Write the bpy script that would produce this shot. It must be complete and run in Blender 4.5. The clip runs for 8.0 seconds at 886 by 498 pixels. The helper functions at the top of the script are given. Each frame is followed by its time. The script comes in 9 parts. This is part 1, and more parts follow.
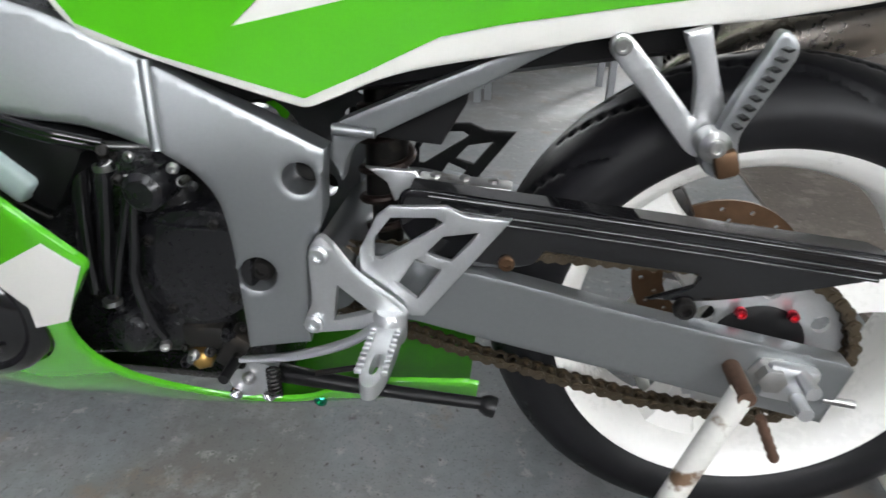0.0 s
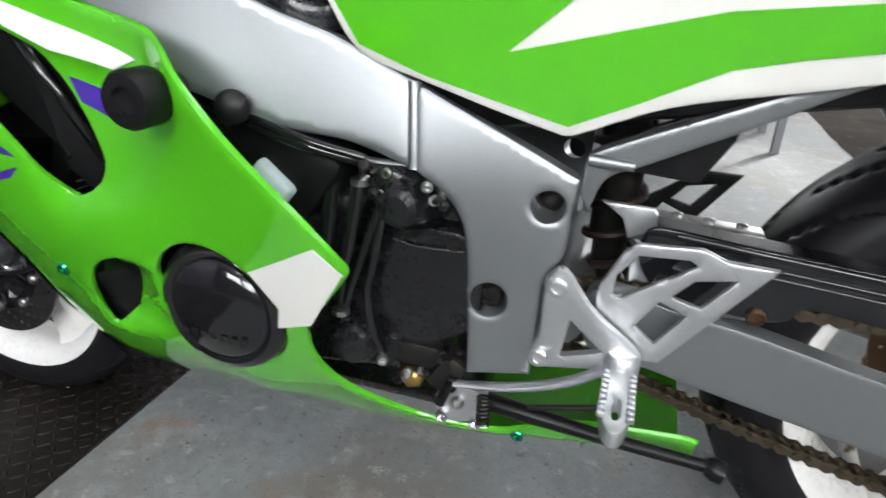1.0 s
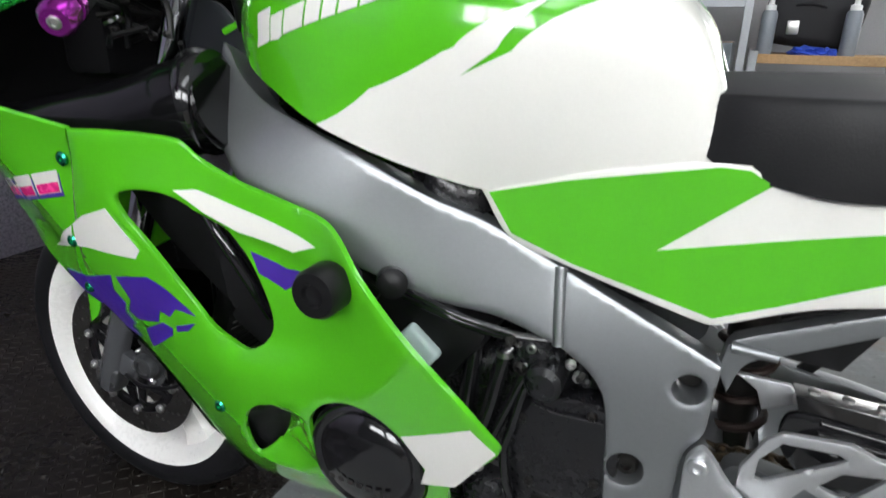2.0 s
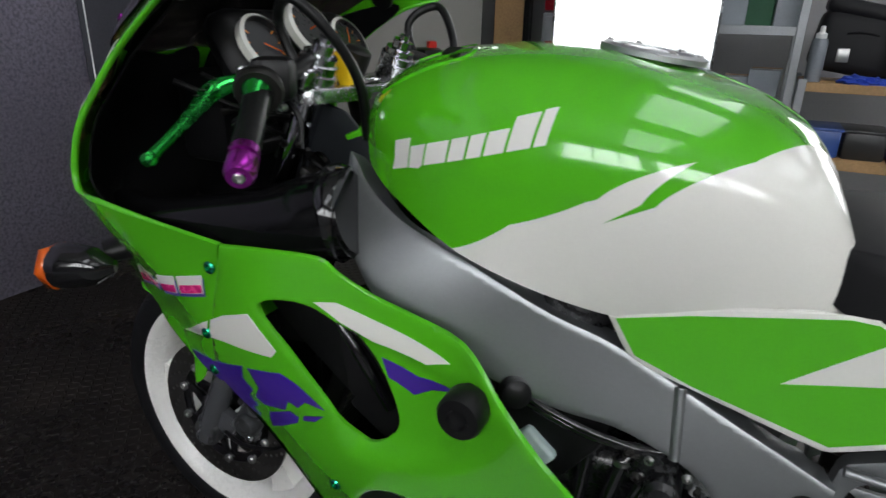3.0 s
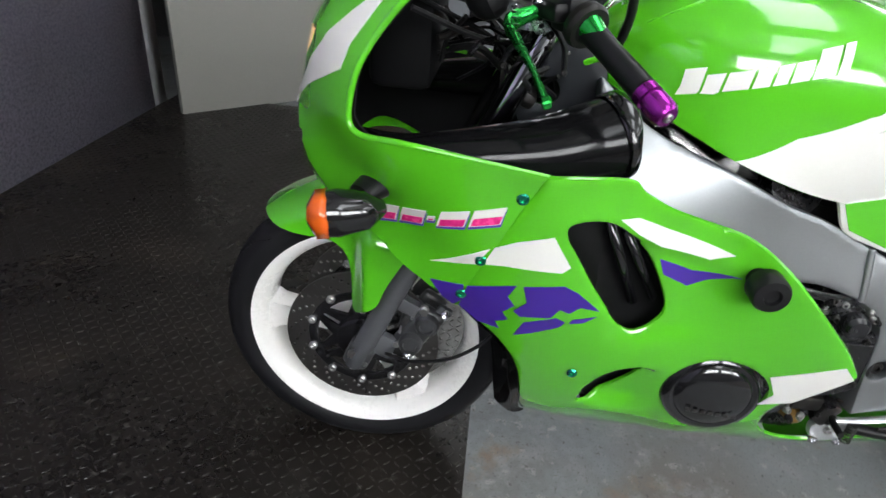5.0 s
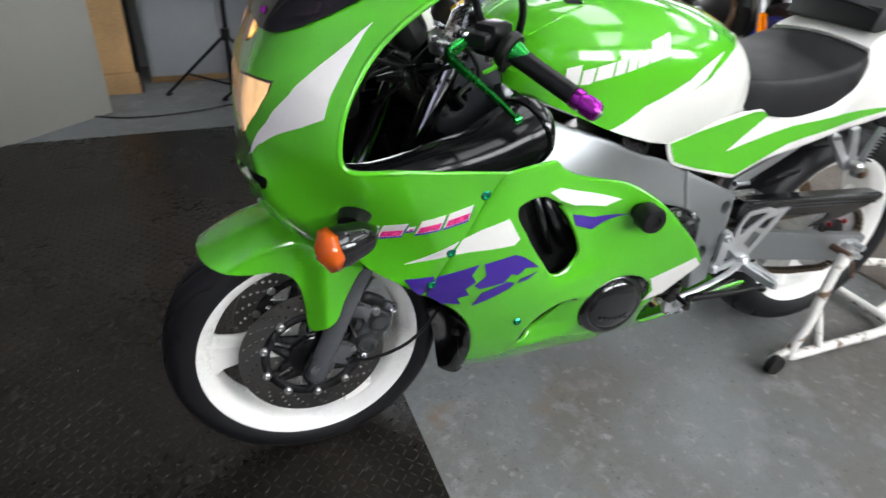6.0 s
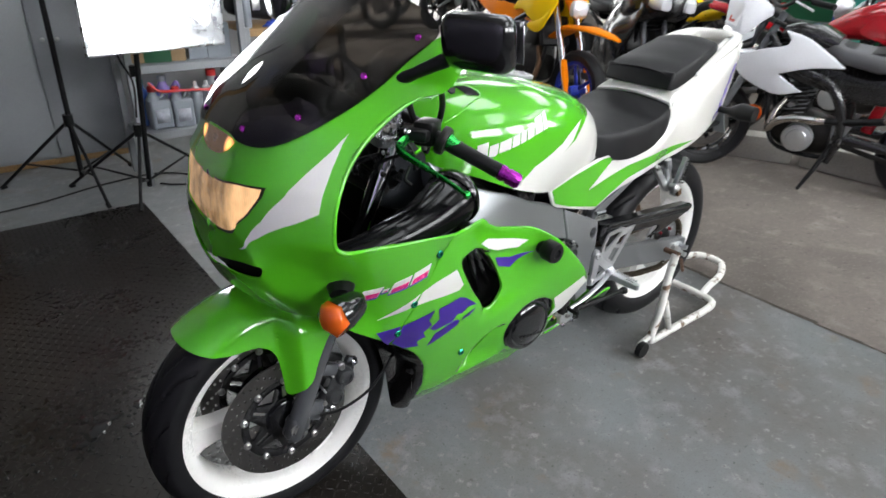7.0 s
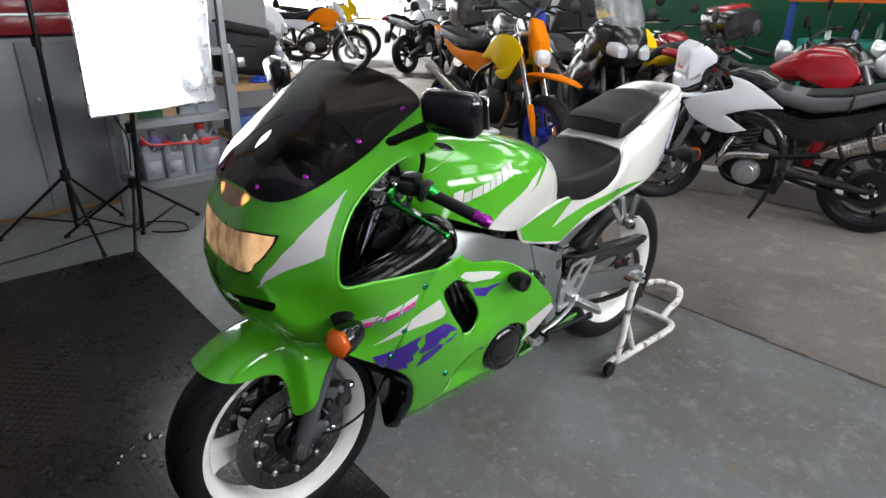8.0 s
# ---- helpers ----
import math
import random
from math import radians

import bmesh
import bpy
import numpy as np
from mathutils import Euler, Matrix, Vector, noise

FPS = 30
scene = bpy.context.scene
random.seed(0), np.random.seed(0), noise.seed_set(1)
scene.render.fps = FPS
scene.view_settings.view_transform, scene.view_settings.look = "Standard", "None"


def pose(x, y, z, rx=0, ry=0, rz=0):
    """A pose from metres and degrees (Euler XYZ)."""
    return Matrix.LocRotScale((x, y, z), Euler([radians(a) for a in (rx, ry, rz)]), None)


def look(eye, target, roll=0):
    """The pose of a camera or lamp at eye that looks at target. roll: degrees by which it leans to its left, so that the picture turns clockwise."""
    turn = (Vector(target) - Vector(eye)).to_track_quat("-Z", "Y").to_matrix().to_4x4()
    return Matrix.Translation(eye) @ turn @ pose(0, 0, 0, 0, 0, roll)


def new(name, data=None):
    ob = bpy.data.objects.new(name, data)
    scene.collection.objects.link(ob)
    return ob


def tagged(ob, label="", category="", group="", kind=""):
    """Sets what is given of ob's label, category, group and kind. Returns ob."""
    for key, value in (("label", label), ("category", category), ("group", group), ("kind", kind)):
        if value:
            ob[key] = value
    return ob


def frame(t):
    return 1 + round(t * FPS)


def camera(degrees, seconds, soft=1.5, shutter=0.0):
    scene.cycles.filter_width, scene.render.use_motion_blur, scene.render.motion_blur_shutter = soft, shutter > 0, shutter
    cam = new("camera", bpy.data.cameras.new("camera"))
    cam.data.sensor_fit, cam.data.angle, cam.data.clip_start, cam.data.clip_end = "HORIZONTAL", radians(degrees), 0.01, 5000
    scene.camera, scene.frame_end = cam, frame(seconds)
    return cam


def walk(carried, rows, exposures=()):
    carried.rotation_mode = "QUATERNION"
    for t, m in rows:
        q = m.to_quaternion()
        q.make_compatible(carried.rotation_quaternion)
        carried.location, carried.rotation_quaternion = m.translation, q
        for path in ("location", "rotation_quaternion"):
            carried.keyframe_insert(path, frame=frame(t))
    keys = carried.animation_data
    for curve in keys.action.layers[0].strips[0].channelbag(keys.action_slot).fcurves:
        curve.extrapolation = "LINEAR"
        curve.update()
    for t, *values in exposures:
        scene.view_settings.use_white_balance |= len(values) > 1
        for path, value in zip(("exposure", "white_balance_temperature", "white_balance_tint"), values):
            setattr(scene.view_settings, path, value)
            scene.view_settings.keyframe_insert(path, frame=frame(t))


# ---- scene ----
from mathutils.geometry import delaunay_2d_cdt

EXPO = [(0.0, -0.06), (1.0, 0.07), (2.0, -0.16), (3.3, -1.05), (4.0, -0.52), (4.6, 0.04), (5.8, 0.18), (7.0, 0.1), (8.0, -0.26)]
# The camera and its way past the motorcycle. x runs along the motorcycle to its rear, y to its right side, z up.
cam = camera(71.64, 8.0, soft=1.5, shutter=0.3)
ROWS = [
    (0, 1.1305, -0.6917, 0.7465, 62.875, -1.167, 6.876),
    (0.5, 1.0667, -0.6919, 0.7283, 64.065, -1.638, 12.170),
    (1, 1.0015, -0.7030, 0.7352, 65.528, -1.784, 18.585),
    (1.5, 0.9432, -0.7211, 0.7763, 67.526, -1.210, 22.905),
    (2, 0.9166, -0.7316, 0.8653, 70.307, -0.983, 24.371),
    (2.2, 0.9073, -0.7337, 0.9043, 70.512, -0.743, 24.367),
    (3.3, 0.7344, -0.8094, 1.0187, 68.746, -1.505, 26.645),
    (3.5, 0.6831, -0.8306, 1.0153, 67.901, -2.265, 25.452),
    (4, 0.5493, -0.8941, 1.0104, 65.670, -3.133, 22.088),
    (4.5, 0.3839, -0.9450, 1.0249, 60.950, -4.759, 12.802),
    (4.7, 0.3147, -0.9670, 1.0306, 60.515, -4.876, 10.361),
    (5.8, -0.0731, -1.0773, 1.1241, 58.552, -1.847, -14.000),
    (6, -0.1299, -1.0658, 1.1405, 58.997, -2.190, -20.880),
    (6.5, -0.2471, -1.0686, 1.2062, 59.811, -1.000, -30.769),
    (7, -0.4099, -1.1209, 1.2690, 63.321, -1.484, -38.225),
    (7.5, -0.4967, -1.1696, 1.3108, 66.414, -1.801, -40.815),
    (8, -0.5432, -1.2627, 1.3542, 66.861, -0.617, -40.911),
]
walk(cam, [(t, pose(x, y, z, rx, ry, rz)) for t, x, y, z, rx, ry, rz in ROWS], EXPO)

# ---- light ----
world = bpy.data.worlds.new("world")
scene.world = world
world.use_nodes = True
wn = world.node_tree
sky = wn.nodes.new("ShaderNodeTexSky")
sky.sky_type, sky.sun_disc = "NISHITA", False
sky.sun_elevation, sky.sun_rotation = radians(35), 0.0
wn.nodes["Background"].inputs["Strength"].default_value = 0.10
wn.links.new(sky.outputs[0], wn.nodes["Background"].inputs["Color"])
sun = new("sun", bpy.data.lights.new("sun", "SUN"))
sun.data.energy, sun.data.angle, sun.data.color = 5.0, radians(2), (1, 0.97, 0.92)
sun.matrix_world = look((6, 20, 8.4), (6, 8, 0))


# ---- materials ----
def mat(name, color, rough=0.5, metal=0.0, var=0.12, scale=6.0, fine=120.0, bump=0.0, coat=0.0, rvar=0.1, stain=None, stain_at=(0.55, 0.7), stain_scale=3.0, emit=None, trans=0.0, ior=1.45, spec=0.5, alpha=1.0):
    """A surface with variation at two scales; stain: a second colour in patches."""
    m = bpy.data.materials.new(name)
    m.use_nodes = True
    n, l = m.node_tree.nodes, m.node_tree.links
    b = n["Principled BSDF"]
    tc = n.new("ShaderNodeTexCoord")
    big, small = n.new("ShaderNodeTexNoise"), n.new("ShaderNodeTexNoise")
    big.inputs["Scale"].default_value, big.inputs["Detail"].default_value = scale, 5
    small.inputs["Scale"].default_value, small.inputs["Detail"].default_value = fine, 3
    for q in (big, small):
        l.new(tc.outputs["Object"], q.inputs["Vector"])
    mix = n.new("ShaderNodeMath")
    mix.operation = "MULTIPLY_ADD"
    mix.inputs[1].default_value = 0.6
    l.new(big.outputs["Fac"], mix.inputs[0])
    half = n.new("ShaderNodeMath")
    half.operation = "MULTIPLY"
    half.inputs[1].default_value = 0.4
    l.new(small.outputs["Fac"], half.inputs[0])
    l.new(half.outputs[0], mix.inputs[2])
    ramp = n.new("ShaderNodeValToRGB")
    lo, hi = [tuple(min(1, c * f) for c in color) + (1,) for f in (1 - var, 1 + var)]
    ramp.color_ramp.elements[0].position, ramp.color_ramp.elements[1].position = 0.3, 0.7
    ramp.color_ramp.elements[0].color, ramp.color_ramp.elements[1].color = lo, hi
    l.new(mix.outputs[0], ramp.inputs[0])
    out = ramp.outputs[0]
    if stain:
        sn = n.new("ShaderNodeTexNoise")
        sn.inputs["Scale"].default_value, sn.inputs["Detail"].default_value = stain_scale, 8
        l.new(tc.outputs["Object"], sn.inputs["Vector"])
        sr = n.new("ShaderNodeMapRange")
        sr.inputs["From Min"].default_value, sr.inputs["From Max"].default_value = stain_at
        l.new(sn.outputs["Fac"], sr.inputs["Value"])
        mx = n.new("ShaderNodeMix")
        mx.data_type = "RGBA"
        l.new(sr.outputs[0], mx.inputs["Factor"])
        l.new(out, mx.inputs["A"])
        mx.inputs["B"].default_value = (*stain, 1)
        out = mx.outputs["Result"]
    l.new(out, b.inputs["Base Color"])
    rr = n.new("ShaderNodeMapRange")
    rr.inputs["From Min"].default_value, rr.inputs["From Max"].default_value = 0.3, 0.7
    rr.inputs["To Min"].default_value, rr.inputs["To Max"].default_value = max(0.02, rough - rvar), min(1, rough + rvar)
    l.new(mix.outputs[0], rr.inputs["Value"])
    l.new(rr.outputs[0], b.inputs["Roughness"])
    b.inputs["Metallic"].default_value = metal
    b.inputs["Coat Weight"].default_value, b.inputs["Coat Roughness"].default_value = coat, 0.04
    b.inputs["Transmission Weight"].default_value, b.inputs["IOR"].default_value = trans, ior
    b.inputs["Specular IOR Level"].default_value = spec
    b.inputs["Alpha"].default_value = alpha
    if bump:
        bp = n.new("ShaderNodeBump")
        bp.inputs["Strength"].default_value, bp.inputs["Distance"].default_value = bump, 0.002
        l.new(small.outputs["Fac"], bp.inputs["Height"])
        l.new(bp.outputs[0], b.inputs["Normal"])
    if emit:
        b.inputs["Emission Color"].default_value = (*emit[:3], 1)
        b.inputs["Emission Strength"].default_value = emit[3]
    return m


GREEN = mat("green_paint", (0.085, 0.46, 0.012), 0.16, var=0.05, coat=1.0, rvar=0.04, fine=300)
WHITE = mat("white_paint", (0.78, 0.77, 0.72), 0.2, var=0.03, coat=0.8, rvar=0.05, fine=300)
PURPLE = mat("purple_decal", (0.050, 0.018, 0.27), 0.42, var=0.04)
PINK = mat("pink_decal", (0.75, 0.03, 0.22), 0.25, var=0.3, scale=30, coat=0.5)
ALU = mat("brushed_aluminium", (0.27, 0.281, 0.289), 0.36, 0.8, var=0.06, fine=250, rvar=0.06, bump=0.03)
ALU_BRIGHT = mat("cast_aluminium", (0.58, 0.59, 0.60), 0.36, 0.85, var=0.08, fine=300, bump=0.05)
GREY_FORK = mat("grey_fork_paint", (0.135, 0.14, 0.15), 0.24, 0.5, var=0.05, rvar=0.03)
CHROME = mat("chrome", (0.75, 0.75, 0.77), 0.09, 1.0, var=0.04, rvar=0.04)
STEEL = mat("steel", (0.45, 0.45, 0.44), 0.35, 1.0, var=0.15, stain=(0.16, 0.12, 0.09), stain_at=(0.58, 0.8), stain_scale=40)
BLACK = mat("black_plastic", (0.0065, 0.0065, 0.007), 0.40, spec=0.28, var=0.25, rvar=0.12)
GLOSS_BLACK = mat("gloss_black", (0.008, 0.008, 0.009), 0.12, var=0.2, coat=0.6, rvar=0.05)
ENGINE = mat("engine_black", (0.010, 0.010, 0.0115), 0.28, 0.1, var=0.35, coat=0.3, fine=200, bump=0.06, stain=(0.03, 0.026, 0.022), stain_at=(0.62, 0.8), stain_scale=25)
DARK = mat("grimy_dark_metal", (0.016, 0.015, 0.014), 0.42, 0.4, var=0.4, stain=(0.06, 0.05, 0.04), stain_at=(0.6, 0.8), stain_scale=30)
RUBBER = mat("rubber", (0.007, 0.007, 0.0075), 0.36, spec=0.3, var=0.2, fine=200, bump=0.1)
RUBBER_WORN = mat("worn_tyre_rubber", (0.0085, 0.0085, 0.0098), 0.46, spec=0.26, var=0.25, fine=150, bump=0.1)
RIM = mat("white_rim_paint", (0.82, 0.81, 0.78), 0.3, var=0.04, stain=(0.5, 0.47, 0.41), stain_at=(0.72, 0.9), stain_scale=18, coat=0.3)
SEAT = mat("black_seat_vinyl", (0.009, 0.009, 0.010), 0.46, spec=0.28, var=0.15, fine=500, bump=0.15, rvar=0.06)
ORANGE = mat("orange_lens", (0.62, 0.10, 0.008), 0.15, var=0.1, coat=0.5)
ANO_GREEN = mat("green_anodised", (0.03, 0.42, 0.07), 0.22, 0.9, var=0.08)
ANO_PURPLE = mat("purple_anodised", (0.34, 0.03, 0.34), 0.22, 0.9, var=0.08)
ANO_TEAL = mat("green_anodised_bolt", (0.03, 0.35, 0.2), 0.2, 1.0, var=0.08)
CHAIN = mat("oily_chain", (0.13, 0.105, 0.075), 0.34, 0.9, var=0.3, fine=400)
DISC = mat("drilled_disc_steel", (0.14, 0.135, 0.13), 0.34, 0.9, var=0.15, fine=60)
BRONZE = mat("bronze_brake_rust", (0.12, 0.07, 0.04), 0.45, 0.8, var=0.3, fine=80)
SCREEN = mat("dark_tinted_screen", (0.052, 0.046, 0.040), 0.03, var=0.05, spec=0.07, rvar=0.01, trans=1.0)
TITAN = mat("brushed_silencer", (0.55, 0.51, 0.46), 0.25, 1.0, var=0.1, scale=3)
BRASS = mat("brass", (0.45, 0.28, 0.09), 0.35, 0.9, var=0.2)
KEY_YELLOW = mat("yellow_key_fob", (0.85, 0.55, 0.01), 0.4, var=0.05)


# ---- mesh tools ----
def tps(ctrl):
    """A thin-plate surface through (a, b, value) points."""
    c = np.array(ctrl, float)
    n = len(c)

    def k(d):
        return np.where(d > 1e-9, d * d * np.log(np.maximum(d, 1e-9)), 0)

    d = np.hypot(c[:, None, 0] - c[None, :, 0], c[:, None, 1] - c[None, :, 1])
    a = np.zeros((n + 3, n + 3))
    a[:n, :n], a[:n, n], a[:n, n + 1:] = k(d) + 1e-5 * np.eye(n), 1, c[:, :2]
    a[n:, :n] = a[:n, n:].T
    w = np.linalg.solve(a, np.r_[c[:, 2], 0, 0, 0])

    def f(p, q):
        p, q = np.asarray(p, float), np.asarray(q, float)
        return k(np.hypot(p[..., None] - c[:, 0], q[..., None] - c[:, 1])) @ w[:n] + w[n] + w[n + 1] * p + w[n + 2] * q

    return f


def spline(pts, n=6):
    """A closed smooth line through points; a third value of 1 makes a corner."""
    k = len(pts)
    p = np.array([q[:2] for q in pts], float)
    corner = [len(q) > 2 and q[2] == 1 for q in pts]
    out = []
    for i in range(k):
        j = (i + 1) % k
        d = p[j] - p[i]
        t0 = d if corner[i] else (p[j] - p[i - 1]) / 2
        t1 = d if corner[j] else (p[(j + 1) % k] - p[i]) / 2
        lim = np.linalg.norm(d) * 1.2
        t0, t1 = [t * min(1, lim / max(1e-9, np.linalg.norm(t))) for t in (t0, t1)]
        for s in np.linspace(0, 1, n, endpoint=False):
            out.append((2 * s**3 - 3 * s**2 + 1) * p[i] + (s**3 - 2 * s**2 + s) * t0 + (-2 * s**3 + 3 * s**2) * p[j] + (s**3 - s**2) * t1)
    return np.array(out)


def dense(loop, step):
    out = []
    for a, b in zip(loop, np.roll(loop, -1, 0)):
        n = max(1, int(np.ceil(np.linalg.norm(b - a) / step)))
        out += [a + (b - a) * i / n for i in range(n)]
    gap = min(0.25 * step, len(out) and np.linalg.norm(np.diff(loop, axis=0), axis=1).sum() / 20)
    kept = [out[0]]
    for q in out[1:]:
        if np.linalg.norm(q - kept[-1]) > gap and np.linalg.norm(q - kept[0]) > gap * 0.5:
            kept.append(q)
    return np.array(kept)


def inside(q, loop):
    x, y = q[:, 0, None], q[:, 1, None]
    a, b = loop, np.roll(loop, -1, 0)
    cross = ((a[:, 1] > y) != (b[:, 1] > y)) & (x < (b[:, 0] - a[:, 0]) * (y - a[:, 1]) / (b[:, 1] - a[:, 1] + 1e-12) + a[:, 0])
    return cross.sum(1) % 2 == 1


def region(outline, holes, step, rnd=0.0, curved=True):
    """Triangles that fill an outline with holes: points, triangles and each point's distance to the edge."""
    loops = [dense(spline(q) if curved else np.array([r[:2] for r in q], float), step) for q in (outline, *holes)]
    edge = np.concatenate(loops)
    lines, at = [], 0
    for q in loops:
        lines += [(at + i, at + (i + 1) % len(q)) for i in range(len(q))]
        at += len(q)
    lo, hi = loops[0].min(0), loops[0].max(0)
    gx, gy = np.meshgrid(np.arange(lo[0], hi[0], step), np.arange(lo[1], hi[1], step * 0.87))
    gx = gx + (np.arange(gx.shape[0]) % 2)[:, None] * step / 2
    grid = np.stack([gx.ravel(), gy.ravel()], 1)
    if rnd:
        rings = []
        for q in loops:
            t = np.roll(q, -1, 0) - np.roll(q, 1, 0)
            t /= np.linalg.norm(t, axis=1)[:, None] + 1e-12
            nn = np.stack([-t[:, 1], t[:, 0]], 1)
            rings += [q + s * nn * rnd * f for s in (1, -1) for f in (0.3, 1.05)]
        rings = np.concatenate(rings)
    def keep(q, gap):
        q = q[inside(q, loops[0])]
        for h in loops[1:]:
            q = q[~inside(q, h)]
        d = np.array([np.min(np.hypot(*(edge - r).T)) for r in q]) if len(q) else np.zeros(0)
        return q[d > gap]
    grid = keep(grid, max(0.55 * step, 1.3 * rnd))
    if rnd:
        grid = np.concatenate([grid, keep(rings, 0.27 * rnd)])
    pts = np.concatenate([edge, grid])
    v, _, f, _, _, _ = delaunay_2d_cdt([Vector(q) for q in pts], lines, [], 0, 1e-7)
    v = np.array([tuple(q) for q in v])
    f = np.array([q for q in f if len(q) == 3])
    mid = v[f].mean(1)
    ok = inside(mid, loops[0])
    for h in loops[1:]:
        ok &= ~inside(mid, h)
    d = np.array([np.min(np.hypot(*(edge - r).T)) for r in v])
    return v, f[ok], d


def skin(surface, outline, holes=(), step=0.014, thick=0.003, rnd=0.0, out=(0, -1, 0), lift=0.0, curved=True):
    """A shell on surface(u, v) within an outline, with holes, thickness and rounded rims."""
    p, tri, d = region(outline, holes, step, rnd, curved)
    u, v = p[:, 0], p[:, 1]
    e = 1e-4
    n = np.cross(surface(u + e, v) - surface(u - e, v), surface(u, v + e) - surface(u, v - e))
    n /= np.linalg.norm(n, axis=1)[:, None] + 1e-12
    if np.mean(n @ np.array(out)) < 0:
        n = -n
    top = surface(u, v) + n * lift
    if rnd:
        q = np.clip(rnd - d, 0, rnd)
        top = top - n * (rnd - np.sqrt(rnd * rnd - q * q))[:, None]
    bottom = surface(u, v) + n * (lift - thick)
    a, b, c = top[tri[:, 0]], top[tri[:, 1]], top[tri[:, 2]]
    if np.mean(np.einsum("ij,ij->i", np.cross(b - a, c - a), n[tri[:, 0]])) < 0:
        tri = tri[:, ::-1]
    bm = bmesh.new()
    vt = [bm.verts.new(q) for q in top]
    vb = [bm.verts.new(q) for q in bottom]
    seen = {}
    for t in tri:
        bm.faces.new([vt[i] for i in t])
        bm.faces.new([vb[i] for i in t[::-1]])
        for i, j in ((t[0], t[1]), (t[1], t[2]), (t[2], t[0])):
            seen[(i, j)] = 1
    for i, j in seen:
        if (j, i) not in seen:
            bm.faces.new([vt[j], vt[i], vb[i], vb[j]])
    bmesh.ops.delete(bm, geom=[q for q in bm.verts if not q.link_faces], context="VERTS")
    return bm


def plane(origin, ex, ey):
    """A flat surface for skin()."""
    o, x, y = [np.array(q, float) for q in (origin, ex, ey)]
    return lambda u, v: o + np.asarray(u)[..., None] * x + np.asarray(v)[..., None] * y


def flipped(surface):
    return lambda u, v: surface(u, v) * np.array([1, -1, 1])


def mirror(bm, weld=True):
    """Adds the mirror image across y = 0."""
    old_v, old_f = list(bm.verts), list(bm.faces)
    m = {q: bm.verts.new((q.co.x, -q.co.y, q.co.z)) for q in old_v}
    for q in old_f:
        bm.faces.new([m[r] for r in reversed(q.verts)])
    if weld:
        bmesh.ops.remove_doubles(bm, verts=[q for q in bm.verts if abs(q.co.y) < 0.002], dist=0.0015)
    return bm


def ring(n, r=1.0, turn=0.0):
    return [(r * math.cos(turn + 2 * math.pi * i / n), r * math.sin(turn + 2 * math.pi * i / n)) for i in range(n)]


def bridge(bm, rows, closed=True, caps=True, loop=False):
    """Quads between rows of vertices."""
    n = len(rows[0])
    pairs = list(zip(rows, rows[1:] + rows[:1])) if loop else list(zip(rows, rows[1:]))
    for a, b in pairs:
        for i in range(n if closed else n - 1):
            j = (i + 1) % n
            bm.faces.new([a[i], a[j], b[j], b[i]])
    if caps and closed and not loop:
        bm.faces.new(rows[0][::-1])
        bm.faces.new(rows[-1])
    return bm


def lathe(bm, profile, m=None, seg=32, caps=True, loop=False):
    """Turns (radius, height) round z, then applies m."""
    m = m or Matrix()
    rows = [[bm.verts.new(m @ Vector((x, y, h))) for x, y in ring(seg, r)] for r, h in profile]
    return bridge(bm, rows, True, caps, loop)


def path3(pts, n=8):
    """An open smooth line through points in space."""
    p = np.array(pts, float)
    if len(p) < 3:
        return p
    t = np.gradient(p, axis=0)
    out = []
    for i in range(len(p) - 1):
        lim = np.linalg.norm(p[i + 1] - p[i]) * 1.1
        t0, t1 = [q * min(1, lim / max(1e-9, np.linalg.norm(q))) for q in (t[i], t[i + 1])]
        for s in np.linspace(0, 1, n, endpoint=False):
            out.append((2 * s**3 - 3 * s**2 + 1) * p[i] + (s**3 - 2 * s**2 + s) * t0 + (-2 * s**3 + 3 * s**2) * p[i + 1] + (s**3 - s**2) * t1)
    return np.array(out + [p[-1]])


def tube(bm, pts, r, seg=10, smooth=8, flat=1.0, up=(0, 0, 1)):
    """A rod along points; r: one radius or one for each point; flat: squeeze across."""
    raw = np.array(pts, float)
    line = path3(raw, smooth) if smooth > 1 else raw
    if np.ndim(r):
        at = np.concatenate([[0], np.cumsum(np.linalg.norm(np.diff(raw, axis=0), axis=1))])
        here = np.concatenate([[0], np.cumsum(np.linalg.norm(np.diff(line, axis=0), axis=1))])
        rad = np.interp(here / here[-1], at / at[-1], r)
    else:
        rad = np.full(len(line), r)
    tang = np.gradient(line, axis=0)
    side_v = None
    rows = []
    for q, t, rr in zip(line, tang, rad):
        t = Vector(t).normalized()
        if side_v is None:
            ref = Vector(up) if abs(t.dot(Vector(up))) < 0.95 else Vector((1, 0, 0))
            side_v = t.cross(ref).normalized()
        side_v = (side_v - t * side_v.dot(t)).normalized()
        up_v = side_v.cross(t)
        rows.append([bm.verts.new(Vector(q) + side_v * (rr * a) + up_v * (rr * flat * b)) for a, b in ring(seg)])
    return bridge(bm, rows)


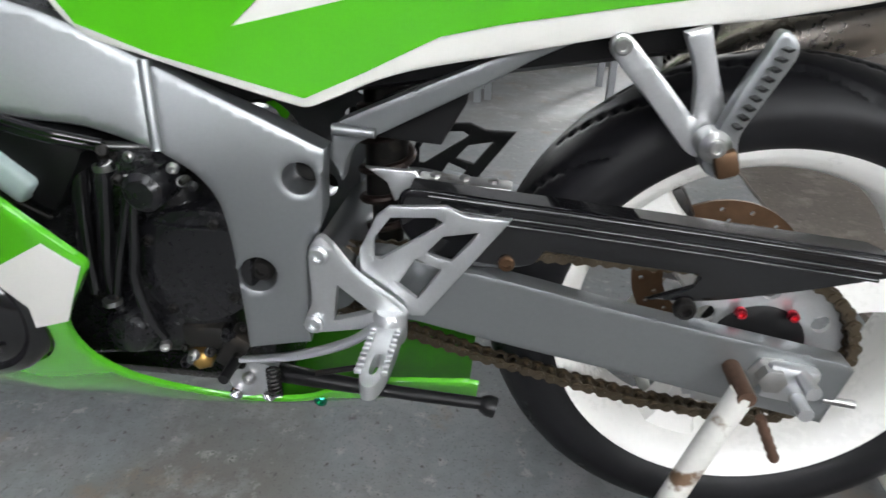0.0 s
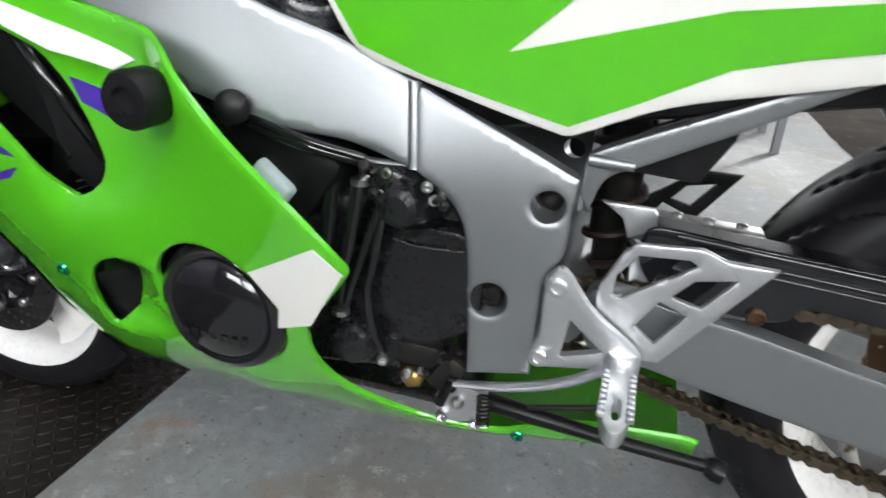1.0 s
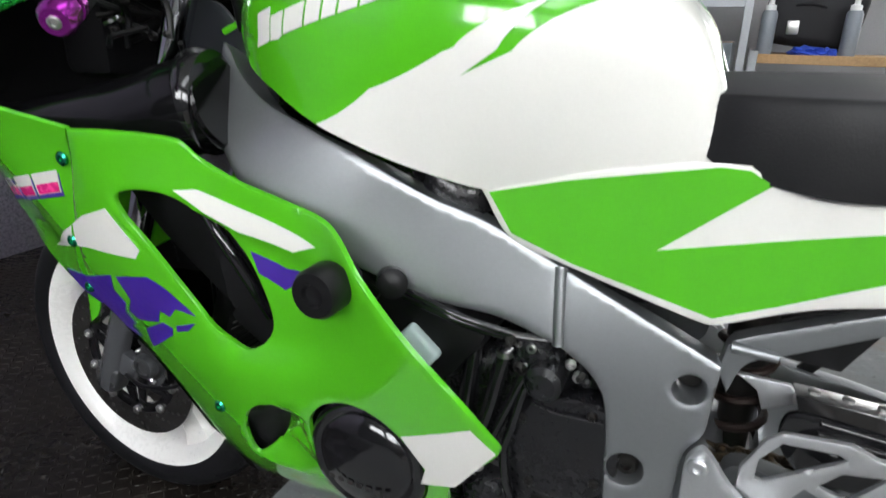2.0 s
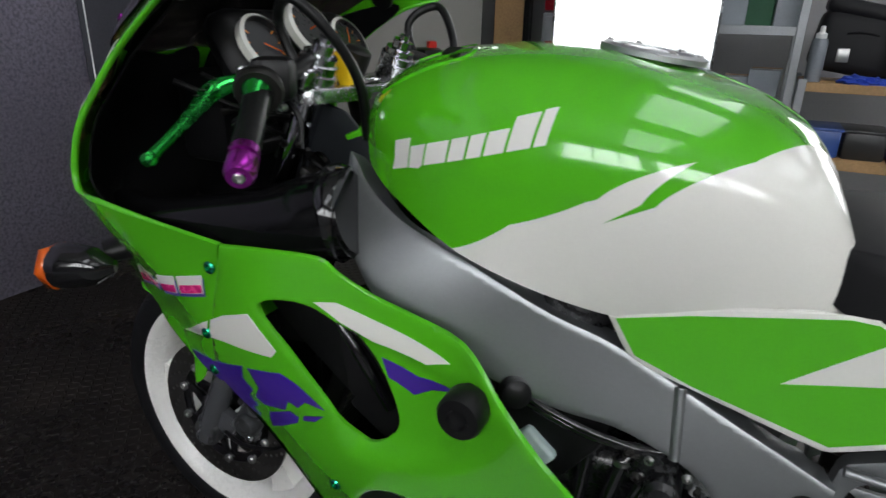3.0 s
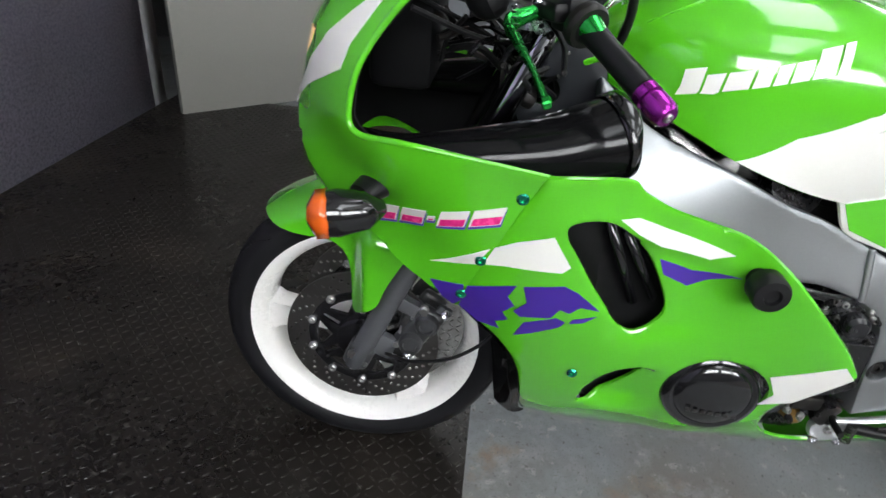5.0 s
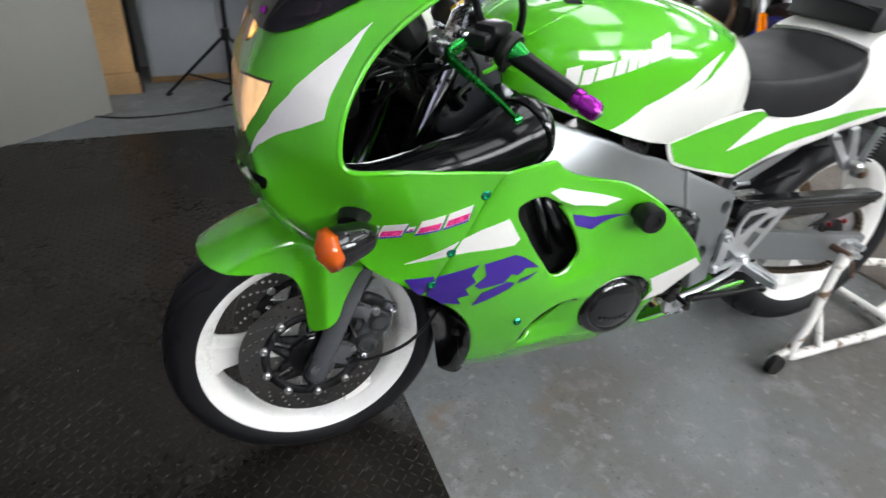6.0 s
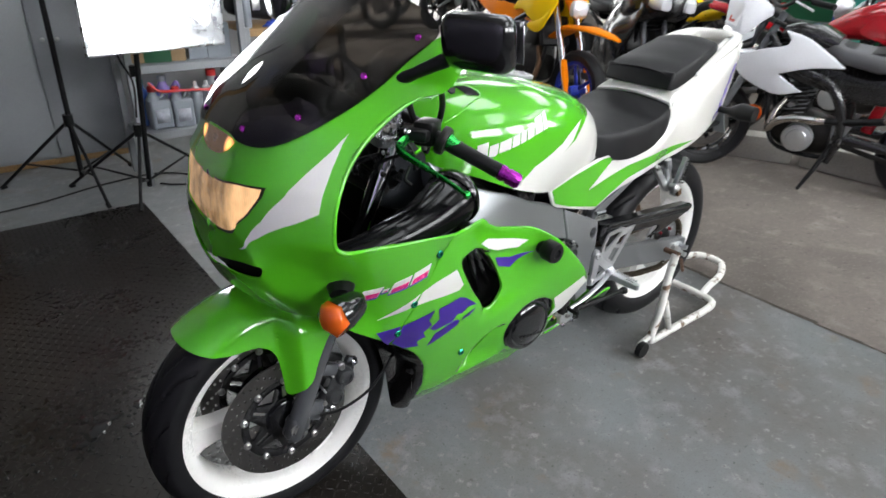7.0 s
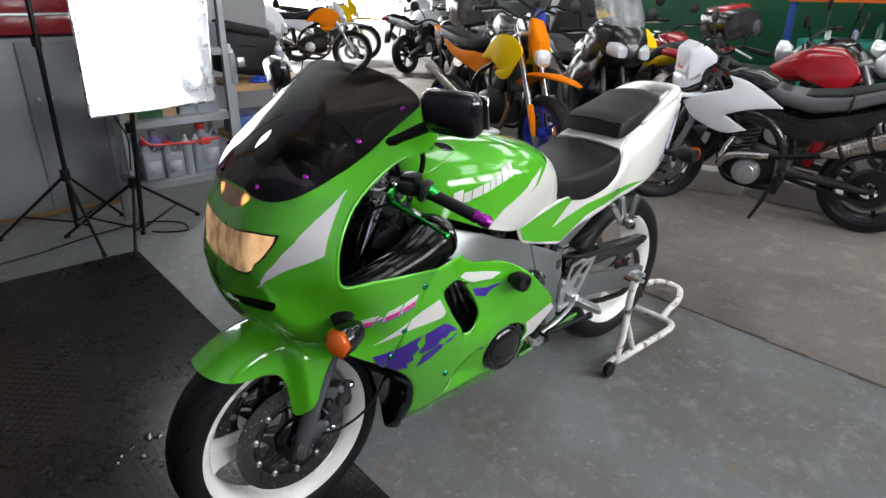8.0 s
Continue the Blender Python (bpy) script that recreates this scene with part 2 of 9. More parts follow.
def box(bm, size, m=None, bevel=0.0, seg=2):
    g = bmesh.ops.create_cube(bm, size=1.0)
    vs = g["verts"]
    for q in vs:
        q.co = Vector((q.co.x * size[0], q.co.y * size[1], q.co.z * size[2]))
    if bevel:
        es = list({e for q in vs for e in q.link_edges})
        r = bmesh.ops.bevel(bm, geom=es, offset=bevel, segments=seg, affect="EDGES", profile=0.5)
        vs = list({q for f in r["faces"] for q in f.verts} | {q for q in vs if q.is_valid})
    if m is not None:
        bmesh.ops.transform(bm, matrix=m, verts=vs)
    return bm


def slab(outline, holes=(), m=None, depth=0.006, rnd=0.001, step=0.02, curved=False):
    """A plate cut to an outline in the x-z plane, its face to -y."""
    bm = skin(plane((0, 0, 0), (1, 0, 0), (0, 0, 1)), outline, holes, step, depth, rnd, curved=curved)
    if m is not None:
        bmesh.ops.transform(bm, matrix=m, verts=bm.verts)
    return bm


def part(name, bm, material, parent=None, label="", sharp=38, smooth=True):
    """Links a bmesh as one mesh object."""
    bmesh.ops.recalc_face_normals(bm, faces=bm.faces)
    for e in bm.edges:
        if len(e.link_faces) == 2 and e.calc_face_angle(0) > radians(sharp):
            e.smooth = False
    me = bpy.data.meshes.new(name)
    bm.to_mesh(me)
    bm.free()
    for q in (material if isinstance(material, (list, tuple)) else [material]):
        me.materials.append(q)
    me.polygons.foreach_set("use_smooth", [smooth] * len(me.polygons))
    ob = new(name, me)
    ob.parent = parent
    return tagged(ob, label=label)


def thing(name, label, category, group="", kind="", at=None):
    ob = new(name)
    ob.empty_display_size = 0.1
    if at is not None:
        ob.matrix_basis = at
    return tagged(ob, label, category, group, kind)


def bm_new():
    return bmesh.new()


SIDEWAYS = pose(0, 0, 0, 90)  # turns z into -y


# ---- the workshop ----
FLOOR = mat("worn_grey_floor_paint", (0.130, 0.139, 0.143), 0.45, var=0.3, scale=1.6, fine=45, bump=0.25, rvar=0.14, stain=(0.10, 0.092, 0.082), stain_at=(0.50, 0.70), stain_scale=2.2)
CONCRETE_FLOOR = mat("bare_brown_concrete_floor", (0.140, 0.120, 0.103), 0.6, var=0.25, scale=1.3, fine=40, bump=0.15, rvar=0.14, stain=(0.09, 0.078, 0.066), stain_at=(0.48, 0.70), stain_scale=1.6)


def speckle(m, layers):
    """Adds chips and dirt specks to a material: (scale, from, to, colour) each."""
    n, l = m.node_tree.nodes, m.node_tree.links
    b = n["Principled BSDF"]
    tc = n.new("ShaderNodeTexCoord")
    out = b.inputs["Base Color"].links[0].from_socket
    for scale, lo, hi, color in layers:
        t = n.new("ShaderNodeTexNoise")
        t.inputs["Scale"].default_value, t.inputs["Detail"].default_value, t.inputs["Roughness"].default_value = scale, 6, 0.65
        l.new(tc.outputs["Object"], t.inputs["Vector"])
        r = n.new("ShaderNodeMapRange")
        r.inputs["From Min"].default_value, r.inputs["From Max"].default_value = lo, hi
        l.new(t.outputs["Fac"], r.inputs["Value"])
        x = n.new("ShaderNodeMix")
        x.data_type = "RGBA"
        l.new(r.outputs[0], x.inputs["Factor"])
        l.new(out, x.inputs["A"])
        x.inputs["B"].default_value = (*color, 1)
        out = x.outputs["Result"]
    l.new(out, b.inputs["Base Color"])


speckle(FLOOR, [(0.9, 0.50, 0.68, (0.098, 0.089, 0.081)), (9, 0.52, 0.66, (0.17, 0.17, 0.174)), (30, 0.58, 0.68, (0.24, 0.235, 0.23)), (60, 0.60, 0.68, (0.05, 0.048, 0.045)), (14, 0.66, 0.74, (0.035, 0.032, 0.03)), (5, 0.60, 0.72, (0.14, 0.105, 0.075)), (190, 0.56, 0.66, (0.08, 0.08, 0.08))])
speckle(CONCRETE_FLOOR, [(7, 0.54, 0.68, (0.20, 0.175, 0.155)), (26, 0.60, 0.70, (0.075, 0.062, 0.052)), (70, 0.58, 0.68, (0.22, 0.20, 0.18)), (160, 0.58, 0.68, (0.08, 0.07, 0.06))])
MAT_RUBBER = mat("black_rubber_mat", (0.011, 0.0092, 0.0078), 0.33, var=0.3, scale=2.5, fine=70, bump=0.1, spec=0.3, rvar=0.2, stain=(0.024, 0.019, 0.015), stain_at=(0.55, 0.75), stain_scale=3)
speckle(MAT_RUBBER, [(40, 0.60, 0.68, (0.06, 0.055, 0.05)), (3.5, 0.64, 0.70, (0.004, 0.004, 0.004))])
BLUE_WALL = mat("blue_grey_carpet_wall", (0.46, 0.42, 0.55), 0.85, var=0.4, scale=1.2, fine=160, bump=0.3, stain=(0.29, 0.27, 0.38), stain_at=(0.44, 0.66), stain_scale=85)
GREY_WALL = mat("grey_painted_wall", (0.42, 0.42, 0.43), 0.6, var=0.1, scale=1.5, bump=0.05)
PALE_PANEL = mat("pale_painted_panel", (0.235, 0.228, 0.21), 0.5, var=0.06, scale=1.2)
WOOD = mat("bare_wood", (0.36, 0.22, 0.10), 0.6, var=0.3, scale=5, fine=80, bump=0.1)
GREEN_WALL = mat("dark_green_wall", (0.008, 0.105, 0.045), 0.55, var=0.25, scale=1.5)
CEIL = mat("corrugated_roof_lining", (0.30, 0.30, 0.29), 0.7, var=0.15, scale=1)
SKYLIGHT = mat("translucent_rooflight", (0.8, 0.82, 0.85), 0.5, emit=(0.93, 0.97, 1.0, 4.5))
DAYLIGHT = mat("bright_yard_backdrop", (0.8, 0.8, 0.8), 0.9, emit=(1.0, 1.0, 1.0, 10.0))

bm = bm_new()
box(bm, (8.95, 26, 0.2), Matrix.Translation((1.95 - 4.475, 6, -0.1)))
floor = tagged(part("floor", bm, FLOOR), "worn grey-painted concrete floor with stains and a joint", "floor", kind="structure")
bm = bm_new()
box(bm, (17.05, 26, 0.2), Matrix.Translation((1.95 + 8.525, 6, -0.1)))
tagged(part("floor_bay", bm, CONCRETE_FLOOR), "bare brownish concrete floor of the parking bay", "floor", kind="structure")


def wall(name, a, b, height, material, label, thick=0.12, z0=0.0):
    a, b = Vector((*a, 0)), Vector((*b, 0))
    d = b - a
    bm = bm_new()
    m = Matrix.Translation((a + b) / 2 + Vector((0, 0, z0 + height / 2))) @ Matrix.Rotation(math.atan2(d.y, d.x), 4, "Z")
    box(bm, (d.length, thick, height), m)
    return tagged(part(name, bm, material), label, "wall", kind="structure")


wall("wall_west", (-1.6, -4.5), (-1.6, 1.95), 4.2, BLUE_WALL, "speckled blue-grey textured wall beside the mat")
wall("wall_alcove", (-2.6, 2.01), (-1.54, 2.01), 4.2, GREY_WALL, "grey painted return wall")
wall("wall_north", (-2.6, 3.55), (1.7, 3.55), 4.2, GREY_WALL, "grey painted back wall behind the shelving")
wall("wall_far_west", (-2.66, 1.95), (-2.66, 3.6), 4.2, GREY_WALL, "grey painted wall")
wall("wall_south", (-1.6, -4.5), (13, -4.5), 4.2, GREY_WALL, "grey painted wall")
wall("wall_east", (9.5, -4.5), (9.5, 5.4), 4.2, GREEN_WALL, "dark green painted wall behind the parked motorcycles")
wall("wall_yard_side", (1.7, 3.5), (1.7, 9.6), 4.2, GREY_WALL, "grey wall beside the doorway")

# roof with rooflights along its length
bm = bm_new()
for i in range(28):
    box(bm, (0.5, 15.2, 0.06 + 0.03 * (i % 2)), Matrix.Translation((-2.4 + i * 0.5, 2.6, 4.25 + 0.015 * (i % 2))))
tagged(part("ceiling", bm, CEIL), "corrugated sheet roof", "ceiling", kind="structure")


def rooflight(x, y, sx, sy):
    bm = bm_new()
    box(bm, (sx, sy, 0.03), Matrix.Translation((x, y, 4.17)))
    return tagged(part("rooflight", bm, SKYLIGHT), "translucent rooflight sheet in the roof", "rooflight", kind="structure")


for y in (-2.8, 0.6, 4.2):
    for x in (1.7, 5.0, 8.0):
        rooflight(x, y, 1.1, 2.4)


# daylight windows in the wall on the rider's left, behind the camera
DAY = mat("bright_window_pane", (0.8, 0.85, 0.9), 0.2, emit=(0.96, 0.98, 1.0, 18.0))
for k, x in enumerate((0.7, 3.1, 5.5)):
    win = tagged(part(f"window_{k + 1}", box(bm_new(), (2.0, 0.06, 1.5), Matrix.Translation((x, -4.40, 2.6))), PALE_PANEL), "tall workshop window with glazing bars", "window", kind="structure")
    for i in range(3):
        for j in range(3):
            part("pane", box(bm_new(), (0.58, 0.02, 0.42), Matrix.Translation((x - 0.64 + 0.64 * i, -4.36, 2.13 + 0.47 * j))), DAY, win)

# rubber mat with raised lozenges
MX0, MX1, MY0, MY1 = -1.53, 0.23, -2.6, 2.17
mat_ob = tagged(part("floor_mat", box(bm_new(), (MX1 - MX0, MY1 - MY0, 0.006), Matrix.Translation(((MX0 + MX1) / 2, (MY0 + MY1) / 2, 0.003)), 0.001, 1), MAT_RUBBER), "black rubber chequer-plate mat on the concrete floor", "floor mat", kind="structure")
vs, fs = [], []
pitch = 0.022
for i in range(int((MX1 - MX0) / pitch)):
    for j in range(int((MY1 + 0.9) / pitch)):
        cx, cy = MX0 + (i + 0.5) * pitch, -0.9 + (j + 0.5) * pitch
        a = 0.785 if (i + j) % 2 else -0.785
        ca, sa = math.cos(a), math.sin(a)
        n = len(vs)
        for u, v, z in ((-0.0098, 0, 0.006), (0, -0.0030, 0.006), (0.0098, 0, 0.006), (0, 0.0030, 0.006), (-0.0055, 0, 0.0074), (0.0055, 0, 0.0074)):
            vs.append((cx + u * ca - v * sa, cy + u * sa + v * ca, z))
        fs += [(n, n + 1, n + 4), (n + 1, n + 5, n + 4), (n + 1, n + 2, n + 5), (n + 2, n + 3, n + 5), (n + 3, n + 4, n + 5), (n + 3, n, n + 4)]
me = bpy.data.meshes.new("lozenge_pattern")
me.from_pydata(vs, [], fs)
me.materials.append(MAT_RUBBER)
lz = new("lozenge_pattern", me)
lz.parent = mat_ob
tagged(lz, label="raised lozenge tread of the mat", kind="stuff")

# oily wet patch with drops on the mat
OIL = mat("wet_oil", (0.003, 0.003, 0.003), 0.05, var=0.2, spec=0.5, rvar=0.02)
ro = random.Random(31)
wet = thing("oil_spill", "wet black oil spill with drops on the rubber mat", "oil spill")
PUDDLE = (-0.335, 0.50)
for k, (dx, dy, r) in enumerate(((0, 0, 0.034), (0.055, 0.03, 0.016), (-0.05, -0.035, 0.02), (0.075, -0.03, 0.012), (-0.02, 0.07, 0.014), (0.12, 0.05, 0.016), (0.15, 0.03, 0.012))):
    bm = bm_new()
    rows = []
    wob = [1 + 0.28 * math.sin(2 * q + k) + 0.18 * math.sin(5 * q + 2 * k) + ro.uniform(-0.08, 0.08) for q in np.linspace(0, 2 * math.pi, 28, endpoint=False)]
    for f, z in ((1.0, 0.0062), (0.93, 0.0078), (0.6, 0.0083), (0.2, 0.0085)):
        rows.append([bm.verts.new((PUDDLE[0] + dx + r * f * w * c, PUDDLE[1] + dy + r * f * w * d, z)) for w, (c, d) in zip(wob, ring(28))])
    bridge(bm, rows)
    part("puddle", bm, OIL, wet)
for k in range(80):
    a, q = ro.uniform(0, 6.28), 0.06 + abs(ro.gauss(0, 0.075))
    r = ro.uniform(0.002, 0.006)
    part("drop", lathe(bm_new(), [(r, 0.0), (r * 0.8, r * 0.3), (r * 0.4, r * 0.45)], Matrix.Translation((PUDDLE[0] + 1.3 * q * math.cos(a), PUDDLE[1] + q * math.sin(a), 0.0066)), 9), OIL, wet)

# ragged joint across the concrete
CRACK = mat("dirty_floor_joint", (0.035, 0.028, 0.02), 0.8, var=0.4, fine=90)
rj = random.Random(2)
for k in range(40):
    y = -3.2 + 0.16 * k
    bm = bm_new()
    x0, x1 = 1.95 + rj.uniform(-0.008, 0.008), 1.95 + rj.uniform(-0.008, 0.008)
    w0, w1 = rj.uniform(0.004, 0.012), rj.uniform(0.004, 0.012)
    bm.faces.new([bm.verts.new(q) for q in ((x0 - w0, y, 0.0012), (x0 + w0, y, 0.0012), (x1 + w1, y + 0.165, 0.0012), (x1 - w1, y + 0.165, 0.0012))])
    part("floor_joint", bm, CRACK, floor)

# printed wall board with writing
SIGN_BG = mat("dark_printed_board", (0.055, 0.055, 0.07), 0.55, var=0.3, scale=3)
SIGN_LINE = mat("white_print", (0.85, 0.85, 0.86), 0.6, var=0.1)
sign = thing("wall_sign", "dark printed wall board with a white outline and lettering", "sign")
WX = -1.537
part("board", box(bm_new(), (0.004, 0.86, 0.72), Matrix.Translation((WX, 1.27, 1.045)), 0.0015, 1), SIGN_BG, sign)
bm = bm_new()
loop = []
for cy, cz, a0 in ((0.885, 0.715, 180), (1.655, 0.715, 270), (1.655, 1.375, 0), (0.885, 1.375, 90)):
    loop += [(WX + 0.0035, cy + 0.02 * math.cos(radians(a0 + d)), cz + 0.02 * math.sin(radians(a0 + d))) for d in (0, 30, 60, 90)]
tube(bm, loop + [loop[0]], 0.003, 6, 1)
part("outline", bm, SIGN_LINE, sign, "white outline")
for text, z in (("Warranties available", 1.075), ("from 3 months to 3", 1.02), ("Nationwide delivery.", 0.965), ("Finance available.", 0.912), ("All bikes are hpi checked", 0.859), ("Best prices paid on part exchange", 0.806), ("We will also buy any bike.", 0.754)):
    cu = bpy.data.curves.new("line", "FONT")
    cu.body, cu.size, cu.align_x, cu.extrude = text, 0.041, "CENTER", 0.0006
    cu.materials.append(SIGN_LINE)
    ob = new("lettering", cu)
    ob.parent = sign
    ob.matrix_basis = Matrix.Translation((WX + 0.0035, 1.235, z)) @ pose(0, 0, 0, 90, 0, 90)

# pale board standing across the corner, timber post
board = tagged(part("wall_board", box(bm_new(), (1.02, 0.04, 2.4), Matrix.Translation((-0.99, 2.225, 1.2)) @ pose(0, 0, 0, 0, 0, 43.5), 0.003, 1), PALE_PANEL), "pale painted board standing across the corner", "board", kind="structure")
post = thing("timber_post", "bare timber post with skirting block beside the cabinet", "post")
part("upright", box(bm_new(), (0.19, 0.10, 2.6), Matrix.Translation((-0.575, 2.95, 1.3)), 0.004, 1), WOOD, post)
part("foot_block", box(bm_new(), (0.21, 0.12, 0.12), Matrix.Translation((-0.575, 2.935, 0.06)), 0.004, 1), WOOD, post)
part("dark_strip", box(bm_new(), (0.02, 0.10, 2.6), Matrix.Translation((-0.47, 2.94, 1.3))), BLACK, post)

# grey double-door cabinet with a red tool chest on it
CAB = mat("grey_cabinet_paint", (0.25, 0.26, 0.275), 0.45, var=0.08, scale=2)
RED_CHEST = mat("red_chest_paint", (0.28, 0.012, 0.02), 0.3, var=0.12, coat=0.4)
cab = thing("cabinet", "pale grey double-door metal cabinet against the wall", "cabinet")
part("body", box(bm_new(), (0.84, 0.42, 1.02), Matrix.Translation((0.0, 3.28, 0.55)), 0.006), CAB, cab)
part("plinth", box(bm_new(), (0.84, 0.40, 0.04), Matrix.Translation((0.0, 3.29, 0.02))), WOOD, cab, "bare wooden plinth")
for x, hx in ((-0.20, 0.13), (0.21, 0.06)):
    dd = part("door", box(bm_new(), (0.40, 0.016, 0.98), Matrix.Translation((x, 3.062, 0.55)), 0.004), CAB, cab)
    part("knob", lathe(bm_new(), [(0.008, 0), (0.012, 0.01), (0.012, 0.018), (0.006, 0.022)], Matrix.Translation((hx, 3.054, 0.72)) @ pose(0, 0, 0, 90), 14), STEEL, dd)
chest = thing("tool_chest", "red metal tool chest with drawers on the cabinet", "tool chest")
part("body", box(bm_new(), (0.80, 0.38, 0.52), Matrix.Translation((-0.02, 3.28, 1.335)), 0.008), RED_CHEST, chest)
for k in range(5):
    dr = part("drawer", box(bm_new(), (0.74, 0.016, 0.082), Matrix.Translation((-0.02, 3.085, 1.15 + 0.092 * k)), 0.004), RED_CHEST, chest)
    part("drawer_grip", box(bm_new(), (0.72, 0.012, 0.014), Matrix.Translation((-0.02, 3.074, 1.185 + 0.092 * k)), 0.003), ALU_BRIGHT, dr, "bright drawer grip")

# light stands and the open softbox
def light_stand(label, hub, feet, top):
    st = thing("light_stand", label, "light stand")
    hub = Vector(hub)
    part("column", tube(bm_new(), [hub + Vector((0, 0, -0.30)), Vector(top)], 0.013, 12, 1), BLACK, st)
    part("hub_collar", tube(bm_new(), [hub + Vector((0, 0, -0.03)), hub + Vector((0, 0, 0.03))], 0.024, 14, 1), BLACK, st)
    part("column_collar", tube(bm_new(), [hub.lerp(Vector(top), 0.36) + Vector((0, 0, -0.025)), hub.lerp(Vector(top), 0.36) + Vector((0, 0, 0.025))], 0.022, 14, 1), BLACK, st)
    for f in feet:
        f = Vector(f)
        lg = part("leg", tube(bm_new(), [hub, f + Vector((0, 0, 0.012))], 0.0085, 10, 1), BLACK, st)
        part("foot_cap", tube(bm_new(), [f + (hub - f).normalized() * 0.03, f + Vector((0, 0, 0.010))], 0.012, 10, 1), RUBBER, lg)
        a = hub.lerp(f, 0.62)
        part("brace", tube(bm_new(), [a, hub + Vector((0, 0, -0.27))], 0.006, 8, 1), BLACK, lg)
    return st


light_stand("tall black folding light stand on the floor", (0.02, 2.48, 0.40), ((0.07, 2.186, 0), (-0.33, 2.79, 0), (0.33, 2.80, 0)), (0.05, 2.46, 2.3))
light_stand("black folding light stand carrying the softbox", (0.285, 2.22, 0.37), ((0.184, 2.045, 0), (-0.03, 2.62, 0), (0.70, 2.52, 0)), (0.35, 2.10, 1.20))
SILVER = mat("crinkled_silver_lining", (0.75, 0.76, 0.78), 0.28, 0.9, var=0.2, scale=9, fine=30, bump=0.8)
LAMP_HOT = mat("softbox_lamp_glow", (1, 1, 1), 0.5, emit=(0.97, 1.0, 1.0, 9.0))
soft = thing("softbox", "open softbox with crinkled silver lining and a glaring lamp", "softbox")
sm = Matrix.Translation((0.352, 1.77, 1.175)) @ pose(0, 0, 0, 0, 0, 10) @ pose(0, 0, 0, 4)


def soft_corner(w, h, y):
    return [sm @ Vector(q) for q in ((-w, y, -h), (w, y, -h), (w, y, h), (-w, y, h))]


outer, inner = soft_corner(0.302, 0.36, 0.0), soft_corner(0.12, 0.12, 0.28)
for k in range(4):
    bm = bm_new()
    j = (k + 1) % 4
    q = [bm.verts.new(v) for v in (outer[k], outer[j], inner[j], inner[k])]
    bm.faces.new(q)
    bmesh.ops.subdivide_edges(bm, edges=bm.edges, cuts=6, use_grid_fill=True)
    bmesh.ops.solidify(bm, geom=bm.faces, thickness=0.004)
    part("lining", bm, [SILVER], soft, "crinkled silver lining")
    part("rim_rod", tube(bm_new(), [outer[k], outer[j]], 0.005, 8, 1), SILVER, soft)
# glowing panel added for the lamp's glare; the softbox has no diffuser
bm = bm_new()
box(bm, (0.42, 0.006, 0.60), sm @ Matrix.Translation((-0.045, 0.06, 0)))
part("lamp_panel", bm, LAMP_HOT, soft, "glowing white panel in place of the lamp's glare")
part("lamp_ring", tube(bm_new(), [sm @ Vector((-0.10 + 0.055 * math.cos(a), 0.052, 0.04 + 0.055 * math.sin(a))) for a in np.linspace(1.5, 4.6, 14)], 0.0035, 8, 1), STEEL, soft, "dark lamp socket ring")
part("lamp_cable", tube(bm_new(), [(0.30, 2.2, 0.95), (0.26, 2.24, 0.75), (0.31, 2.26, 0.6), (0.30, 2.28, 0.42)], 0.005, 8), RUBBER, soft)
cable = thing("floor_cable", "thin black electric cable lying on the floor", "cable")
part("lead", tube(bm_new(), [(0.38, 2.40, 0.007), (0.44, 2.34, 0.007), (0.55, 2.30, 0.007), (0.56, 2.45, 0.007), (0.40, 2.58, 0.007), (0.1, 2.55, 0.007), (-0.2, 2.45, 0.007), (-0.5, 2.42, 0.007), (-0.75, 2.52, 0.007)], 0.005, 8), RUBBER, cable)


# ---- shelving with cans and bottles ----
RACK_GREY = mat("galvanised_rack", (0.28, 0.29, 0.305), 0.4, 0.6, var=0.15)
PLASTICS = [mat(f"plastic_{n}", c, 0.35, var=0.1) for n, c in (("grey", (0.20, 0.22, 0.25)), ("white", (0.7, 0.7, 0.7)), ("blue", (0.03, 0.08, 0.30)), ("lilac", (0.22, 0.16, 0.42)), ("red", (0.45, 0.02, 0.02)), ("black", (0.02, 0.02, 0.02)), ("dark_green", (0.02, 0.08, 0.04)))]
# label paper greyed to hold the shade under the shelf above
JUG_LABEL = mat("shaded_paper_label", (0.34, 0.35, 0.40), 0.6, var=0.3, scale=25)
CASE_BLACK = mat("black_pannier_plastic", (0.011, 0.011, 0.013), 0.55, var=0.2, spec=0.3)
BROWN_BOX = mat("cardboard", (0.30, 0.20, 0.11), 0.8, var=0.15, fine=60)


def rack(label, x0, x1, y0, y1, levels, top, board=None):
    r = thing("shelving_rack", label, "shelving")
    for x in (x0, x1):
        for y in (y0, y1):
            part("post", box(bm_new(), (0.035, 0.035, top), Matrix.Translation((x, y, top / 2)), 0.002, 1), RACK_GREY, r)
    for z in levels:
        sh = part("shelf", box(bm_new(), (x1 - x0, y1 - y0, 0.02), Matrix.Translation(((x0 + x1) / 2, (y0 + y1) / 2, z - 0.01))), board or RACK_GREY, r)
        part("shelf_lip", box(bm_new(), (x1 - x0 - 0.03, 0.006, 0.04), Matrix.Translation(((x0 + x1) / 2, y0 - 0.004, z - 0.018)), 0.002, 1), board or RACK_GREY, sh)
    return r


rack("galvanised steel shelving rack with bottles and cans", 0.333, 0.945, 2.40, 2.71, (0.29, 0.645, 1.015, 1.36, 1.68), 1.9)
rack("timber-shelved rack with spray cans", 0.995, 1.60, 2.46, 2.90, (0.45, 0.785), 0.80, WOOD)


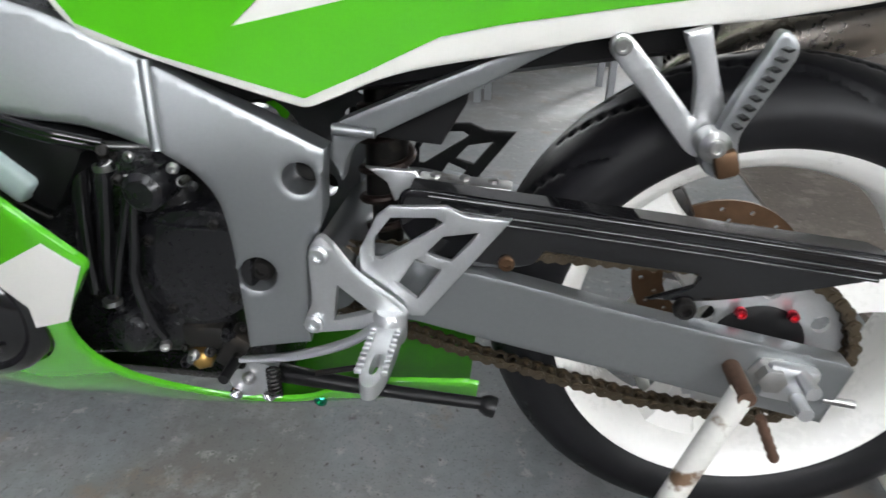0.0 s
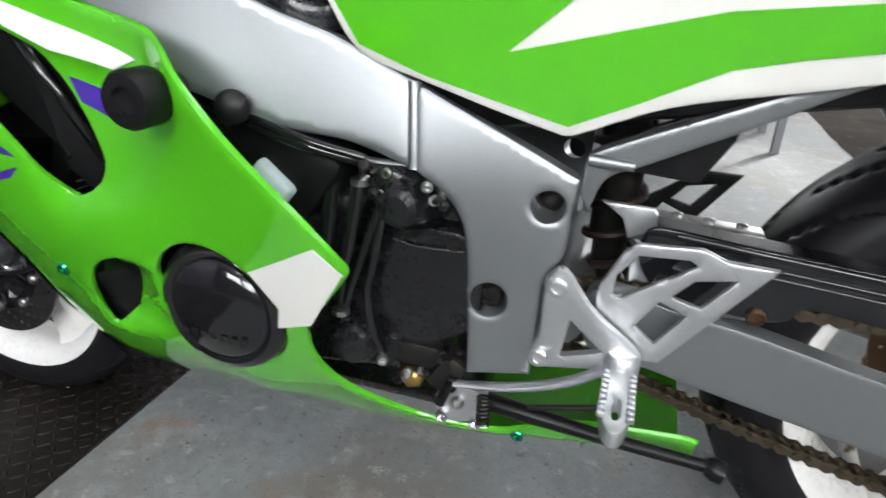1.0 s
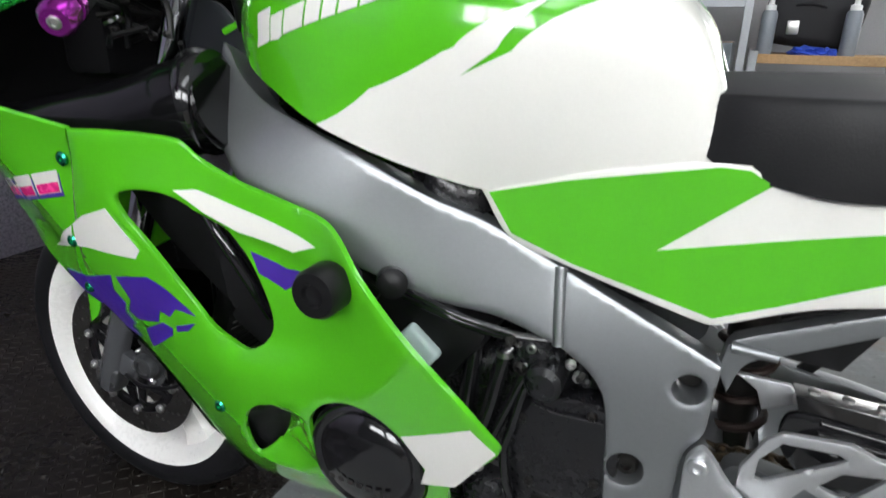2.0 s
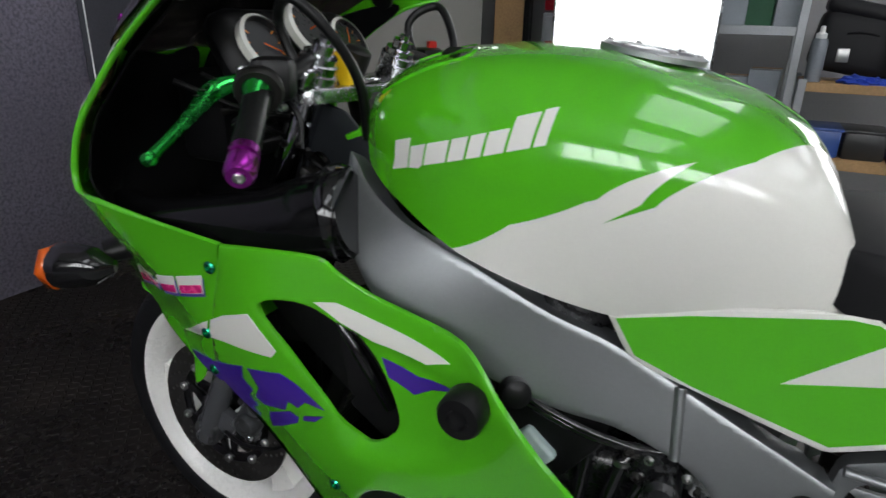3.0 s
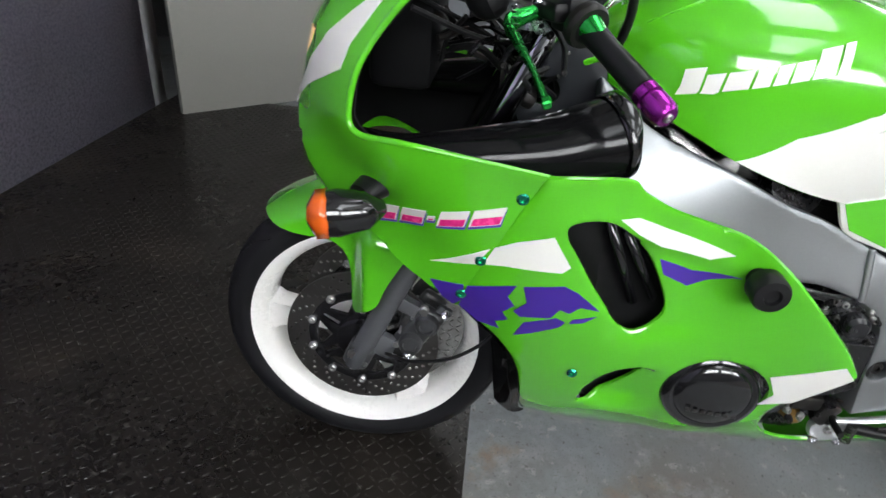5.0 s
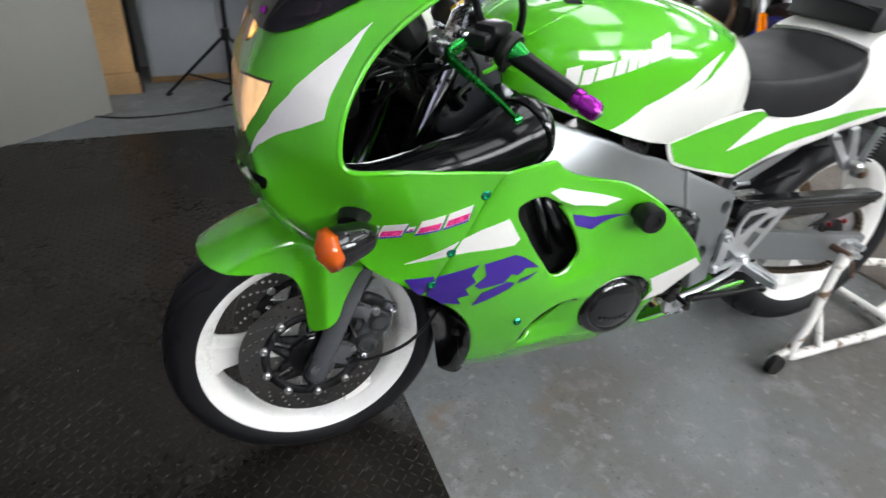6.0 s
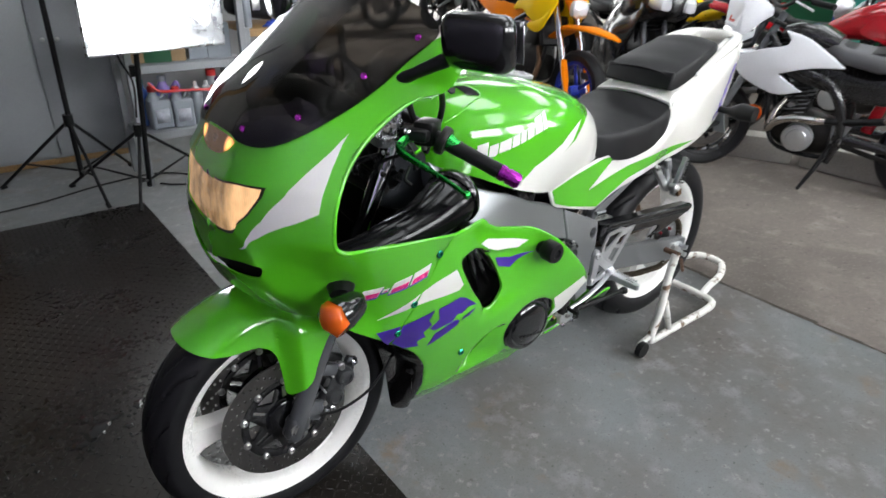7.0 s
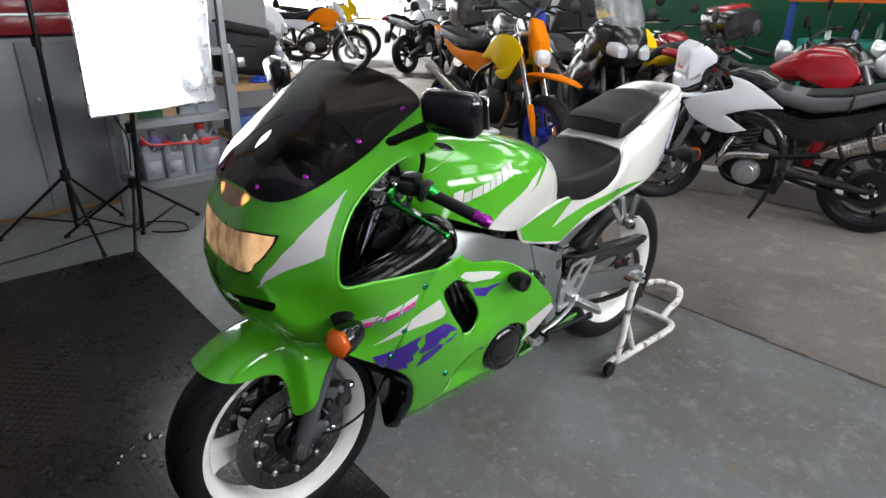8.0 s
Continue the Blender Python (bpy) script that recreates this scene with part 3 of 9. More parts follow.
def jug(at, s, material, cap_m, turn=0.0):
    j = thing("plastic_jug", "plastic workshop fluid jug with a handle, standing on the shelf", "jug", "workshop bottles", at=Matrix.Translation(at) @ pose(0, 0, 0, 0, 0, turn))
    part("body", box(bm_new(), (0.14 * s, 0.10 * s, 0.20 * s), Matrix.Translation((0, 0, 0.10 * s)), 0.02 * s, 3), material, j)
    part("neck", lathe(bm_new(), [(0.05 * s, 0.19 * s), (0.025 * s, 0.23 * s), (0.025 * s, 0.25 * s)], Matrix.Translation((-0.03 * s, 0, 0)), 16), material, j)
    part("cap", lathe(bm_new(), [(0.027 * s, 0.245 * s), (0.027 * s, 0.275 * s), (0.022 * s, 0.28 * s)], Matrix.Translation((-0.03 * s, 0, 0)), 16), cap_m, j)
    part("handle", tube(bm_new(), [(0.02 * s, 0, 0.20 * s), (0.05 * s, 0, 0.235 * s), (0.065 * s, 0, 0.20 * s)], 0.010 * s, 8), material, j)
    part("label_panel", box(bm_new(), (0.09 * s, 0.002, 0.09 * s), Matrix.Translation((0, -0.0505 * s, 0.09 * s))), JUG_LABEL, j)
    return j


def spray_can(at, material, cap_m):
    c = thing("spray_can", "metal spray can with a cap, standing on the shelf", "spray can", "spray cans", at=Matrix.Translation(at))
    part("can", lathe(bm_new(), [(0.031, 0), (0.033, 0.004), (0.033, 0.17), (0.026, 0.185)], None, 20), material, c)
    part("cap", lathe(bm_new(), [(0.022, 0.183), (0.022, 0.205), (0.012, 0.21), (0.010, 0.235), (0.006, 0.238)], None, 16), cap_m, c)
    return c


rs2 = random.Random(7)
for x, y, s, k, t in ((0.66, 3.19, 1.0, 0, 5), (0.80, 3.17, 0.95, 0, -4), (0.62, 3.33, 1.1, 2, 20), (1.07, 3.22, 1.25, 0, 8), (0.78, 3.36, 1.1, 3, -12)):
    jug((0.84 * x - 0.087, 0.84 * y - 0.19, 0.29), 0.84 * s, PLASTICS[k], PLASTICS[(k + 4) % 7], t)
for x in (0.675, 0.735):
    spray_can((x, 2.48, 0.29), PLASTICS[0], PLASTICS[1])
for x, m in ((1.035, 0), (1.36, 0)):
    spray_can((x, 2.54, 0.785), PLASTICS[m], PLASTICS[1])
tool = thing("red_clamp", "red steel clamp lying across the bottles on the shelf", "tool")
part("bar", tube(bm_new(), [(0.417, 2.436, 0.553), (0.467, 2.427, 0.506), (0.585, 2.423, 0.498), (0.736, 2.419, 0.49), (0.854, 2.419, 0.498)], 0.008, 8), PLASTICS[4], tool)
part("jaw", box(bm_new(), (0.06, 0.02, 0.045), Matrix.Translation((0.77, 2.419, 0.49)), 0.006), PLASTICS[4], tool)
for k in range(14):
    x = 0.40 + 0.037 * k
    z = (0.645, 1.015, 1.36)[k % 3]
    w, d, h = rs2.uniform(0.07, 0.15), rs2.uniform(0.1, 0.18), rs2.uniform(0.08, 0.2)
    bx = thing("carton", "small carton stacked on the steel shelf", "carton", "cartons on the rack", at=Matrix.Translation((x, 2.55, z)) @ pose(0, 0, 0, 0, 0, rs2.uniform(-12, 12)))
    part("box", box(bm_new(), (w, d, h), Matrix.Translation((0, 0, h / 2)), 0.003, 1), rs2.choice([BROWN_BOX, PLASTICS[5], PLASTICS[0], PLASTICS[6]]), bx)
    part("flap", box(bm_new(), (w * 0.96, d * 0.48, 0.003), Matrix.Translation((0, d * 0.2, h + 0.002)), 0.001, 1), BROWN_BOX, bx)
case = thing("pannier_case", "large black plastic pannier case on the shelf", "pannier")
part("shell", box(bm_new(), (0.40, 0.22, 0.27), Matrix.Translation((1.22, 2.74, 0.945)) @ pose(0, 0, 0, 0, 8), 0.05, 4), CASE_BLACK, case)
part("lid", box(bm_new(), (0.33, 0.20, 0.07), Matrix.Translation((1.205, 2.73, 1.09)) @ pose(0, 0, 0, 0, 12), 0.03, 4), CASE_BLACK, case)
part("handle", tube(bm_new(), [(1.12, 2.64, 0.99), (1.20, 2.62, 1.0), (1.28, 2.64, 0.98)], 0.006, 8), CASE_BLACK, case)
part("latch", box(bm_new(), (0.05, 0.012, 0.06), Matrix.Translation((1.14, 2.628, 0.90)), 0.004), STEEL, case)
for k, (x, z, m) in enumerate(((1.12, 0.45, 2), (1.30, 0.45, 5), (1.49, 0.45, 3))):
    bx = thing("storage_bin", "open plastic storage bin on the lower shelf", "bin", "storage bins", at=Matrix.Translation((x, 2.66, z)))
    part("bin_body", box(bm_new(), (0.17, 0.24, 0.13), Matrix.Translation((0, 0, 0.065)), 0.012, 2), PLASTICS[m], bx)
    part("rim", box(bm_new(), (0.185, 0.255, 0.015), Matrix.Translation((0, 0, 0.128)), 0.005, 2), PLASTICS[m], bx)

# ---- back of the shop: wall racking, bench, kerb ----
kerb = thing("concrete_kerb", "pale concrete kerb block lying on the floor", "kerb block")
CONC = mat("pale_concrete", (0.42, 0.40, 0.36), 0.8, var=0.2, scale=5, fine=80, bump=0.3)
part("block", box(bm_new(), (0.16, 0.95, 0.16), Matrix.Translation((3.95, -0.02, 0.08)) @ pose(0, 0, 0, 0, 0, 3.6), 0.012, 2), CONC, kerb)
part("block_end", box(bm_new(), (0.16, 0.52, 0.16), Matrix.Translation((3.782, 0.76, 0.08)) @ pose(0, 0, 0, 0, 0, 26), 0.012, 2), CONC, kerb)
ORANGE_BEAM = mat("orange_racking_beam", (0.55, 0.12, 0.01), 0.45, var=0.12)
TEAL = mat("teal_bench_paint", (0.02, 0.25, 0.20), 0.45, var=0.15)
racking = thing("pallet_racking", "orange-beamed pallet racking along the green wall", "racking")
for z in (1.29, 2.5):
    part("beam", box(bm_new(), (0.05, 4.6, 0.11), Matrix.Translation((8.0, -0.2, z)), 0.004, 1), ORANGE_BEAM, racking)
for y in (-2.5, 2.05):
    part("upright", box(bm_new(), (0.09, 0.07, 3.6), Matrix.Translation((8.05, y, 1.8)), 0.004, 1), PLASTICS[2], racking)
part("deck", box(bm_new(), (0.9, 4.6, 0.03), Matrix.Translation((8.5, -0.2, 1.36))), WOOD, racking)
bench = thing("work_bench", "teal painted workbench cluttered with parts", "workbench")
part("top", box(bm_new(), (0.75, 4.2, 0.05), Matrix.Translation((8.1, -0.3, 0.805)), 0.005, 1), TEAL, bench)
part("front", box(bm_new(), (0.03, 4.2, 0.30), Matrix.Translation((7.75, -0.3, 0.66)), 0.004, 1), TEAL, bench)
for y in (-2.3, -0.3, 1.7):
    part("leg", box(bm_new(), (0.08, 0.08, 0.78), Matrix.Translation((7.85, y, 0.39)), 0.004, 1), TEAL, bench)
for k in range(16):
    y = -2.2 + 0.25 * k + rs2.uniform(-0.05, 0.05)
    h, r = rs2.uniform(0.1, 0.34), rs2.uniform(0.03, 0.09)
    cn = thing("can", "workshop can standing on the teal bench", "can", "cans on the bench", at=Matrix.Translation((7.95 + rs2.uniform(-0.1, 0.1), y, 0.83)))
    part("can_body", lathe(bm_new(), [(r, 0), (r, h * 0.8), (r * 0.6, h * 0.9), (r * 0.4, h)], None, 16), PLASTICS[k % 7], cn)
    part("can_lid", lathe(bm_new(), [(r * 0.45, h * 0.97), (r * 0.45, h * 1.08)], None, 12), PLASTICS[(k + 3) % 7], cn)

# the bright yard outside the doorway
bm = bm_new()
bm.faces.new([bm.verts.new(q) for q in ((-4, 24, -0.5), (34, 24, -0.5), (34, 24, 7.5), (-4, 24, 7.5))])
tagged(part("backdrop", bm, DAYLIGHT), "overexposed bright yard outside the doorway", "backdrop", kind="structure")
wall("wall_lintel", (1.7, 9.6), (9.5, 9.6), 1.0, GREY_WALL, "lintel over the wide doorway", z0=3.2)
wall("wall_door_pier", (8.6, 9.6), (12.5, 9.6), 3.2, GREY_WALL, "grey pier beside the doorway")
wall("wall_green_return", (9.5, 5.4), (12.5, 5.4), 4.2, GREEN_WALL, "dark green wall")
wall("wall_far_east", (12.5, 5.4), (12.5, 9.6), 4.2, GREY_WALL, "grey painted wall")


BLUE_CLOTH = mat("blue_cloth", (0.02, 0.06, 0.42), 0.6, var=0.2, fine=150, bump=0.2)
rc = random.Random(21)
for x, y, w, h in ((1.21, 2.52, 0.07, 0.035), (1.29, 2.53, 0.035, 0.03)):
    cl = thing("cloth", "crumpled blue cloth on the timber shelf", "cloth", "blue cloths", at=Matrix.Translation((x, y, 0.785)))
    bm = bm_new()
    bmesh.ops.create_icosphere(bm, subdivisions=3, radius=1)
    for v in bm.verts:
        k = 1 + 0.25 * math.sin(5 * v.co.x + 3 * v.co.z) * math.cos(4 * v.co.y + 6 * v.co.z) + rc.uniform(-0.06, 0.06)
        v.co = Vector((v.co.x * w * k, v.co.y * w * 0.8 * k, max(0.0, (v.co.z + 0.3) * h * k * 0.8)))
    part("fabric", bm, BLUE_CLOTH, cl)


# ---- the green sports motorcycle ----
bike = thing("sports_motorcycle", "green and white fully faired sports motorcycle on a paddock stand", "motorcycle")

# its surfaces: half-breadths over side view, the left side to -y
NOSE_Z = (0.60, 0.66, 0.70, 0.743, 0.80, 0.85, 0.889, 0.93, 0.965, 1.0, 1.06, 1.12, 1.18, 1.24)
NOSE_X = (-0.02, -0.065, -0.093, -0.113, -0.127, -0.124, -0.113, -0.08, -0.053, -0.014, 0.062, 0.145, 0.235, 0.335)


def nose(z):
    return np.interp(z, NOSE_Z, NOSE_X)


def half_u(x, z):
    return math.sqrt(max(0, x - float(nose(z))))


COWL = [(-0.04, 0.889, 0.184), (-0.097, 0.801, 0.131), (-0.066, 0.743, 0.188), (-0.033, 0.965, 0.112), (0.034, 1.001, 0.18), (0.147, 1.061, 0.202),
        (0.242, 1.12, 0.228), (0.09, 0.973, 0.242), (-0.092, 0.78, 0.157), (0.029, 0.794, 0.291), (0.051, 0.702, 0.25), (0.255, 0.722, 0.288),
        (0.211, 0.612, 0.265), (0.181, 0.538, 0.238), (0.281, 0.759, 0.299), (0.179, 0.498, 0.216), (0.138, 0.589, 0.24)]
cowl_g = tps([(half_u(x, z), z, y / half_u(x, z)) for x, z, y in COWL])


def cowl(u, z):
    u, z = np.asarray(u, float), np.asarray(z, float)
    flat = np.interp(z, (0.62, 0.66, 0.70, 0.75, 0.80, 0.85, 0.889, 0.93, 0.965, 1.0), (-0.018, -0.017, -0.002, 0.026, 0.042, 0.044, 0.044, 0.030, 0.018, 0.0))
    return np.stack([nose(z) + u * u + flat * np.maximum(0, 1 - (u / 0.3) ** 2) ** 2, -u * cowl_g(u, z), z], -1)


side_y = tps([(0.255, 0.722, 0.288), (0.211, 0.612, 0.265), (0.181, 0.538, 0.238), (0.378, 0.399, 0.224), (0.281, 0.759, 0.299), (0.179, 0.498, 0.216),
              (0.395, 0.742, 0.262), (0.569, 0.673, 0.245), (0.619, 0.65, 0.277), (0.77, 0.484, 0.265), (0.713, 0.404, 0.237), (0.914, 0.216, 0.105),
              (0.318, 0.683, 0.285), (0.453, 0.504, 0.251), (0.138, 0.589, 0.24), (0.594, 0.633, 0.262), (0.6, 0.403, 0.232), (0.6, 0.30, 0.195),
              (0.6, 0.23, 0.15), (0.6, 0.185, 0.095), (0.36, 0.23, 0.14), (0.36, 0.175, 0.085), (0.85, 0.23, 0.125), (0.85, 0.197, 0.10),
              (1.1, 0.27, 0.115), (1.1, 0.235, 0.10), (0.98, 0.26, 0.12), (0.33, 0.3, 0.175)])


def ease(q):
    q = np.clip(q, 0, 1)
    return q * q * (3 - 2 * q)


def side(x, z):
    """The side fairing, hollowed behind the inlet and in the channel that runs to the round cover."""
    x, z = np.asarray(x, float), np.asarray(z, float)
    z1 = np.interp(x, (0.42, 0.45, 0.486, 0.5275, 0.56, 0.60, 0.63), (0.478, 0.486, 0.4946, 0.506, 0.519, 0.539, 0.57))
    z2 = np.interp(x, (0.40, 0.453, 0.518, 0.571, 0.62), (0.685, 0.66, 0.645, 0.636, 0.61))
    hollow = 0.013 * ease((z - z1 + 0.012) / 0.045) * ease((z2 - z) / 0.02) * ease((x - 0.40) / 0.04) * (1 - ease((x - 0.48) / 0.14))
    z3 = np.interp(x, (0.41, 0.45, 0.48, 0.53), (0.375, 0.425, 0.440, 0.438))
    z4 = np.interp(x, (0.40, 0.474, 0.54), (0.300, 0.313, 0.330))
    hollow = hollow + 0.024 * ease((z3 - z) / 0.02) * ease((z - z4) / 0.035) * ease((x - 0.40) / 0.04) * (1 - ease((x - 0.46) / 0.08))
    return np.stack([x, -(side_y(x, z) - hollow), z], -1)


panel_y = tps([(0.707, 0.715, 0.163), (0.936, 0.598, 0.135), (0.878, 0.671, 0.146), (1.245, 0.684, 0.128), (1.464, 0.735, 0.120), (1.56, 0.80, 0.112),
               (1.66, 0.948, 0.086), (0.982, 0.753, 0.15), (1.276, 0.86, 0.152), (1.05, 0.70, 0.144), (1.18, 0.75, 0.154), (1.36, 0.82, 0.148), (1.45, 0.90, 0.138), (1.60, 0.98, 0.108)])
SHELL_X = (0.95, 1.0, 1.06, 1.12, 1.18, 1.222, 1.245, 1.30, 1.40, 1.50, 1.58, 1.64, 1.69)
SHELL_TOP = (0.764, 0.744, 0.747, 0.760, 0.784, 0.828, 0.882, 0.908, 0.943, 0.978, 1.002, 1.010, 0.995)


def panel(x, z):
    """The tail panel; its shoulder rolls in towards the seat."""
    x, z = np.asarray(x, float), np.asarray(z, float)
    r = np.interp(x, (0.95, 1.05, 1.2, 1.28, 1.5, 1.69), (0.004, 0.016, 0.035, 0.062, 0.055, 0.045))
    d = np.clip((r * 1.3 - (np.interp(x, SHELL_X, SHELL_TOP) - z)) / (r * 1.3), 0, 1)
    return np.stack([x, -(panel_y(x, z) - r * d**2.2), z], -1)


frame_y = tps([(0.785, 0.639, 0.147), (0.794, 0.556, 0.165), (0.954, 0.561, 0.142), (0.929, 0.342, 0.157), (0.863, 0.343, 0.17), (0.40, 0.74, 0.19),
               (0.37, 0.82, 0.14), (0.5, 0.70, 0.195), (0.62, 0.68, 0.172), (0.6, 0.75, 0.165), (0.928, 0.532, 0.150), (0.878, 0.426, 0.16), (0.83, 0.45, 0.165)])


def spar(x, z):
    return np.stack([np.asarray(x, float), -frame_y(x, z), np.asarray(z, float)], -1)


TANK_X = (0.335, 0.36, 0.40, 0.46, 0.53, 0.60, 0.66, 0.72, 0.78, 0.84, 0.89, 0.935, 0.95)
TANK_TOP = (0.885, 0.925, 0.955, 0.975, 0.985, 0.987, 0.982, 0.969, 0.953, 0.930, 0.90, 0.845, 0.81)
TANK_W = (0.05, 0.10, 0.145, 0.178, 0.199, 0.203, 0.203, 0.198, 0.185, 0.165, 0.145, 0.118, 0.10)
TANK_WZ = (0.87, 0.865, 0.86, 0.855, 0.85, 0.85, 0.85, 0.85, 0.845, 0.835, 0.82, 0.80, 0.79)
TANK_LOW = (0.845, 0.835, 0.822, 0.80, 0.771, 0.745, 0.725, 0.712, 0.722, 0.733, 0.742, 0.752, 0.756)
TANK_LW = (0.05, 0.095, 0.14, 0.175, 0.199, 0.195, 0.178, 0.158, 0.151, 0.143, 0.133, 0.113, 0.096)


def smooth_interp(x, xs, ys):
    """Cubic through the stations, without overshoot."""
    xs, ys = np.array(xs), np.array(ys)
    m = np.gradient(ys, xs)
    x = np.clip(x, xs[0], xs[-1])
    i = np.clip(np.searchsorted(xs, x) - 1, 0, len(xs) - 2)
    h = xs[i + 1] - xs[i]
    s = (x - xs[i]) / h
    return (2 * s**3 - 3 * s**2 + 1) * ys[i] + (s**3 - 2 * s**2 + s) * h * m[i] + (-2 * s**3 + 3 * s**2) * ys[i + 1] + (s**3 - s**2) * h * m[i + 1]


def tank(x, v):
    """v: 0 along the top, 1 at the widest, 2 at the lower edge."""
    x, v = np.asarray(x, float), np.asarray(v, float)
    t, w, zw, zb, wb = [smooth_interp(x, TANK_X, q) for q in (TANK_TOP, TANK_W, TANK_WZ, TANK_LOW, TANK_LW)]
    ph, s = np.clip(v, 0, 1) * np.pi / 2, np.clip(v - 1, 0, 1)
    y = np.where(v <= 1, w * np.sin(ph) ** 0.8, w + (wb - w) * s**1.6)
    z = np.where(v <= 1, zw + (t - zw) * np.maximum(np.cos(ph), 0) ** 0.8, zw + (zb - zw) * s)
    pull = np.clip((x - 0.78) / 0.17, 0, 1) ** 2 * np.clip((2 - v) / 1.7, 0, 1)
    return np.stack([x - 0.036 * pull, -y, z], -1)


def decal(name, surface, outline, material, parent, lift=0.0016, step=0.008, label="", out=(0, -1, 0), curved=False):
    return part(name, skin(surface, outline, (), step, 0.0009, lift=lift, curved=curved, out=out), material, parent, label)


# -- wheels --
AXLE_F, AXLE_R = Vector((0, 0, 0.288)), Vector((1.424, 0.012, 0.335))


def wheel(name, at, half, tyre_rows, spokes, label):
    m = Matrix.Translation(at) @ SIDEWAYS
    w = part(name, lathe(bm_new(), [(0.043, -half * 0.9), (0.047, -half * 0.5), (0.047, half * 0.5), (0.043, half * 0.9)], m, 24), RIM, bike, label)
    h = half
    prof = [(0.230, h), (0.223, h - 0.004), (0.216, h - 0.014), (0.203, h - 0.026), (0.203, -h + 0.026), (0.216, -h + 0.014), (0.223, -h + 0.004), (0.230, -h),
            (0.2275, -h - 0.003), (0.219, -h + 0.0005), (0.213, -h + 0.006), (0.209, -h + 0.011), (0.203, -h + 0.016), (0.197, -h + 0.03), (0.195, 0), (0.197, h - 0.03), (0.203, h - 0.016), (0.209, h - 0.011), (0.213, h - 0.006), (0.219, h - 0.0005), (0.2275, h + 0.003)]
    part("rim", lathe(bm_new(), prof, m, 96, loop=True), RIM, w, "white-painted cast rim")
    # tyre with cut grooves
    bm = bm_new()
    n, rows = 480, []
    full = [(r, y) for r, y in tyre_rows] + [(r, -y) for r, y in tyre_rows[-2::-1]]
    line = path3([(r, y, 0) for r, y in full], 6)
    for k in range(n):
        a = 2 * math.pi * k / n
        row = []
        for r, y, _ in line:
            q = (a * 7 / math.pi + 1.3 * abs(y) / half + (0.5 if y > 0 else 0)) % 1.0
            cut = 0.0055 if (q < 0.10 and 0.08 * half < abs(y) < 1.12 * half and r > 0.262) else 0.0
            row.append(bm.verts.new(m @ Vector(((r - cut) * math.cos(a), (r - cut) * math.sin(a), y))))
        rows.append(row)
    bridge(bm, rows, closed=False, caps=False, loop=True)
    part("tyre", bm, RUBBER_WORN, w, "black tyre with curved tread grooves", sharp=60)
    for ang in spokes:
        bm = bm_new()
        rows = []
        for r, wd, th in ((0.03, 0.030, 0.030), (0.06, 0.030, 0.026), (0.10, 0.026, 0.022), (0.15, 0.028, 0.022), (0.18, 0.033, 0.025), (0.200, 0.046, 0.030)):
            rows.append([bm.verts.new(m @ Matrix.Rotation(radians(ang), 4, "Z") @ Vector((r, wd * a, th * b))) for a, b in
                         ((-1, -0.55), (-0.8, -1), (0.8, -1), (1, -0.55), (1, 0.55), (0.8, 1), (-0.8, 1), (-1, 0.55))])
        bridge(bm, rows)
        part("spoke", bm, RIM, w, "broad white cast spoke")
    return w


front_wheel = wheel("front_wheel", AXLE_F, 0.053, [(0.221, 0.046), (0.229, 0.056), (0.245, 0.062), (0.262, 0.060), (0.276, 0.048), (0.285, 0.027), (0.288, 0)], (180, 60, 300), "front wheel with a white three-spoke rim")
rear_wheel = wheel("rear_wheel", AXLE_R, 0.066, [(0.221, 0.06), (0.231, 0.073), (0.25, 0.081), (0.270, 0.080), (0.291, 0.066), (0.306, 0.037), (0.312, 0)], (135, 15, 255), "rear wheel with a white three-spoke rim")
front_wheel.matrix_parent_inverse = Matrix()


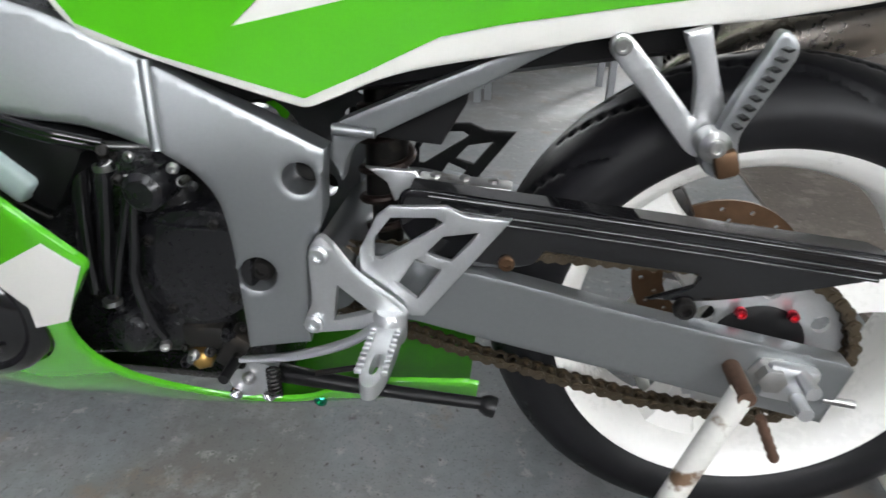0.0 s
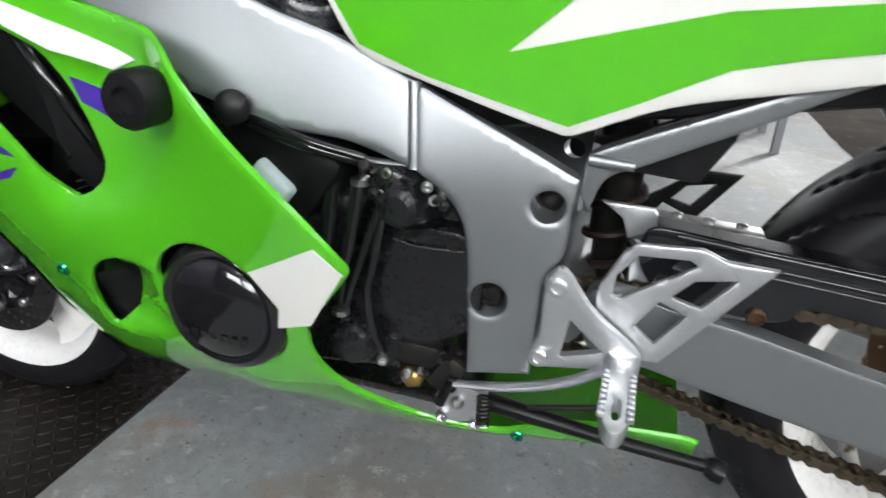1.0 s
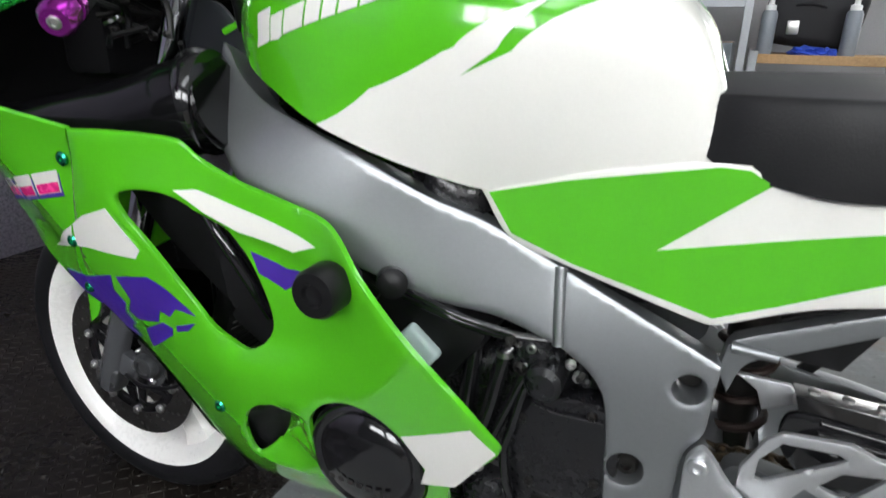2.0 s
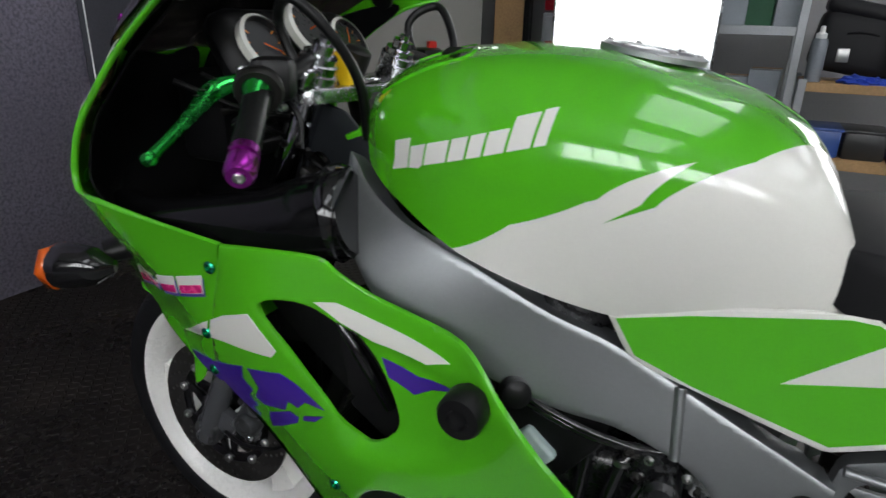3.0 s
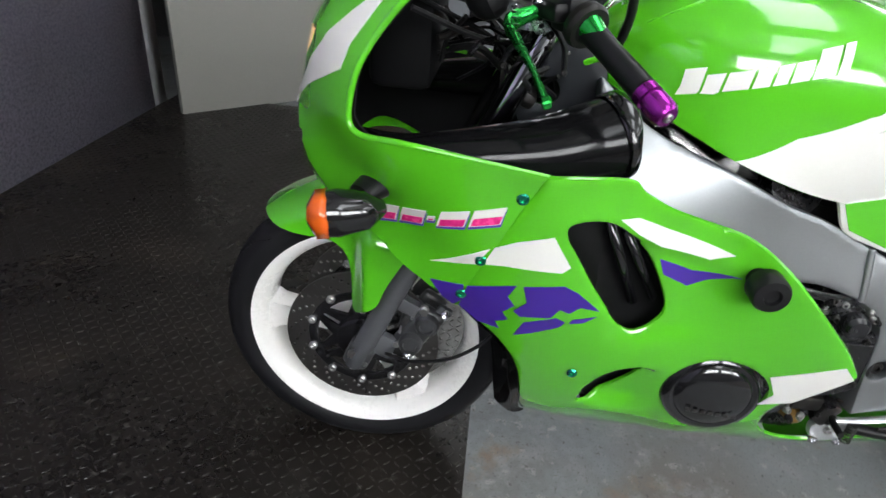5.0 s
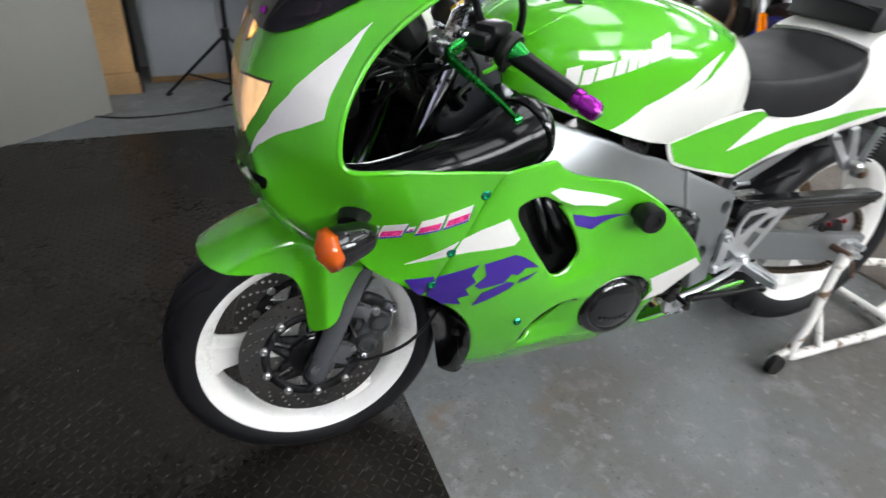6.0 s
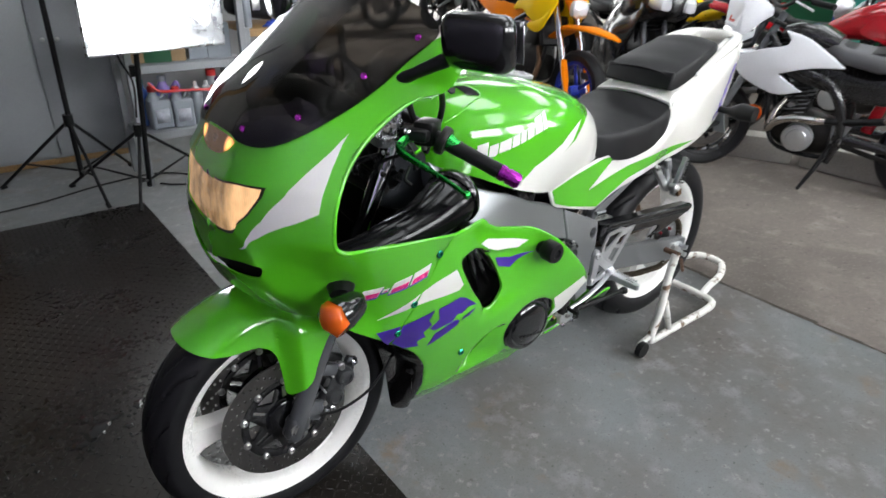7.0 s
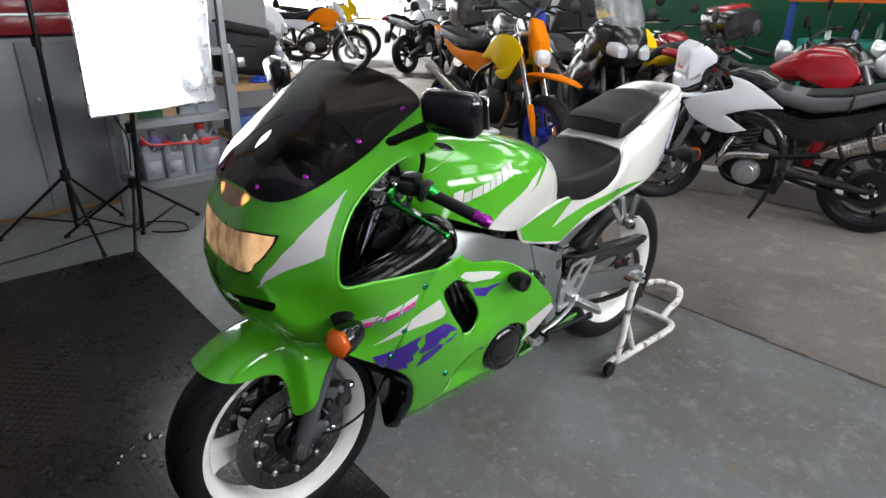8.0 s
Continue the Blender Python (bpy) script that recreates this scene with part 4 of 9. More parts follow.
def brake_disc(parent, at, r0, r1, y, material, holes=3, count=18, arms=True):
    m = Matrix.Translation(at) @ SIDEWAYS @ Matrix.Translation((0, 0, -y))
    cut = [ring(40, r0)]
    for k in range(count):
        for i in range(holes):
            a = 2 * math.pi * (k + 0.3 * i) / count
            r = r0 + (r1 - r0) * (i + 0.8) / (holes + 0.6)
            cut.append([(r * math.cos(a) + 0.0036 * c, r * math.sin(a) + 0.0036 * s) for c, s in ring(7)])
    bm = skin(plane((0, 0, 0), (1, 0, 0), (0, 1, 0)), ring(72, r1), cut, 0.02, 0.005, out=(0, 0, 1), curved=False)
    bmesh.ops.transform(bm, matrix=m, verts=bm.verts)
    d = part("brake_disc", bm, material, parent, "drilled steel brake disc")
    if arms:
        wins = []
        for k in range(12):
            a = 2 * math.pi * k / 12
            if k % 2:
                wins.append([(0.054 * math.cos(a - 0.10), 0.054 * math.sin(a - 0.10)), (0.054 * math.cos(a + 0.10), 0.054 * math.sin(a + 0.10)), (0.088 * math.cos(a + 0.05), 0.088 * math.sin(a + 0.05)), (0.088 * math.cos(a - 0.05), 0.088 * math.sin(a - 0.05))])
            else:
                wins.append([(0.060 * math.cos(a), 0.060 * math.sin(a))] + [(0.089 * math.cos(a + q), 0.089 * math.sin(a + q)) for q in (0.33, 0.17, 0.0, -0.17, -0.33)])
        bm = skin(plane((0, 0, 0), (1, 0, 0), (0, 1, 0)), ring(48, 0.1075), wins, 0.016, 0.007, 0.002, out=(0, 0, 1), curved=False)
        lathe(bm, [(0.046, -0.012), (0.050, -0.008), (0.050, 0.008), (0.044, 0.012)], None, 32)
        bmesh.ops.transform(bm, matrix=m, verts=bm.verts)
        part("disc_carrier", bm, GLOSS_BLACK, d, "black disc carrier with triangular cut-outs")
        for k in range(10):
            a = 2 * math.pi * (k + 0.5) / 10
            part("disc_button", lathe(bm_new(), [(0.0085, -0.008), (0.0085, 0.005), (0.006, 0.007), (0.004, 0.007), (0.004, 0.003)], m @ Matrix.Translation((0.104 * math.cos(a), 0.104 * math.sin(a), 0)), 10), STEEL, d)
    return d


brake_disc(front_wheel, AXLE_F, 0.108, 0.150, -0.066, DISC, 4, 22)
brake_disc(front_wheel, AXLE_F, 0.108, 0.150, 0.066, DISC, 4, 22)
brake_disc(rear_wheel, AXLE_R, 0.070, 0.112, 0.075, BRONZE, 2, 16, False)

CALIPER = mat("grey_caliper", (0.065, 0.067, 0.070), 0.38, 0.5, var=0.25, fine=180, bump=0.15, stain=(0.03, 0.028, 0.026), stain_at=(0.55, 0.75), stain_scale=35)
# -- front fork --
FORK_TOP = Vector((0.302, 0, 0.985))
fork_dir = (FORK_TOP - AXLE_F).normalized()
fork = part("front_fork", tube(bm_new(), [AXLE_F + Vector((0, -0.125, 0)), AXLE_F + Vector((0, 0.125, 0))], 0.011, 12, 1), STEEL, bike, "conventional front fork with grey lower legs")
for s in (-1, 1):
    foot = AXLE_F + Vector((-0.004, s * 0.103, -0.02))
    low = lambda d: foot + fork_dir * d
    part("fork_lower", tube(bm_new(), [low(-0.012), low(0.0), low(0.06), low(0.14), low(0.26), low(0.275)], [0.020, 0.0245, 0.0225, 0.0215, 0.0225, 0.0225], 24, 1), GREY_FORK, fork, "grey painted lower fork leg")
    part("fork_tube", tube(bm_new(), [low(0.27), low(0.735)], 0.0205, 20, 1), CHROME, fork, "chromed fork stanchion")
    part("dust_seal", tube(bm_new(), [low(0.27), low(0.282)], 0.027, 20, 1), RUBBER, fork)
    bm = bm_new()
    box(bm, (0.07, 0.02, 0.05), Matrix.Translation(low(0.03) + Vector((0.03, 0, 0.02))) @ pose(0, 0, 0, 0, 24), 0.006)
    box(bm, (0.045, 0.022, 0.03), Matrix.Translation(low(0.15) + Vector((0.035, 0, 0))) @ pose(0, 0, 0, 0, 24), 0.006)
    part("caliper_bracket", bm, GREY_FORK, fork)
    # caliper: two half bodies across the disc, pistons, bridge bolts, pads and bleed screw
    c = Matrix.Translation(AXLE_F + Vector((0.112, s * 0.070, 0.062))) @ pose(0, 0, 0, 0, -58)
    cal = part("brake_caliper", box(bm_new(), (0.108, 0.026, 0.052), c @ Matrix.Translation((0, s * 0.026, 0)), 0.010, 3), CALIPER, fork, "dark grey four-piston brake caliper")
    part("inner_half", box(bm_new(), (0.108, 0.022, 0.052), c @ Matrix.Translation((0, -s * 0.024, 0)), 0.010, 3), CALIPER, cal)
    part("caliper_bridge", box(bm_new(), (0.024, 0.062, 0.020), c @ Matrix.Translation((0, s * 0.003, 0.028)), 0.006, 2), CALIPER, cal)
    for k in (-1, 1):
        part("piston_boss", lathe(bm_new(), [(0.023, 0.0), (0.023, 0.008), (0.019, 0.014), (0.013, 0.015), (0.012, 0.011), (0.004, 0.011)], c @ Matrix.Translation((0.027 * k, s * 0.036, -0.003)) @ pose(0, 0, 0, -90 * s), 20), CALIPER, cal)
        part("caliper_ear", box(bm_new(), (0.024, 0.016, 0.030), c @ Matrix.Translation((0.058 * k, s * 0.020, -0.016)), 0.006, 2), GREY_FORK, cal)
        part("mount_bolt", lathe(bm_new(), [(0.0085, 0), (0.0085, 0.008), (0.006, 0.010), (0.004, 0.010), (0.004, 0.004)], c @ Matrix.Translation((0.060 * k, s * 0.027, -0.018)) @ pose(0, 0, 0, -90 * s), 10), CHROME, cal)
        part("bridge_bolt", lathe(bm_new(), [(0.0065, 0), (0.0065, 0.006), (0.004, 0.007)], c @ Matrix.Translation((0.046 * k, s * 0.038, 0.016)) @ pose(0, 0, 0, -90 * s), 8), STEEL, cal)
        part("pad_pin", tube(bm_new(), [c @ Vector((0.020 * k, -s * 0.034, 0.026)), c @ Vector((0.020 * k, s * 0.040, 0.026))], 0.0028, 8, 1), STEEL, cal)
    part("bleed_screw", tube(bm_new(), [c @ Vector((-0.050, s * 0.024, 0.022)), c @ Vector((-0.058, s * 0.026, 0.044))], [0.0045, 0.003], 8, 1), CHROME, cal)
    part("hose_banjo", lathe(bm_new(), [(0.008, -0.004), (0.009, 0), (0.009, 0.006), (0.006, 0.009)], c @ Matrix.Translation((0.050, s * 0.036, 0.020)) @ pose(0, 0, 0, -90 * s), 12), STEEL, cal)
    part("brake_hose", tube(bm_new(), [AXLE_F + Vector(q) for q in ((0.055, s * 0.118, 0.012), (0.11, s * 0.128, 0.010), (0.19, s * 0.128, 0.035), (0.255, s * 0.115, 0.10), (0.26, s * 0.10, 0.22), (0.2, s * 0.09, 0.4))], 0.0035, 8), RUBBER, cal, "black rubber brake hose")
    bm = bm_new()
    box(bm, (0.05, 0.036, 0.055), Matrix.Translation(AXLE_F + Vector((0.004, s * 0.104, -0.004))) @ pose(0, 0, 0, 0, 23.5), 0.010, 3)
    ac = part("axle_clamp", bm, CALIPER, fork)
    for k in (-1, 1):
        part("clamp_bolt", lathe(bm_new(), [(0.006, 0), (0.006, 0.006), (0.003, 0.007)], Matrix.Translation(AXLE_F + Vector((0.004 + 0.012 * k, s * 0.122, -0.022 + 0.005 * k))) @ pose(0, 0, 0, 90 * s), 8), STEEL, ac)
    part("axle_cap", lathe(bm_new(), [(0.017, 0), (0.017, 0.01), (0.012, 0.013), (0.012, 0.006), (0.006, 0.006)], Matrix.Translation(AXLE_F + Vector((0, s * 0.122, 0))) @ pose(0, 0, 0, 90 * s), 18), STEEL, fork)
bm = bm_new()
for d in (0.56,):
    c = AXLE_F + fork_dir * d
    box(bm, (0.06, 0.21, 0.028), Matrix.Translation(c + Vector((0.015, 0, 0))) @ pose(0, 0, 0, 0, 23.5), 0.012)
part("triple_clamp", bm, DARK, fork, "dark bottom yoke")

# -- front mudguard: a shell round the tyre with side flaps --
def guard_surface(a, v):
    """a: angle from ahead round the axle; v: -1 to 1 over the crown, beyond it down the side walls, which flare out round the fork legs."""
    a, v = np.asarray(a, float), np.asarray(v, float)
    w, sg = np.abs(v), np.sign(v)
    ph = np.clip(w, 0, 1) * np.pi / 2
    r = np.where(w <= 1, 0.315 - 0.043 * (1 - np.cos(ph)), 0.272 - 0.1 * (w - 1))
    y = np.where(w <= 1, 0.090 * np.sin(ph) ** 0.85, 0.090 + 0.006 * (w - 1))
    x = -r * np.cos(a)
    q = np.clip((x + 0.018) / 0.042, 0, 1)
    p = np.clip((w - 0.6) / 0.7, 0, 1)
    y = y + 0.039 * q * q * (3 - 2 * q) * p * p * (3 - 2 * p)
    return np.stack([x, sg * y, AXLE_F.z + r * np.sin(a)], -1)


GUARD_EDGE = [(0.93, 0.0), (0.945, 0.30), (0.985, 0.62), (1.06, 1.0), (1.16, 1.20), (1.278, 1.31), (1.38, 1.45), (1.45, 1.66), (1.479, 1.95), (1.480, 2.35), (1.466, 2.70), (1.55, 2.76), (1.70, 2.60), (1.861, 2.38), (1.885, 2.0), (1.915, 1.6), (1.95, 1.26), (2.05, 0.95), (2.10, 0.5), (2.11, 0.0)]
part("front_mudguard", skin(guard_surface, [(a, -v) for a, v in GUARD_EDGE] + [(a, v) for a, v in GUARD_EDGE[-2:0:-1]], (), 0.05, 0.003, out=(0, 0, 1)), GREEN, bike, "glossy green front mudguard with side flaps")

# -- fairing --
U = half_u
cowl_outline = [(0, 0.650), (0.10, 0.643), (0.20, 0.634), (0.26, 0.622), (0.31, 0.585), (0.385, 0.545), (0.43, 0.517), (0.449, 0.497, 1), (0.475, 0.545), (0.525, 0.627), (0.604, 0.717), (0.632, 0.760, 1),
                (0.56, 0.776), (0.474, 0.788), (0.415, 0.787), (0.396, 0.797), (0.393, 0.825), (0.398, 0.87), (0.398, 0.92), (0.404, 0.96), (0.417, 1.0), (0.436, 1.026), (0.475, 1.04),
                (0.46, 1.085), (0.42, 1.118), (0.365, 1.13, 1), (0.342, 1.085), (0.342, 1.051), (0.325, 1.02), (0.293, 0.996), (0.259, 0.977), (0.223, 0.962), (0.176, 0.953), (0.113, 0.949), (0, 0.958, 1)]
cowl_outline[0] = (0, 0.650, 1)
HEADLIGHT = [(0, 0.8715, 1), (0.06, 0.8745), (0.118, 0.8805), (0.177, 0.8855), (0.270, 0.8905, 1), (0.2635, 0.870), (0.234, 0.838), (0.19, 0.815), (0.140, 0.795), (0.095, 0.784), (0.0476, 0.777), (0, 0.774, 1)]
LAMP = [(0.0, 0.950, 1), (0.055, 0.948), (0.091, 0.9425, 1), (0.075, 0.930), (0.054, 0.9185), (0.03, 0.913), (0.0, 0.911, 1)]
SLOT = [(0.0, 0.710, 1), (0.034, 0.7185), (0.086, 0.7315), (0.138, 0.7435), (0.185, 0.748), (0.212, 0.7455), (0.203, 0.735), (0.172, 0.7225), (0.112, 0.713), (0.052, 0.7055), (0.0, 0.697, 1)]
# the half shells keep a hair's breadth of rim at the middle, so that cut-outs open to it
def with_bays(outline, bays):
    """Cuts bays that open to the line u = 0 into an outline that runs along it."""
    out = list(outline)
    for b in sorted(bays, key=lambda q: -max(p[1] for p in q)):
        out += [(0, b[0][1], 1)] + [p for p in b if p[0] > 0] + [(0, b[-1][1], 1)]
    return out


cowl_part = part("upper_fairing", mirror(skin(cowl, with_bays(cowl_outline, [HEADLIGHT, SLOT]), (), 0.014, 0.0035)), GREEN, bike, "glossy green upper fairing with a tinted screen")
for z0, z1 in ((0.7125, 0.780), (0.868, 0.925)):
    part("nose_joint", mirror(skin(cowl, [(0, z1, 1), (0.03, z1, 1), (0.03, z0, 1), (0, z0, 1)], (), 0.01, 0.002, lift=-0.0012, curved=False)), GREEN, cowl_part)
GLASS_WARM = mat("lit_headlamp_glass", (0.20, 0.10, 0.04), 0.12, var=0.3, scale=30, fine=90, coat=1.0, emit=(1.0, 0.60, 0.29, 0.30))
gn, gl = GLASS_WARM.node_tree.nodes, GLASS_WARM.node_tree.links
gt = gn.new("ShaderNodeTexCoord")
gw = gn.new("ShaderNodeTexWave")
gw.wave_type, gw.bands_direction = "BANDS", "Y"
gw.inputs["Scale"].default_value, gw.inputs["Distortion"].default_value, gw.inputs["Detail"].default_value = 70, 1.2, 1.0
gl.new(gt.outputs["Object"], gw.inputs["Vector"])
gb = gn.new("ShaderNodeBump")
gb.inputs["Strength"].default_value, gb.inputs["Distance"].default_value = 0.25, 0.002
gl.new(gw.outputs["Fac"], gb.inputs["Height"])
gl.new(gb.outputs[0], gn["Principled BSDF"].inputs["Normal"])
# the reflector glows unevenly behind the fluted glass
gr = gn.new("ShaderNodeTexNoise")
gr.inputs["Scale"].default_value, gr.inputs["Detail"].default_value = 34, 6
gp = gn.new("ShaderNodeMapping")
gp.inputs["Scale"].default_value = (0.8, 1.1, 0.7)
gl.new(gt.outputs["Object"], gp.inputs["Vector"])
gl.new(gp.outputs[0], gr.inputs["Vector"])
gs = gn.new("ShaderNodeMapRange")
gs.inputs["From Min"].default_value, gs.inputs["From Max"].default_value = 0.36, 0.62
gs.inputs["To Min"].default_value, gs.inputs["To Max"].default_value = 0.12, 0.42
gl.new(gr.outputs["Fac"], gs.inputs["Value"])
# the bright reflection on the outer glass of each half, put in as glow
gx = gn.new("ShaderNodeSeparateXYZ")
gl.new(gt.outputs["Object"], gx.inputs[0])
ga = gn.new("ShaderNodeMath")
ga.operation = "ABSOLUTE"
gl.new(gx.outputs["Y"], ga.inputs[0])
gh = gn.new("ShaderNodeMapRange")
gh.interpolation_type = "SMOOTHSTEP"
gh.inputs["From Min"].default_value, gh.inputs["From Max"].default_value = 0.075, 0.125
gh.inputs["To Min"].default_value, gh.inputs["To Max"].default_value = 0.0, 0.62
gl.new(ga.outputs[0], gh.inputs["Value"])
gk = gn.new("ShaderNodeMath")
gk.operation, gk.inputs[1].default_value = "MULTIPLY_ADD", 0.12
gl.new(gw.outputs["Fac"], gk.inputs[0])
gl.new(gs.outputs[0], gk.inputs[2])
gq = gn.new("ShaderNodeMath")
gl.new(gk.outputs[0], gq.inputs[0])
gl.new(gh.outputs[0], gq.inputs[1])
gl.new(gq.outputs[0], gn["Principled BSDF"].inputs["Emission Strength"])
LAMP_WARM = mat("lit_position_lamp", (0.12, 0.05, 0.02), 0.2, var=0.3, scale=30, coat=1.0, emit=(1.0, 0.45, 0.12, 0.15))
ln_, ll_ = LAMP_WARM.node_tree.nodes, LAMP_WARM.node_tree.links
lt = ln_.new("ShaderNodeTexCoord")
lx = ln_.new("ShaderNodeSeparateXYZ")
ll_.new(lt.outputs["Object"], lx.inputs[0])
la = ln_.new("ShaderNodeMath")
la.operation = "ABSOLUTE"
ll_.new(lx.outputs["Y"], la.inputs[0])
lc = ln_.new("ShaderNodeCombineXYZ")
ll_.new(la.outputs[0], lc.inputs["Y"])
ll_.new(lx.outputs["Z"], lc.inputs["Z"])
ld = ln_.new("ShaderNodeVectorMath")
ld.operation = "DISTANCE"
ld.inputs[1].default_value = (0, 0.060, 0.935)
ll_.new(lc.outputs[0], ld.inputs[0])
lm = ln_.new("ShaderNodeMapRange")
lm.interpolation_type = "SMOOTHSTEP"
lm.inputs["From Min"].default_value, lm.inputs["From Max"].default_value = 0.003, 0.020
lm.inputs["To Min"].default_value, lm.inputs["To Max"].default_value = 2.2, 0.04
ll_.new(ld.outputs["Value"], lm.inputs["Value"])
ll_.new(lm.outputs[0], ln_["Principled BSDF"].inputs["Emission Strength"])
part("headlight", mirror(skin(cowl, [(u * 0.95, 0.828 + (z - 0.828) * 0.91, *r) for u, z, *r in HEADLIGHT], (), 0.012, 0.004, lift=-0.0015)), GLASS_WARM, cowl_part, "lit trapezoid headlight with fluted glass")
part("headlight_surround", mirror(skin(cowl, [(u * 1.0, 0.836 + (z - 0.836) * 1.0, *r) for u, z, *r in HEADLIGHT], (), 0.014, 0.004, lift=-0.0045)), BLACK, cowl_part)
part("position_light", mirror(skin(cowl, LAMP, (), 0.01, 0.003, lift=0.0022)), LAMP_WARM, cowl_part, "lit amber position light")
part("intake_slot", mirror(skin(cowl, [(u * 1.12, 0.72 + (z - 0.72) * 1.5, *r) for u, z, *r in SLOT], (), 0.014, 0.004, lift=-0.014)), BLACK, cowl_part)
SCREEN_LINE = [(0, 0.955, 1), (0.06, 0.953), (0.113, 0.945), (0.180, 0.945), (0.228, 0.955), (0.265, 0.969), (0.300, 0.989), (0.333, 1.014), (0.352, 1.048), (0.354, 1.085), (0.356, 1.116), (0.345, 1.128), (0.31, 1.144), (0.25, 1.161), (0.18, 1.175), (0.10, 1.185), (0, 1.189, 1)]
screen = part("windscreen", mirror(skin(cowl, SCREEN_LINE, (), 0.014, 0.003, lift=0.0045)), SCREEN, cowl_part, "dark tinted double-bubble windscreen")
for u, z in ((0.105, 0.966), (0.22, 0.998), (0.296, 1.058), (0.318, 1.117)):
    for s in (-1, 1):
        p = cowl(u, z) * np.array([1, -s, 1])
        n = Vector((-0.5, 0.75 * s, 0.45))
        part("screen_bolt", lathe(bm_new(), [(0.0055, 0), (0.0055, 0.003), (0.003, 0.004)], Matrix.Translation(Vector(p) + n.normalized() * 0.005) @ n.to_track_quat("Z", "Y").to_matrix().to_4x4(), 10), ANO_PURPLE, screen)
for S, o in ((cowl, (0, -1, 0)), (flipped(cowl), (0, 1, 0))):
    decal("white_flash", S, [(0.3656, 0.9758), (0.3538, 0.9517), (0.3305, 0.919), (0.3093, 0.8795), (0.2659, 0.8314), (0.2195, 0.8002), (0.141, 0.7685), (0.2503, 0.801), (0.2987, 0.824), (0.3348, 0.8398), (0.3702, 0.8575), (0.3742, 0.8914), (0.3689, 0.9263)], WHITE, cowl_part, label="white painted flash", out=o)
    decal("white_flash", S, [(U(0.138, 0.588), 0.588), (U(0.222, 0.636), 0.636), (U(0.205, 0.604), 0.604)], WHITE, cowl_part, out=o)
    decal("purple_flash", S, [(U(0.140, 0.553), 0.553), (U(0.19, 0.557), 0.557), (U(0.192, 0.52), 0.52), (U(0.176, 0.502), 0.502), (U(0.16, 0.52), 0.52)], PURPLE, cowl_part, out=o)

# rolled edge round the cockpit opening
for s in (-1, 1):
    ln = [cowl(u, z) * np.array([1, -s, 1]) + np.array([0.001, -s * 0.0035, 0]) for u, z, *_ in cowl_outline[11:23]]
    part("rolled_edge", tube(bm_new(), ln, [0.002, 0.0035] + [0.0045] * (len(ln) - 4) + [0.0035, 0.002], 12, 4), GREEN, cowl_part, "rolled green edge of the opening")
# side fairings
side_outline = [(0.281, 0.758, 1), (0.33, 0.759), (0.395, 0.752), (0.42, 0.732), (0.46, 0.710), (0.51, 0.694), (0.572, 0.678), (0.622, 0.648), (0.683, 0.590), (0.73, 0.543), (0.762, 0.503), (0.772, 0.485), (0.760, 0.464), (0.714, 0.404), (0.703, 0.373), (0.704, 0.334), (0.722, 0.290), (0.757, 0.252), (0.80, 0.226), (0.85, 0.215), (0.90, 0.222), (0.94, 0.247), (0.985, 0.266), (1.06, 0.272), (1.10, 0.274), (1.114, 0.27, 1), (1.112, 0.235, 1),
                (1.03, 0.224), (0.96, 0.213), (0.85, 0.195), (0.7, 0.187), (0.57, 0.18), (0.45, 0.172), (0.37, 0.172), (0.328, 0.182), (0.314, 0.225), (0.303, 0.31), (0.285, 0.385), (0.25, 0.44), (0.21, 0.475), (0.179, 0.497, 1), (0.192, 0.545), (0.222, 0.627), (0.262, 0.717)]
INLET = [(0.322, 0.686), (0.345, 0.694), (0.378, 0.690), (0.408, 0.672), (0.433, 0.648), (0.458, 0.615), (0.480, 0.570), (0.485, 0.542), (0.470, 0.519), (0.446, 0.507), (0.430, 0.512), (0.405, 0.543), (0.372, 0.590), (0.345, 0.634), (0.326, 0.664)]
SMALL = [(0.419, 0.392), (0.447, 0.423), (0.482, 0.434), (0.477, 0.405), (0.456, 0.365), (0.428, 0.331), (0.403, 0.312), (0.405, 0.345)]
COVER = [(0.6 + 0.078 * c, 0.395 + 0.082 * s) for c, s in ring(20)]
fairings = []
